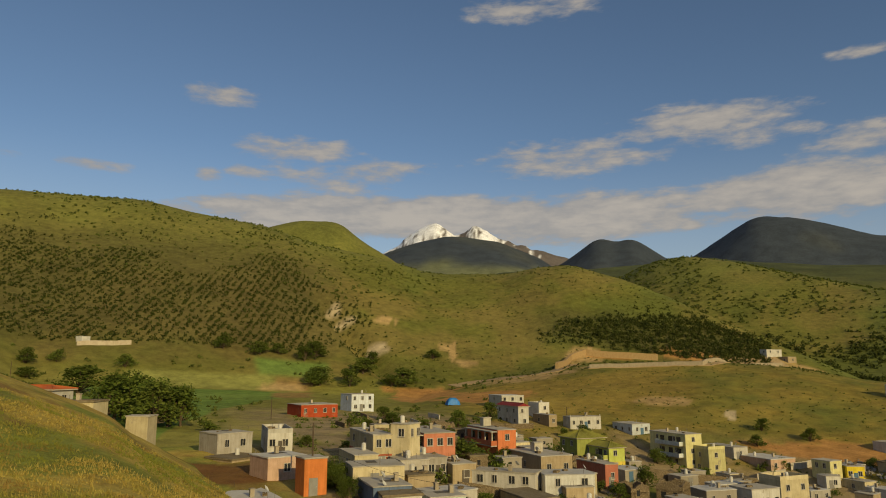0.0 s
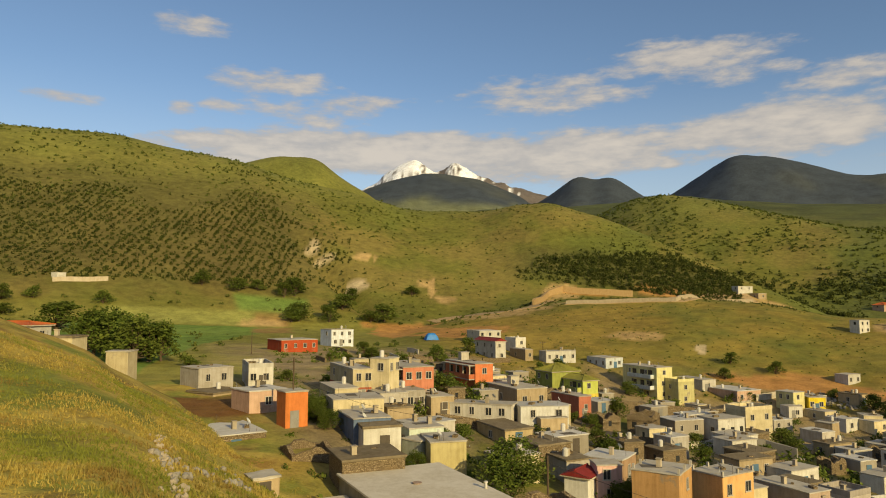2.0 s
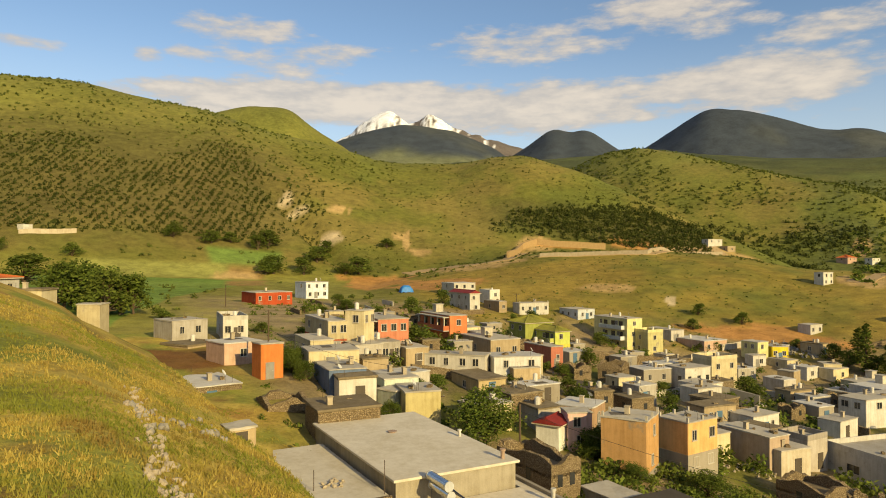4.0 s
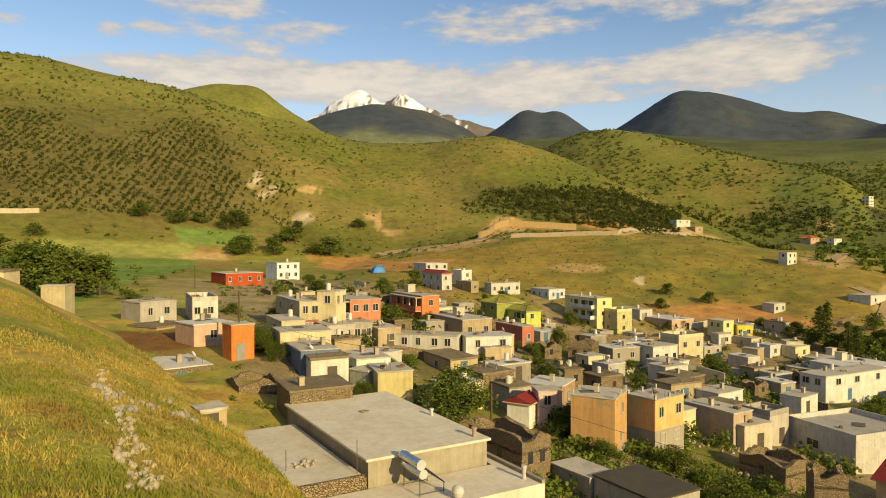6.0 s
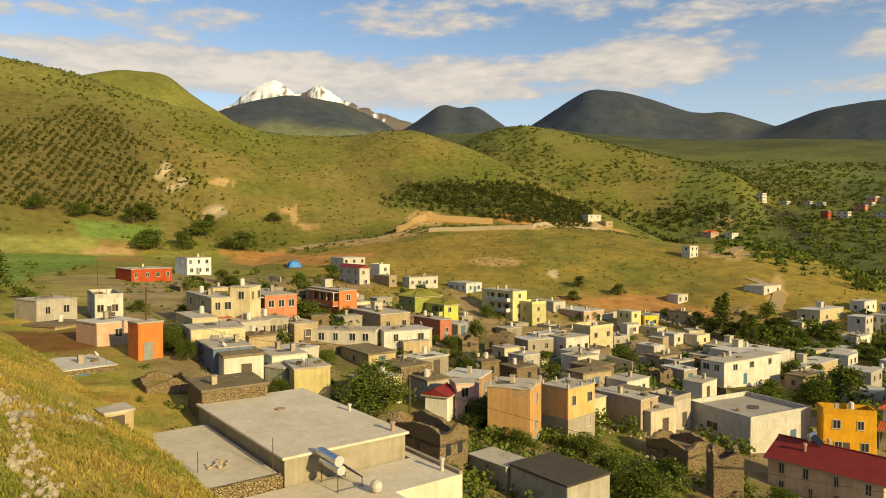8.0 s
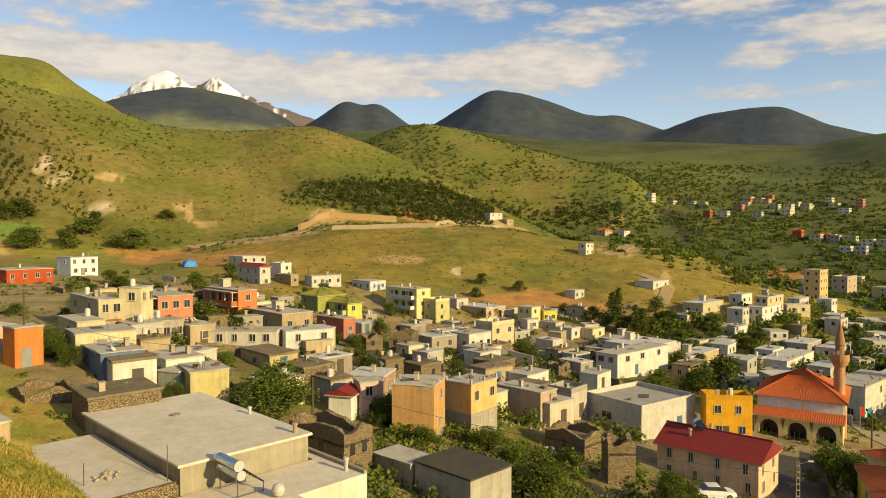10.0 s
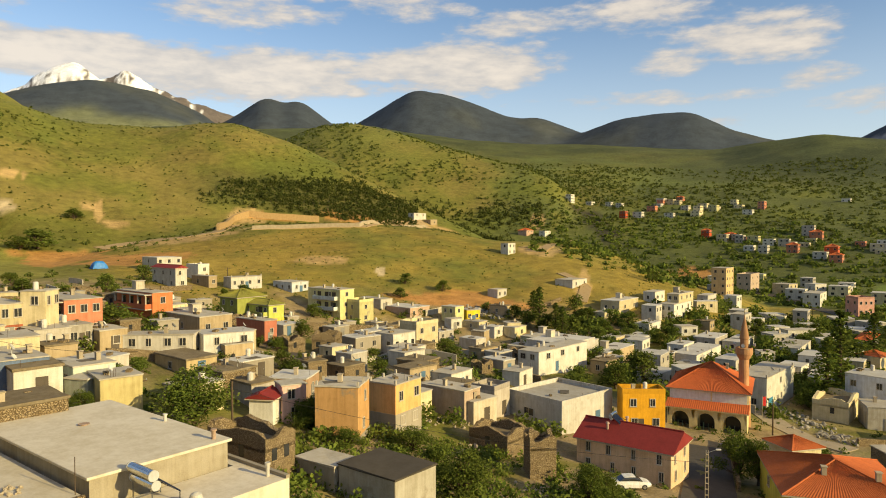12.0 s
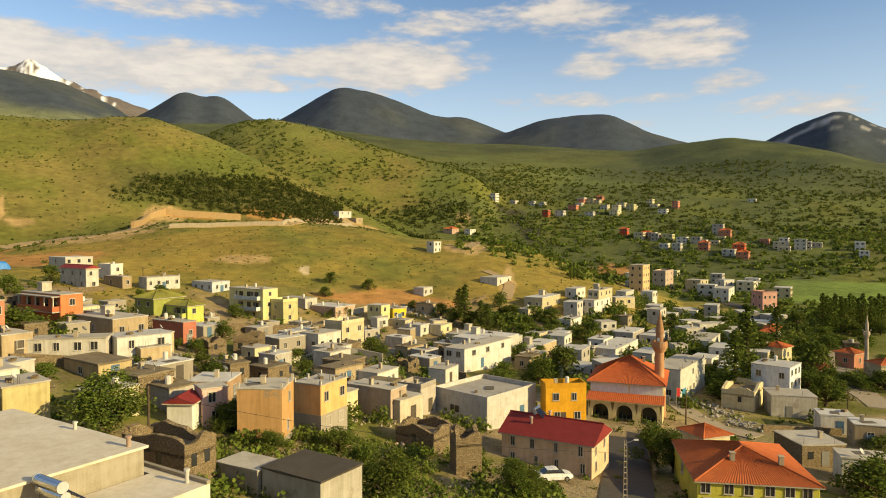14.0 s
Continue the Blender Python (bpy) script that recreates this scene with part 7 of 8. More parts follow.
tree(188.4, 128.8, 5.9, 4.3, 1.63, "broad", 117)
tree(158.6, 95.5, 4.7, 3.9, 1.67, "broad", 118)
tree(113.5, 126.3, 8.0, 3.9, 1.53, "broad", 119)
tree(141.7, 143.1, 8.3, 4.1, 1.54, "broad", 120)
tree(131.0, 84.2, 5.2, 5.2, 1.64, "broad", 121)
tree(153.9, 87.9, 4.6, 3.1, 1.69, "broad", 122)
tree(149.1, 86.1, 4.6, 3.8, 1.68, "broad", 123)
tree(160.6, 110.0, 5.7, 4.9, 1.63, "broad", 124)
tree(156.7, 138.2, 8.1, 2.3, 1.56, "broad", 125)
tree(164.6, 74.7, 3.6, 3.7, 1.77, "broad", 126)
tree(247.8, 106.3, 4.9, 4.6, 1.80, "broad", 127)
tree(138.6, 145.7, 8.6, 2.5, 1.54, "broad", 128)
tree(165.8, 81.9, 3.9, 3.2, 1.74, "broad", 129)
tree(201.8, 142.3, 6.5, 3.6, 1.62, "broad", 130)
tree(204.8, 140.5, 6.3, 4.4, 1.63, "broad", 131)
tree(149.5, 137.6, 7.9, 2.5, 1.56, "broad", 132)
tree(130.2, 163.3, 11.1, 2.8, 1.52, "broad", 133)
tree(165.9, 75.9, 3.6, 4.1, 1.77, "broad", 134)
tree(212.3, 105.0, 4.6, 4.6, 1.74, "broad", 135)
tree(180.7, 101.7, 4.7, 4.4, 1.69, "broad", 136)
tree(245.0, 144.3, 6.3, 2.5, 1.68, "broad", 137)
tree(146.4, 155.4, 10.5, 2.5, 1.54, "broad", 138)
tree(134.4, 159.8, 10.6, 3.3, 1.52, "broad", 139)
tree(217.0, 104.1, 4.4, 3.6, 1.76, "broad", 140)
tree(149.2, 79.7, 4.3, 3.8, 1.71, "broad", 141)
tree(192.8, 112.2, 5.3, 4.6, 1.68, "broad", 142)
tree(153.5, 110.7, 5.8, 3.9, 1.61, "broad", 143)
tree(141.7, 168.2, 12.9, 2.9, 1.53, "broad", 144)
tree(145.4, 108.0, 5.7, 2.7, 1.60, "broad", 145)
tree(161.5, 110.2, 5.7, 4.1, 1.63, "broad", 146)
tree(178.2, 101.2, 4.7, 4.1, 1.69, "broad", 147)
tree(161.3, 118.0, 6.1, 3.1, 1.61, "broad", 148)
tree(147.1, 100.8, 5.6, 3.1, 1.63, "broad", 149)
tree(180.5, 77.1, 3.7, 5.3, 1.80, "broad", 150)
tree(150.9, 136.5, 7.8, 3.0, 1.56, "broad", 151)
tree(142.6, 170.0, 13.4, 2.3, 1.53, "broad", 152)
tree(235.6, 116.2, 5.4, 4.2, 1.75, "broad", 153)
tree(168.6, 160.2, 11.6, 2.4, 1.55, "broad", 154)
tree(173.9, 104.4, 5.1, 4.0, 1.67, "broad", 155)
tree(186.0, 141.9, 7.4, 3.5, 1.60, "broad", 156)
tree(238.2, 109.9, 5.0, 4.4, 1.77, "broad", 157)
tree(159.5, 151.3, 10.3, 2.8, 1.55, "broad", 158)
tree(99.6, 112.6, 8.2, 3.3, 1.52, "broad", 159)
tree(161.7, 166.6, 13.0, 2.0, 1.54, "broad", 160)
tree(142.8, 140.9, 8.2, 3.7, 1.54, "broad", 161)
tree(170.7, 73.6, 3.7, 3.5, 1.80, "broad", 162)
tree(135.8, 87.4, 5.1, 3.0, 1.64, "broad", 163)
tree(203.8, 101.3, 4.6, 4.6, 1.74, "broad", 164)
tree(220.5, 158.9, 6.7, 4.1, 1.62, "broad", 165)
tree(191.9, 98.6, 4.7, 3.7, 1.73, "broad", 166)
tree(216.9, 97.3, 4.3, 4.9, 1.78, "broad", 167)
tree(170.7, 135.1, 7.6, 3.2, 1.59, "broad", 168)
tree(133.6, 156.8, 10.0, 2.7, 1.52, "broad", 169)
tree(120.6, 141.1, 7.9, 3.4, 1.52, "broad", 170)
tree(133.5, 163.2, 11.3, 3.8, 1.52, "broad", 171)
tree(136.0, 146.8, 8.6, 4.4, 1.53, "broad", 172)
tree(132.8, 146.7, 8.2, 4.1, 1.53, "broad", 173)
tree(136.2, 167.6, 12.5, 3.6, 1.52, "broad", 174)
tree(202.2, 120.6, 5.5, 3.7, 1.67, "broad", 175)
tree(263.9, 118.2, 5.5, 3.7, 1.79, "broad", 176)
tree(140.1, 143.0, 8.3, 4.0, 1.54, "broad", 177)
tree(215.6, 124.7, 5.7, 3.3, 1.69, "broad", 178)
tree(169.3, 133.0, 7.4, 4.0, 1.59, "broad", 179)
tree(204.3, 109.0, 5.2, 3.7, 1.71, "broad", 180)
tree(129.0, 150.2, 8.9, 4.3, 1.52, "broad", 181)
tree(165.8, 120.0, 6.2, 4.0, 1.61, "broad", 182)
tree(139.1, 93.8, 5.3, 3.3, 1.63, "broad", 183)
tree(138.4, 100.3, 5.6, 3.0, 1.61, "broad", 184)
tree(188.2, 100.9, 4.8, 3.9, 1.71, "broad", 185)
tree(245.8, 118.7, 5.3, 3.8, 1.76, "broad", 186)
tree(150.2, 142.7, 8.6, 4.1, 1.55, "broad", 187)
tree(88.5, 109.6, 8.6, 4.6, 1.51, "broad", 188)
tree(209.0, 125.4, 5.7, 4.1, 1.67, "broad", 189)
tree(143.6, 145.6, 8.8, 2.4, 1.54, "broad", 190)
tree(140.1, 162.6, 11.4, 2.4, 1.53, "broad", 191)
tree(221.9, 112.2, 4.9, 4.6, 1.74, "broad", 192)
tree(136.1, 170.1, 13.1, 2.0, 1.52, "broad", 193)
tree(174.5, 79.5, 3.6, 2.8, 1.77, "broad", 194)
tree(238.4, 108.9, 4.9, 3.2, 1.78, "broad", 195)
tree(195.6, 129.7, 5.8, 4.8, 1.64, "broad", 196)
tree(186.1, 125.0, 5.6, 4.3, 1.64, "broad", 197)
tree(201.0, 85.7, 3.7, 3.0, 1.80, "broad", 198)
tree(171.7, 89.6, 4.5, 4.0, 1.72, "broad", 199)
tree(199.7, 123.0, 5.5, 3.3, 1.66, "broad", 200)
tree(229.0, 163.6, 6.7, 3.7, 1.62, "broad", 201)
tree(146.7, 150.1, 9.7, 4.1, 1.54, "broad", 202)
tree(192.7, 127.3, 5.7, 4.2, 1.64, "broad", 203)
tree(168.9, 71.6, 3.6, 5.0, 1.80, "broad", 204)
tree(212.6, 141.0, 6.3, 4.0, 1.64, "broad", 205)
tree(170.7, 121.1, 6.1, 4.3, 1.62, "broad", 206)
tree(136.7, 157.3, 10.5, 4.1, 1.53, "broad", 207)
tree(162.6, 146.2, 9.6, 2.4, 1.56, "broad", 208)
tree(130.7, 157.1, 10.0, 2.7, 1.52, "broad", 209)
tree(112.4, 118.6, 7.4, 4.7, 1.53, "broad", 210)
tree(208.4, 96.8, 4.5, 2.8, 1.77, "broad", 211)
tree(148.2, 82.9, 4.4, 4.0, 1.69, "broad", 212)
tree(247.7, 119.2, 5.5, 3.0, 1.76, "broad", 213)
tree(143.4, 87.6, 5.0, 5.2, 1.66, "broad", 214)
tree(132.4, 162.6, 11.1, 2.9, 1.52, "broad", 215)
tree(138.2, 94.9, 5.4, 4.1, 1.62, "broad", 216)
tree(202.4, 144.0, 6.5, 3.9, 1.62, "broad", 217)
tree(131.2, 87.1, 5.3, 3.2, 1.63, "broad", 218)
tree(137.0, 149.4, 9.0, 3.0, 1.53, "broad", 219)
tree(197.2, 150.5, 7.7, 3.9, 1.60, "broad", 220)
tree(257.6, 132.6, 5.9, 4.5, 1.73, "broad", 221)
tree(135.1, 153.2, 9.6, 3.2, 1.53, "broad", 222)
tree(184.9, 145.5, 8.2, 3.9, 1.59, "broad", 223)
tree(227.9, 115.2, 5.1, 3.0, 1.74, "broad", 224)
tree(213.3, 151.8, 6.7, 4.5, 1.62, "broad", 225)
tree(163.8, 81.5, 3.9, 3.9, 1.74, "broad", 226)
tree(199.2, 106.4, 4.7, 3.8, 1.71, "broad", 227)
tree(148.6, 165.5, 12.7, 3.1, 1.53, "broad", 228)
tree(107.9, 108.9, 7.4, 3.9, 1.54, "broad", 229)
tree(133.6, 89.3, 5.3, 3.5, 1.63, "broad", 230)
tree(130.1, 161.6, 10.8, 3.0, 1.52, "broad", 231)
tree(142.0, 150.2, 9.7, 3.7, 1.54, "broad", 232)
tree(167.4, 138.5, 8.2, 2.9, 1.58, "broad", 233)
tree(139.0, 97.4, 5.5, 3.1, 1.62, "broad", 234)
tree(166.6, 83.6, 4.0, 4.4, 1.73, "broad", 235)
tree(159.2, 110.3, 5.8, 2.8, 1.62, "broad", 236)
tree(126.3, 85.0, 5.1, 4.6, 1.63, "broad", 237)
tree(169.9, 127.7, 6.7, 4.5, 1.60, "broad", 238)
tree(129.6, 161.9, 10.8, 4.0, 1.52, "broad", 239)
tree(143.8, 88.5, 5.1, 4.1, 1.66, "broad", 240)
tree(118.0, 141.5, 8.1, 3.8, 1.52, "broad", 241)
tree(126.0, 143.2, 7.8, 4.5, 1.53, "broad", 242)
tree(143.6, 168.1, 13.0, 2.1, 1.53, "broad", 243)
tree(143.7, 85.8, 4.8, 3.1, 1.67, "broad", 244)
tree(227.6, 114.3, 5.0, 3.9, 1.74, "broad", 245)
tree(232.3, 127.4, 5.7, 3.6, 1.71, "broad", 246)
tree(209.8, 102.9, 4.7, 4.6, 1.75, "broad", 247)
tree(132.6, 152.9, 9.4, 2.5, 1.53, "broad", 248)
tree(166.7, 134.0, 7.5, 2.9, 1.59, "broad", 249)
tree(191.3, 127.8, 5.7, 4.2, 1.64, "broad", 250)
tree(186.2, 108.2, 5.1, 3.8, 1.68, "broad", 251)
tree(113.9, 117.6, 7.3, 3.3, 1.53, "broad", 252)
tree(166.9, 149.2, 9.9, 3.0, 1.56, "broad", 253)
tree(163.1, 116.3, 6.1, 3.5, 1.62, "broad", 254)
tree(235.4, 140.5, 6.2, 4.5, 1.68, "broad", 255)
tree(170.3, 128.8, 6.8, 3.5, 1.60, "broad", 256)
tree(210.5, 160.7, 7.8, 3.0, 1.60, "broad", 257)
tree(185.7, 136.9, 6.6, 2.7, 1.61, "broad", 258)
tree(242.5, 116.1, 5.2, 4.3, 1.76, "broad", 259)
tree(237.1, 142.6, 6.4, 3.5, 1.67, "broad", 260)
tree(173.5, 131.5, 7.0, 2.4, 1.60, "broad", 261)
tree(-1.2, 87.8, 22.1, 2.6, 1.47, "broad", 262)
tree(43.1, 208.3, 20.3, 3.2, 1.46, "broad", 263)
tree(18.5, 106.2, 19.2, 3.1, 1.46, "broad", 264)
tree(28.5, 111.4, 17.4, 3.3, 1.47, "broad", 265)
tree(-13.7, 90.9, 25.0, 3.0, 1.51, "broad", 266)
tree(-13.5, 99.7, 25.3, 2.6, 1.51, "broad", 267)
tree(42.1, 210.6, 20.7, 3.7, 1.46, "broad", 268)
tree(-17.7, 168.8, 26.1, 2.5, 1.50, "broad", 269)
tree(-3.6, 105.0, 23.4, 3.3, 1.48, "broad", 270)
tree(-0.6, 78.5, 21.6, 2.5, 1.47, "broad", 271)
tree(81.0, 169.5, 11.2, 5.4, 1.53, "broad", 272)
tree(61.9, 123.1, 12.7, 3.3, 1.54, "broad", 273)
tree(109.4, 209.0, 19.2, 4.4, 1.56, "broad", 274)
tree(-16.3, 125.7, 25.1, 2.0, 1.51, "broad", 275)
tree(57.8, 190.3, 15.4, 4.4, 1.48, "broad", 276)
tree(-0.5, 117.8, 23.4, 3.4, 1.47, "broad", 277)
tree(42.7, 149.9, 16.1, 4.4, 1.47, "broad", 278)
tree(114.4, 187.9, 14.6, 3.3, 1.60, "broad", 279)
tree(1.9, 157.1, 24.6, 2.7, 1.47, "broad", 280)
tree(50.7, 126.4, 13.9, 3.1, 1.50, "broad", 281)
tree(-5.4, 118.8, 24.2, 3.2, 1.48, "broad", 282)
tree(25.4, 129.4, 18.7, 3.0, 1.46, "broad", 283)
tree(31.3, 126.7, 17.6, 3.2, 1.47, "broad", 284)
tree(32.9, 114.2, 16.8, 3.2, 1.47, "broad", 285)
tree(35.8, 205.5, 20.5, 3.1, 1.46, "broad", 286)
tree(-23.4, 176.3, 26.1, 2.1, 1.51, "broad", 287)
tree(72.2, 136.3, 11.8, 4.5, 1.56, "broad", 288)
tree(92.2, 206.6, 18.0, 3.7, 1.53, "broad", 289)
tree(28.3, 103.8, 17.0, 3.5, 1.47, "broad", 290)
tree(-13.1, 182.0, 25.9, 2.0, 1.49, "broad", 291)
tree(46.4, 112.5, 14.3, 3.1, 1.51, "broad", 292)
tree(100.1, 219.6, 21.3, 4.4, 1.53, "broad", 293)
tree(62.7, 170.2, 13.2, 4.3, 1.50, "broad", 294)
tree(-0.3, 81.8, 21.6, 2.4, 1.47, "broad", 295)
tree(2.7, 91.8, 21.5, 2.9, 1.46, "broad", 296)
tree(28.7, 129.6, 18.1, 2.7, 1.46, "broad", 297)


# ---- hillside plants ----
def spread_points(n, az0, az1, r0, r1, seed, keep=None, rows=0.0):
    g = np.random.default_rng(seed)
    a = np.radians(g.uniform(az0, az1, n))
    r = np.sqrt(g.uniform(r0 * r0, r1 * r1, n))
    x, y = np.sin(a) * r, np.cos(a) * r
    if rows:
        x, y = np.round(x / rows) * rows + g.normal(0, 0.7, n), np.round(y / (rows * 0.7)) * rows * 0.7 + g.normal(0, 1.2, n)
    if keep is not None:
        k = keep(x, y, g)
        x, y = x[k], y[k]
    return np.stack([x, y, height(x, y) - 0.15], -1)


def clumped(scale, level, seed):
    return lambda x, y, g: grid_noise(x / scale, y / scale, seed, 4) + g.normal(0, 0.25, len(x)) > level


def sizes(pts, lo, hi, seed):
    return np.random.default_rng(seed).uniform(lo, hi, len(pts)) ** 1.0


dark_leaf = leaves("scrub_leaves", (0.06, 0.076, 0.019), (0.13, 0.155, 0.04))
pine_leaf = leaves("pine_leaves", (0.040, 0.054, 0.015), (0.092, 0.110, 0.030))


def young_rows(x, y, g):
    """Planted rows, thinning out uphill and towards the gully, in bands along the slope."""
    az, r = np.degrees(np.arctan2(x, y)), np.hypot(x, y)
    n = grid_noise(x / 60, y / 60, 41, 4) + 0.7 * grid_noise(az / 5, r / 16, 40, 3) + g.normal(0, 0.35, len(x))
    return n > -0.55 + 1.1 * smooth(r, 465, 570) + 1.4 * smooth(az, -12.5, -9.5)


p = spread_points(14000, -46, -6, 384, 580, 41, young_rows, 4.2)
scatter_mesh("plantation_trees", p, sizes(p, 0.5, 1.25, 1), 10, 0.5, pine_leaf, "rows of young dark conifers on the slope", "young trees", 1, 1.2)
p = spread_points(3000, -50, 0, 480, 700, 42, clumped(60, -0.1, 42))
scatter_mesh("shrubs", p, sizes(p, 0.5, 1.7, 2), 12, 0.5, dark_leaf, "scattered dark shrubs on the grassy slope", "shrubs", 2)


def pine_band(x, y, g):
    """A dense band of pines just above the terrace road, ragged along its upper edge."""
    az, r = np.degrees(np.arctan2(x, y)), np.hypot(x, y)
    top = np.interp(az, [8, 10, 16, 21, 25], [440, 455, 476, 490, 478])
    return (r < top + 9 * grid_noise(x / 25, y / 25, 43, 3) + g.exponential(5, len(x))) & (grid_noise(x / 30, y / 30, 44, 3) + g.normal(0, 0.4, len(x)) > 0.6 - 1.4 * smooth(az, 7.5, 15))


p = spread_points(3600, 8, 25.5, 428, 505, 43, pine_band)
scatter_mesh("wood", p, sizes(p, 0.8, 1.6, 3), 16, 0.42, pine_leaf, "dark pine wood above the terrace road", "wood", 3, 1.35)
p = spread_points(900, 25, 36, 560, 690, 52, clumped(40, -0.1, 52))
scatter_mesh("wood", p, sizes(p, 1.2, 2.6, 12), 16, 0.42, pine_leaf, "dark pines beyond the end of the terrace road", "wood", 12, 1.3)
p = spread_points(4200, -6, 30, 340, 640, 44, clumped(50, -0.2, 44))
scatter_mesh("shrubs", p, sizes(p, 0.3, 1.0, 4), 10, 0.5, dark_leaf, "low shrubs scattered over the middle hill", "shrubs", 4)
p = spread_points(3200, 2, 50, 205, 360, 45, clumped(35, -0.1, 45))
scatter_mesh("shrubs", p, sizes(p, 0.2, 0.6, 5), 9, 0.5, dark_leaf, "small tufts and shrubs on the village spur", "shrubs", 5)
p = spread_points(5200, 12, 42, 640, 1080, 46, clumped(70, -0.25, 46))
scatter_mesh("wood", p, sizes(p, 0.8, 2.4, 6), 12, 0.5, dark_leaf, "open woodland on the hill behind", "wood", 6)


def off_fields(x, y, g):
    az, r = np.degrees(np.arctan2(x, y)), np.hypot(x, y)
    field = ((az > 48) & (az < 58.5) & (r > 292) & (r < 330)) | ((az > 60) & (az < 68) & (r > 338) & (r < 456))
    return ~field & clumped(45, -0.2, 47)(x, y, g)


p = spread_points(5200, 35, 78, 285, 680, 47, off_fields)
scatter_mesh("orchards", p, sizes(p, 0.9, 3.0, 7), 20, 0.4, leaves(), "orchards and thickets on the valley floor", "orchards", 7)
p = spread_points(7000, 33, 80, 620, 1180, 48, clumped(110, -0.3, 48))
scatter_mesh("wood", p, sizes(p, 1.0, 2.9, 8), 11, 0.5, dark_leaf, "dark woodland and hedges across the far slope", "wood", 8)
p = spread_points(700, -40, 5, 170, 372, 49, clumped(40, 0.25, 49))
scatter_mesh("bushes", p, sizes(p, 0.6, 1.7, 9), 24, 0.35, dark_leaf, "bushes along the field edges", "bushes", 9)
p = spread_points(2600, -12, 70, 58, 220, 50, clumped(16, 0.0, 50))
scatter_mesh("weeds", p, sizes(p, 0.25, 0.95, 10), 26, 0.28, leaves(), "weeds and bushes between the houses", "weeds", 10)


def between_houses(x, y, g):
    free = np.array([clear_of_houses(u, v, 1.4) for u, v in zip(x, y)])
    return free & (grid_noise(x / 22, y / 22, 53, 3) + g.normal(0, 0.3, len(x)) > -0.45) & (height(x, y) < 13.5)


p = spread_points(420, 38, 63, 138, 288, 53, between_houses)
scatter_mesh("orchard_trees", p, sizes(p, 1.5, 3.4, 13), 130, 0.17, leaves(), "leafy orchard trees crowded between the houses", "trees", 13, 0.95)
p = spread_points(520, -8, 40, 84, 205, 54, lambda x, y, g: np.array([clear_of_houses(u, v, 0.9) for u, v in zip(x, y)]) & (grid_noise(x / 18, y / 18, 55, 3) + g.normal(0, 0.3, len(x)) > 0.05))
scatter_mesh("yard_trees", p, sizes(p, 0.8, 2.1, 14), 100, 0.17, leaves(), "small leafy trees and vines in the yards", "trees", 14, 0.9)
p = spread_points(900, 13, 44, 50, 84, 51, clumped(9, -0.35, 51))
scatter_mesh("bushes", p, sizes(p, 0.5, 1.6, 11), 60, 0.16, leaves(), "dense bushes below the orange house", "bushes", 11)


def grass():
    """Tufts of long blades on the hillside near the camera."""
    g = np.random.default_rng(61)
    n = 40000
    a, r = np.radians(g.uniform(-46, 4, n)), g.uniform(11, 75, n) ** 1.0
    x, y = np.sin(a) * r, np.cos(a) * r
    off = 0.9 * x + 0.44 * y
    k = (off < 17 + g.normal(0, 2, n)) & (grid_noise(x / 4, y / 4, 62, 3) + g.normal(0, 0.3, n) > -0.35)
    x, y = x[k], y[k]
    m, b = len(x), 5
    base = np.stack([x, y, height(x, y) - 0.03], -1)[:, None, :] + g.normal(0, 0.10, (m, b, 3)) * (1, 1, 0)
    tall = g.uniform(0.07, 0.26, (m, 1, 1)) * g.uniform(0.6, 1.2, (m, b, 1))
    lean = g.normal(0, 0.35, (m, b, 3)) * (1, 1, 0)
    tip = base + (lean + (0, 0, 1)) * tall
    side = g.normal(0, 1, (m, b, 3)) * (1, 1, 0)
    side = side / np.linalg.norm(side, axis=-1, keepdims=True) * 0.035
    verts = np.stack([base - side, base + side, tip], 2).reshape(-1, 3)
    f = len(verts) // 3
    me = bpy.data.meshes.new("grass")
    me.vertices.add(len(verts))
    me.vertices.foreach_set("co", verts.ravel())
    me.loops.add(f * 3)
    me.loops.foreach_set("vertex_index", np.arange(f * 3, dtype=np.int32))
    me.polygons.add(f)
    me.polygons.foreach_set("loop_start", np.arange(f, dtype=np.int32) * 3)
    me.update(calc_edges=True)
    me.materials.append(dry_grass())
    tagged(new("grass", me), "dry yellow and green grass on the near slope", "grass", kind="stuff")


grass()


# ---- roads, walls, rubble ----
def ribbon(name, pts, width, mat, label, lift=0.12, rise=0.0):
    """A road draped over the land, or with rise a wall along it."""
    line = []
    for (ax, ay), (bx, by) in zip(pts, pts[1:]):
        n = max(2, int(math.hypot(bx - ax, by - ay) / 1.5))
        line += [Vector((ax + (bx - ax) * k / n, ay + (by - ay) * k / n)) for k in range(n)]
    line.append(Vector(pts[-1]))
    bm, prev = bmesh.new(), None
    for i, p in enumerate(line):
        d = (line[min(i + 1, len(line) - 1)] - line[max(i - 1, 0)]).normalized()
        s = Vector((-d.y, d.x)) * width / 2
        ring = []
        for q, up in ((p - s, -0.6), (p - s, lift + rise), (p + s, lift + rise), (p + s, -0.6)):
            z = land(p.x, p.y) if rise else land(q.x, q.y)
            ring.append(bm.verts.new((q.x, q.y, z + up + (RNG.uniform(-0.05, 0.05) if rise else 0))))
        if prev:
            for k in range(3):
                bm.faces.new((prev[k], prev[k + 1], ring[k + 1], ring[k]))
        else:
            bm.faces.new(ring)
        prev = ring
    bm.faces.new(prev[::-1])
    ob = part(name, bm, mat)
    return tagged(ob, label, "wall" if rise else "road", kind="" if rise else "structure")


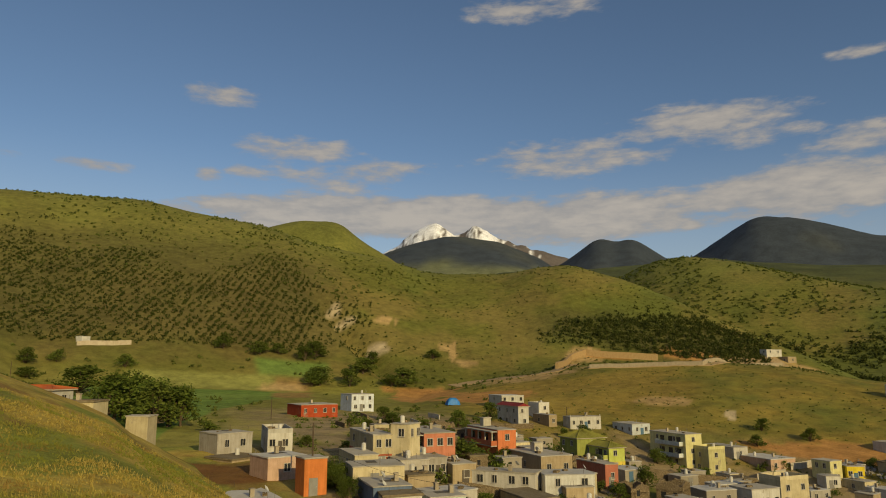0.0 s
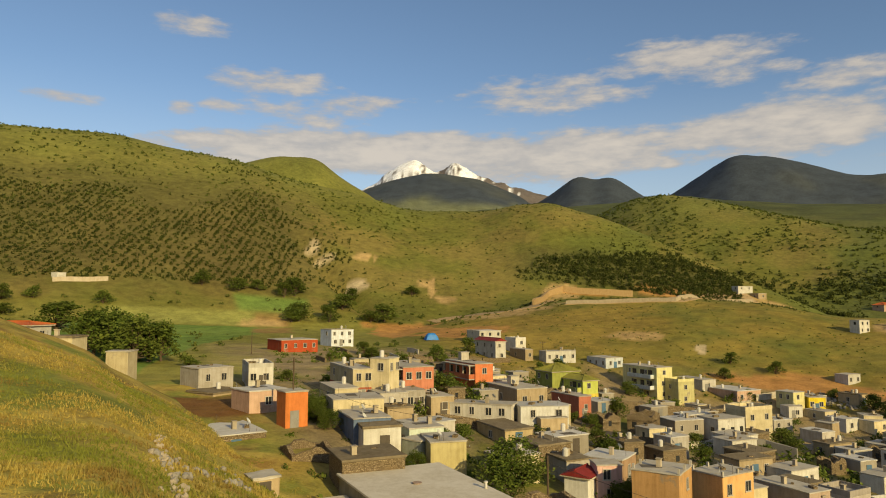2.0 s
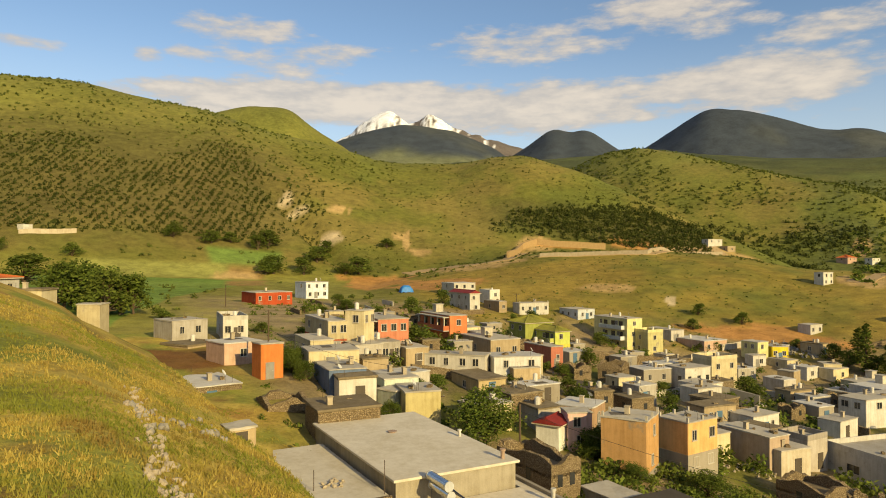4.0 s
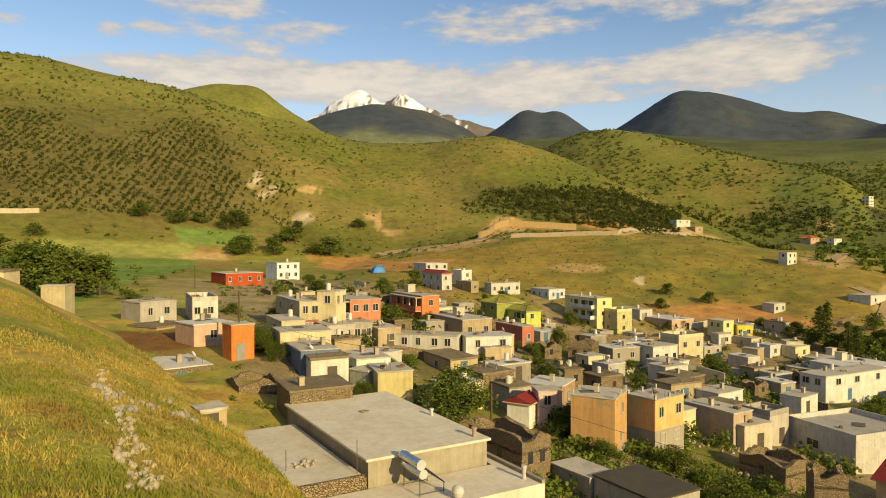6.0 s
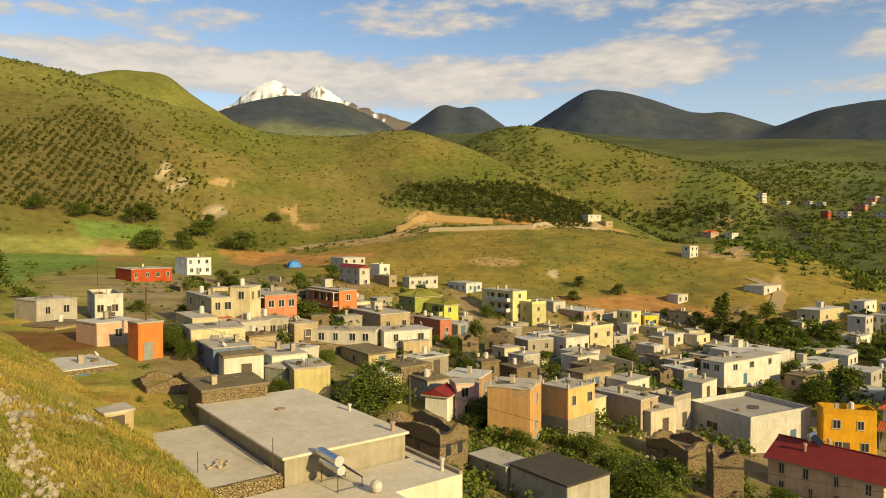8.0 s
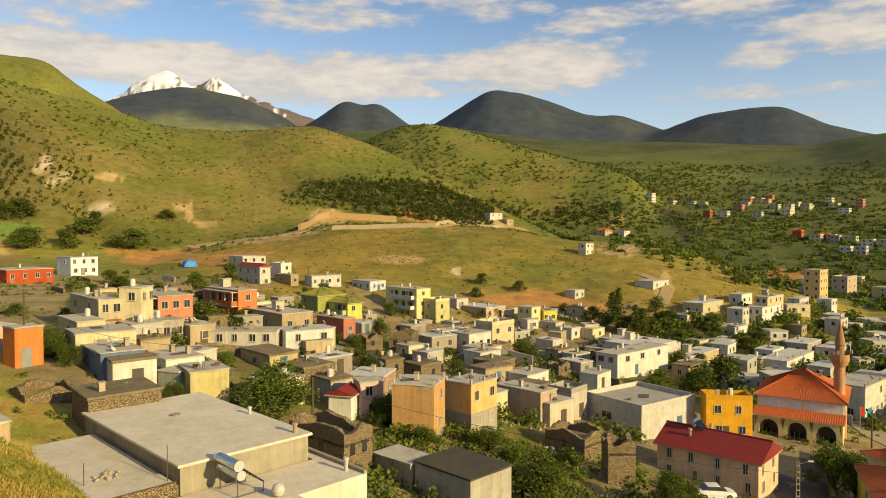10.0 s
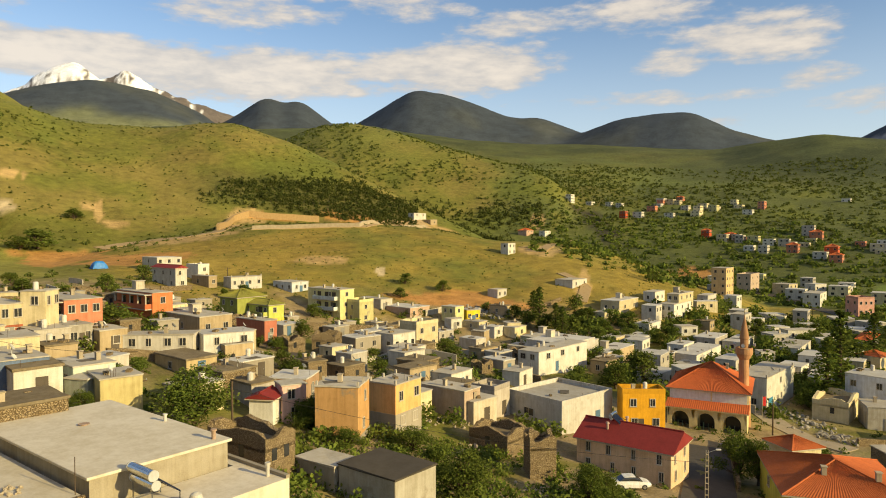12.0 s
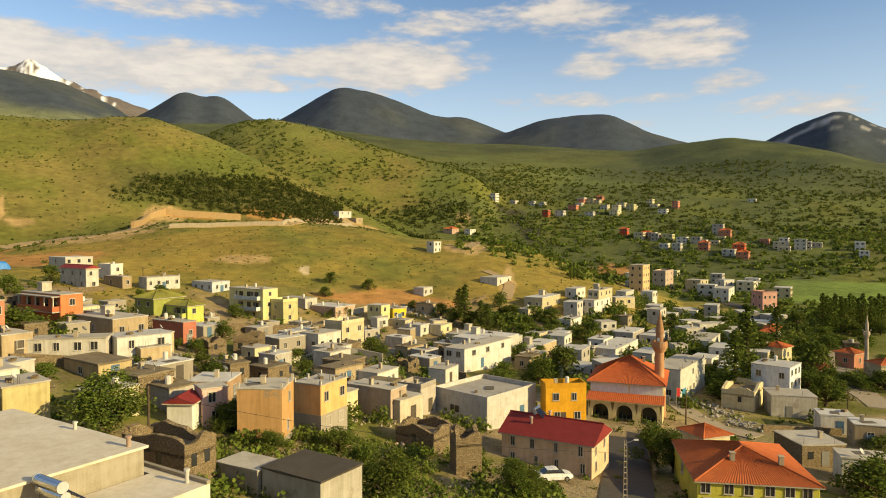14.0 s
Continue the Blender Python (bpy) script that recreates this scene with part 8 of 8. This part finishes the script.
asphalt = plain("asphalt", (0.085, 0.075, 0.065), 0.9)
dirt = plain("dirt_road", (0.42, 0.30, 0.16), 0.95)
ribbon("road", STREET, 6.0, asphalt, "worn grey village street")
ribbon("road", STREET_B, 4.5, plain("gravel_road", (0.34, 0.28, 0.20), 0.95), "dusty lane beside the mosque")
ribbon("road", STREET_C, 6.0, plain("gravel_road", (0.34, 0.28, 0.20), 0.95), "pale village lane in the valley")
ribbon("road", STREET_D, 5.0, asphalt, "grey lane between the houses")
ribbon("road", STREET_E, 4.0, asphalt, "grey lane along a retaining wall")
ribbon("road", VALLEY_ROAD, 7.0, asphalt, "road across the valley")
ribbon("road", LEDGE, 13.0, dirt, "bare earth terrace road", 0.3)
ribbon("road", TRACK, 8.0, dirt, "dirt track along the hill's foot", 0.25)
ribbon("road", TRACK_B, 5.0, dirt, "dirt track on the spur", 0.25)
ribbon("road", TRACK_C, 4.0, dirt, "steep dirt track on the spur", 0.25)
ribbon("retaining_wall", [(x * 0.985, y * 0.985) for x, y in LEDGE], 0.8, plaster((0.52, 0.43, 0.30)), "pale concrete retaining wall under the terrace road", 0.0, 2.0)
ribbon("stone_wall", [(41.8, 152.6), (50.2, 160.4), (59.9, 163.3), (66.2, 164.3)], 0.6, stone_wall(), "long rubble stone garden wall", 0.0, 2.6)
ribbon("garden_wall", [(43.1, 119.0), (50.7, 126.0), (57.9, 131.8)], 0.3, plaster((0.6, 0.55, 0.45)), "low whitewashed garden wall", 0.0, 1.3)
ribbon("retaining_wall", [(56.5, 128.6), (57.8, 121.4), (62.5, 114.6)], 0.4, concrete((0.5, 0.47, 0.42)), "pale concrete wall beside the lane", 0.0, 1.0)
ribbon("retaining_wall", [(58.0, 126.7), (63.1, 125.2), (66.7, 121.2)], 0.5, concrete((0.24, 0.22, 0.19)), "dark concrete yard wall", 0.0, 3.0)
ribbon("garden_wall", [(86.6, 71.4), (79.0, 64.1), (69.4, 55.4)], 0.35, stone_wall(), "stone wall along the street", 0.0, 1.2)
ribbon("stone_wall", [(121.6, 179.0), (132.9, 182.3), (142.7, 185.8)], 0.5, stone_wall(), "stone wall at the hill foot", 0.0, 1.2)
ribbon("garden_wall", [(-177.3, 333.3), (-168.1, 339.5), (-156.6, 346.1)], 0.5, plaster((0.6, 0.5, 0.36)), "long pale wall at the plantation foot", 0.0, 2.2)
ribbon("garden_wall", [(109.2, 65.0), (116.2, 62.0), (121.4, 58.0)], 0.4, stone_wall(), "low stone yard wall", 0.0, 1.2)
ribbon("earth_bank", [(59.9, 361.9), (74.2, 397.4), (84.8, 407.6), (101.6, 404.2), (125.2, 400.4)], 1.5, plain("cut_earth", (0.40, 0.27, 0.13), 0.95), "bare earth cut slope beside the terrace road", 0.0, 3.5)

ROCKS = []
for k in range(6):
    bm = bmesh.new()
    bmesh.ops.create_icosphere(bm, subdivisions=1, radius=1.0)
    for v in bm.verts:
        v.co *= RNG.uniform(0.65, 1.15)
        v.co.z *= 0.7
    me = bpy.data.meshes.new("stone")
    bm.to_mesh(me)
    bm.free()
    ROCKS.append(me)
grey_rock, white_rock = rubble(), plain("white_rubble", (0.31, 0.285, 0.245), 0.9)
for me in ROCKS:
    me.materials.append(grey_rock)
PALE = []
for me in ROCKS:
    c = me.copy()
    c.materials.clear()
    c.materials.append(white_rock)
    PALE.append(c)


def stones(name, spots, n, size, label, meshes, spread, category="stones"):
    """A heap or row of loose stones, each a piece of its own."""
    x0, y0 = spots[0]
    root = empty(name, pose(x0, y0, land(x0, y0)), label, category)
    for k in range(n):
        f = RNG.uniform(0, len(spots) - 1.001)
        i = int(f)
        x = spots[i][0] + (spots[i + 1][0] - spots[i][0]) * (f - i) + RNG.gauss(0, spread)
        y = spots[i][1] + (spots[i + 1][1] - spots[i][1]) * (f - i) + RNG.gauss(0, spread)
        s = size * RNG.uniform(0.4, 1.3)
        m = pose(x - x0, y - y0, land(x, y) - land(x0, y0) + s * 0.25, RNG.uniform(0, 60), RNG.uniform(0, 60), RNG.uniform(0, 360)) @ Matrix.Diagonal((s, s * RNG.uniform(0.7, 1.2), s, 1))
        piece("stone", RNG.choice(meshes), grey_rock, root, at=m)
    return root


stones("stone_row", [(-15.7, 42.5), (-11.4, 31.3), (-9.2, 27.3), (-7.6, 23.2), (-6.3, 20.4)], 110, 0.17, "tumbled row of field stones across the slope", ROCKS, 0.28)
stones("debris", [(-12.0, 33.2), (-10.9, 31.2), (-9.8, 29.3)], 16, 0.24, "pale rubble heap on the grass", PALE, 0.4)
stones("debris", [(-10.3, 31.9), (-10.2, 34.7), (-9.5, 36.1), (-8.9, 36.6), (-11.2, 40.2)], 30, 0.2, "scattered pale rubble on the grassy slope", PALE, 0.6)
stones("rubble_heap", [(119.5, 86.4), (115.7, 79.2), (111.5, 71.7), (110.8, 67.5)], 170, 0.42, "heaps of pale demolition rubble beside the lane", PALE, 1.6)
stones("rubble_heap", [(40.4, 84.1), (44.8, 84.3), (47.1, 82.0)], 60, 0.28, "rubble and planks below the brown house", ROCKS, 1.2)
stones("rubble_heap", [(112.3, 188.2), (113.6, 183.1), (113.1, 178.1)], 90, 0.5, "grey rubble slope below the hill", PALE, 2.2)
stones("rubble_heap", [(40.4, 58.4), (42.6, 56.4), (43.9, 55.1)], 50, 0.3, "loose stones by the ruined wall", ROCKS, 1.0)


for k in range(46):
    at = spot(QUARTER, -8, 58, 82, 210, 0.6)
    if at:
        turn, run = radians(QUARTER.choice((20, 24, 28, 110, 114, 118))), QUARTER.uniform(5, 12)
        end = (at[0] + math.cos(turn) * run, at[1] + math.sin(turn) * run)
        if clear_of_houses(*end, 0.5) and clear_of_houses((at[0] + end[0]) / 2, (at[1] + end[1]) / 2, 0.5):
            rough = QUARTER.random() < 0.65
            ribbon("stone_wall" if rough else "garden_wall", [at, end], 0.45 if rough else 0.25, stone_wall() if rough else plaster((0.56, 0.50, 0.40)),
                   "rubble stone yard wall between houses" if rough else "low plastered yard wall between houses", 0.0, QUARTER.uniform(1.0, 1.9))
for k in range(14):
    at = spot(QUARTER, -6, 52, 82, 170, 1.0)
    if at:
        stones("rubble_heap", [at, (at[0] + 2.5, at[1] + 1.2)], 24, 0.35, "heap of loose rubble in a yard", ROCKS if k % 2 else PALE, 0.9)


# ---- small things ----
def pole(x, y, z, h, cross, label):
    root = empty("utility_pole", pose(x, y, z), label, "pole", "poles")
    bm = bmesh.new()
    tube(bm, (0, 0, -1), (0, 0, h), 0.14, 0.09, 8)
    part("shaft", bm, bark(), root)
    if cross:
        bm = bmesh.new()
        box(bm, -0.9, 0.9, -0.06, 0.06, h - 0.5, h - 0.36)
        arm = part("crossarm", bm, bark(), root)
        for k in (-0.8, 0.0, 0.8):
            bm = bmesh.new()
            lathe(bm, [(0.05, 0), (0.07, 0.06), (0.04, 0.16)], 6, (k, 0, h - 0.36))
            part("insulator", bm, plain("insulator", (0.3, 0.3, 0.28), 0.4), arm)
    return root


def lattice_pole(x, y, z, h):
    """A tapering concrete ladder pole with a lamp at its head."""
    root = empty("lattice_pole", pose(x, y, z, 0, 0, -30), "pale concrete ladder-like power pole beside the street", "pole", "poles")
    c = concrete((0.30, 0.27, 0.23))
    for s in (-1, 1):
        bm = bmesh.new()
        tube(bm, (s * 0.22, 0, -1), (s * 0.12, 0, h), 0.06, 0.045, 4)
        part("upright", bm, c, root)
    for k in range(int(h / 0.6)):
        f = k * 0.6 / h
        w = 0.22 - 0.1 * f
        bm = bmesh.new()
        box(bm, -w, w, -0.05, 0.05, k * 0.6 + 0.2, k * 0.6 + 0.3)
        part("rung", bm, c, root)
    bm = bmesh.new()
    tube(bm, (0, 0, h - 0.3), (1.0, 0, h + 0.05), 0.03, n=5)
    arm = part("lamp_arm", bm, plain("steel", (0.5, 0.5, 0.5), 0.35, 0.9), root)
    bm = bmesh.new()
    box(bm, 0.9, 1.4, -0.1, 0.1, h, h + 0.12)
    part("lamp_head", bm, plain("speaker_grey", (0.5, 0.5, 0.5), 0.5), arm)


def car(x, y, z, yaw):
    """A small saloon car, nose along local x."""
    root = empty("car", pose(x, y, z, 0, 0, yaw), "white saloon car parked beside a tan house", "car")
    paint = plain("car_paint", (0.75, 0.75, 0.74), 0.25)

    def loft(sections, name, mat, parent):
        bm = bmesh.new()
        rings = []
        for px, half, z0, z1 in sections:
            rings.append([bm.verts.new(p) for p in ((px, -half, z0), (px, -half * 1.02, (z0 + z1) / 2), (px, -half * 0.9, z1), (px, half * 0.9, z1), (px, half * 1.02, (z0 + z1) / 2), (px, half, z0))])
        for a, b in zip(rings, rings[1:]):
            for k in range(6):
                bm.faces.new((a[k], a[(k + 1) % 6], b[(k + 1) % 6], b[k]))
        bm.faces.new(rings[0][::-1])
        bm.faces.new(rings[-1])
        return part(name, bm, mat, parent)
    body = loft([(-2.15, 0.7, 0.4, 0.85), (-2.05, 0.8, 0.28, 0.98), (-1.3, 0.84, 0.25, 1.0), (0.8, 0.85, 0.25, 0.95), (1.7, 0.82, 0.28, 0.85), (2.15, 0.7, 0.38, 0.68)], "body", paint, root)
    loft([(-1.5, 0.72, 0.98, 1.0), (-0.85, 0.66, 0.98, 1.40), (-0.1, 0.64, 0.98, 1.46), (0.35, 0.66, 0.98, 1.40), (1.15, 0.74, 0.94, 0.97)], "cabin", glass_dark(), root)
    loft([(-0.95, 0.60, 1.385, 1.43), (-0.1, 0.62, 1.40, 1.49), (0.4, 0.60, 1.385, 1.43)], "roof", paint, root)
    for s in (-1, 1):
        for px in (-1.3, 1.35):
            bm = bmesh.new()
            tube(bm, (px, s * 0.70, 0.31), (px, s * 0.87, 0.31), 0.31, n=14)
            wheel = part("wheel", bm, plain("tyre", (0.02, 0.02, 0.02), 0.9), root)
            bm = bmesh.new()
            tube(bm, (px, s * 0.86, 0.31), (px, s * 0.885, 0.31), 0.19, n=10)
            part("rim", bm, plain("steel", (0.5, 0.5, 0.5), 0.35, 0.9), wheel)
        bm = bmesh.new()
        box(bm, 2.0, 2.12, s * 0.55 - 0.14, s * 0.55 + 0.14, 0.55, 0.68)
        part("headlight", bm, plain("lamp_glass", (0.7, 0.7, 0.68), 0.15), body)
        bm = bmesh.new()
        box(bm, -2.13, -2.05, s * 0.55 - 0.14, s * 0.55 + 0.14, 0.65, 0.8)
        part("tail_light", bm, plain("lamp_red", (0.4, 0.02, 0.02), 0.2), body)


pole(5.0, 82.4, 20.7, 3.1, 1, "dark wooden utility pole with a crossarm")
pole(12.3, 67.2, 18.9, 6.7, 0, "tall dark wooden utility pole")
pole(99.3, 73.0, 6.6, 6.0, 0, "grey concrete utility pole")
pole(-16.3, 88.8, 25.0, 8.5, 0, "slim steel pole beside the orange house")
pole(-45.3, 185.3, 27.3, 5.9, 0, "slim utility pole in the field")
pole(137.8, 64.8, 4.3, 4.9, 1, "utility pole beside the lane")
pole(-153.6, 246.3, 33.3, 9.9, 0, "slim pole on the ridge")
pole(41.2, 231.2, 24.3, 3.9, 1, "utility pole below the hillside")
pole(280.8, 169.3, 7.3, 5.0, 0, "street pole in the valley")
pole(244.7, 163.5, 6.6, 4.5, 0, "street pole in the valley")
lattice_pole(56.2, 48.8, 10.3, 7.3)
car(54.6, 58.1, 10.86, -25)
x, y, z = 3.8, 255.8, 27.6
tarp = empty("tarpaulin", pose(x, y, z, 0, 0, 20), "bright blue tarpaulin draped over a heap", "tarpaulin")
bm = bmesh.new()
bmesh.ops.create_grid(bm, x_segments=10, y_segments=8, size=1.0)
for v in bm.verts:
    u, t = v.co.x, v.co.y
    v.co = Vector((u * 2.6, t * 1.8, max(0.0, 2.5 * (1 - u ** 4) * (1 - t ** 4) ** 0.6) + RNG.uniform(-0.12, 0.12)))
part("sheet", bm, plain("tarp_blue", (0.02, 0.19, 0.55), 0.45), tarp)
flag = empty("flag", pose(104.3, 78.7, 6.2), "red flag on a thin pole", "flag")
bm = bmesh.new()
tube(bm, (0, 0, 0), (0, 0, 5.2), 0.04, n=6)
part("flagpole", bm, plain("steel", (0.5, 0.5, 0.5), 0.35, 0.9), flag)
bm = bmesh.new()
for k in range(6):
    x0, x1 = k * 0.16, (k + 1) * 0.16
    y0, y1 = 0.08 * math.sin(k * 1.2), 0.08 * math.sin((k + 1) * 1.2)
    bm.faces.new([bm.verts.new(p) for p in ((x0, y0, 3.4), (x1, y1, 3.3), (x1, y1, 4.9), (x0, y0, 5.0))])
part("cloth", bm, plain("flag_red", (0.45, 0.02, 0.02), 0.7), flag)


# ---- balconies, porches and roof fittings ----
def labelled(text):
    return next(o for o in scene.objects if o.parent is None and str(o.get("label", "")).startswith(text))


def side_balcony(root, y0, y1, z, depth, rail, posts=0, head=2.6):
    """A balcony on the face along local y: floor, rail, posts and near-black panes for the shade of the rooms behind.
    """
    bm = bmesh.new()
    box(bm, -depth, -0.01, y0, y1, z - 0.2, z)
    b = part("balcony", bm, plaster((0.58, 0.55, 0.48)), root)
    bm = bmesh.new()
    box(bm, -depth - 0.02, -depth + 0.1, y0, y1, z + 0.002, z + 0.95)
    part("railing", bm, plaster(rail), b)
    for e in (y0, y1 - 0.1):
        bm = bmesh.new()
        box(bm, -depth + 0.1, -0.01, e, e + 0.1, z + 0.002, z + 0.95)
        part("side_rail", bm, plaster(rail), b)
    for k in range(posts):
        yy = y0 + 0.02 + (y1 - y0 - 0.24) * k / max(1, posts - 1)
        bm = bmesh.new()
        box(bm, -depth + 0.11, -depth + 0.3, yy, yy + 0.2, z + 0.95, z + head)
        part("post", bm, plaster((0.56, 0.5, 0.38)), b)
    n = max(1, int((y1 - y0) / 3))
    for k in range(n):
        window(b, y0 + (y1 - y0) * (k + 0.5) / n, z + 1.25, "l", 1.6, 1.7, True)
    if posts:
        bm = bmesh.new()
        box(bm, -depth - 0.2, -0.01, y0 - 0.1, y1 + 0.1, z + head, z + head + 0.18)
        part("porch_roof", bm, concrete(), b)


big = labelled("three-storey yellow house")
side_balcony(big, 1.0, 10.5, 5.9, 1.3, (0.62, 0.66, 0.62))
side_balcony(big, 1.0, 10.5, 2.9, 1.6, (0.62, 0.66, 0.66))
side_balcony(labelled("two-storey salmon house"), 0.3, 13.0, 3.0, 1.3, (0.12, 0.16, 0.28), 6)
side_balcony(labelled("two-storey orange red house"), 0.3, 12.5, 3.0, 1.3, (0.55, 0.17, 0.08), 5)
side_balcony(labelled("yellow green house"), 0.5, 6.0, 2.8, 1.2, (0.42, 0.44, 0.12))

red_house = labelled("two-storey tan house")
for u, v in ((5.9, 7.5), (2.0, 8.6)):
    bm = bmesh.new()
    lathe(bm, [(0.16, 0), (0.16, 0.9), (0.26, 0.95), (0.2, 1.15)], 8, (u, v, 4.9))
    part("chimney_pot", bm, plaster((0.55, 0.4, 0.34)), red_house)
yellow_house = labelled("bright yellow house")
for u, v in ((4.5, 3.6), (9.5, 3.0)):
    chimney(yellow_house, u, v, 4.6, plaster((0.55, 0.42, 0.24)))
bm = bmesh.new()
box(bm, 1.0, 3.6, -0.05, 0.02, 0.0, 2.4)
part("shutter", bm, plain("shutter_blue", (0.05, 0.22, 0.34), 0.5), labelled("unfinished grey white house"))

solar_heater(60.0, 66.3, 15.2, 27, 0.8, "solar water heater on a dark red roof")
heap = empty("debris", pose(0.0, 47.8, 23.45, 0, 0, 24), "small heap of broken blocks on a flat roof", "stones")
for k in range(16):
    s = RNG.uniform(0.08, 0.22)
    piece("stone", RNG.choice(ROCKS), grey_rock, heap, at=pose(-2.9 + RNG.gauss(0, 0.55), 4.6 + RNG.gauss(0, 0.5), s * 0.45, 20, 30, k * 40) @ Matrix.Diagonal((s, s, s, 1)))


def wire(a, b, sag):
    """A slack power line between two points."""
    bm, last = bmesh.new(), None
    for k in range(17):
        f = k / 16
        p = Vector(a).lerp(Vector(b), f) - Vector((0, 0, sag * 4 * f * (1 - f)))
        ring = [bm.verts.new(p + Vector((0, 0.02 * math.cos(q * math.tau / 4), 0.02 * math.sin(q * math.tau / 4)))) for q in range(4)]
        for q in range(4 if last else 0):
            bm.faces.new((last[q], last[(q + 1) % 4], ring[(q + 1) % 4], ring[q]))
        last = ring
    tagged(part("power_line", bm, plain("wire_black", (0.03, 0.03, 0.03), 0.6)), "thin black slack power line between poles", "wire", "power lines")


wires = sorted((o for o in scene.objects if o.parent is None and o.name.startswith(("utility_pole", "lattice_pole"))), key=lambda o: o.matrix_basis.translation.length)
near = [o.matrix_basis.translation for o in wires if o.matrix_basis.translation.length < 110]
for a, b in zip(near, near[1:]):
    if (a - b).length < 60:
        wire((a.x, a.y, a.z + 6.0), (b.x, b.y, b.z + 6.0), 1.2)
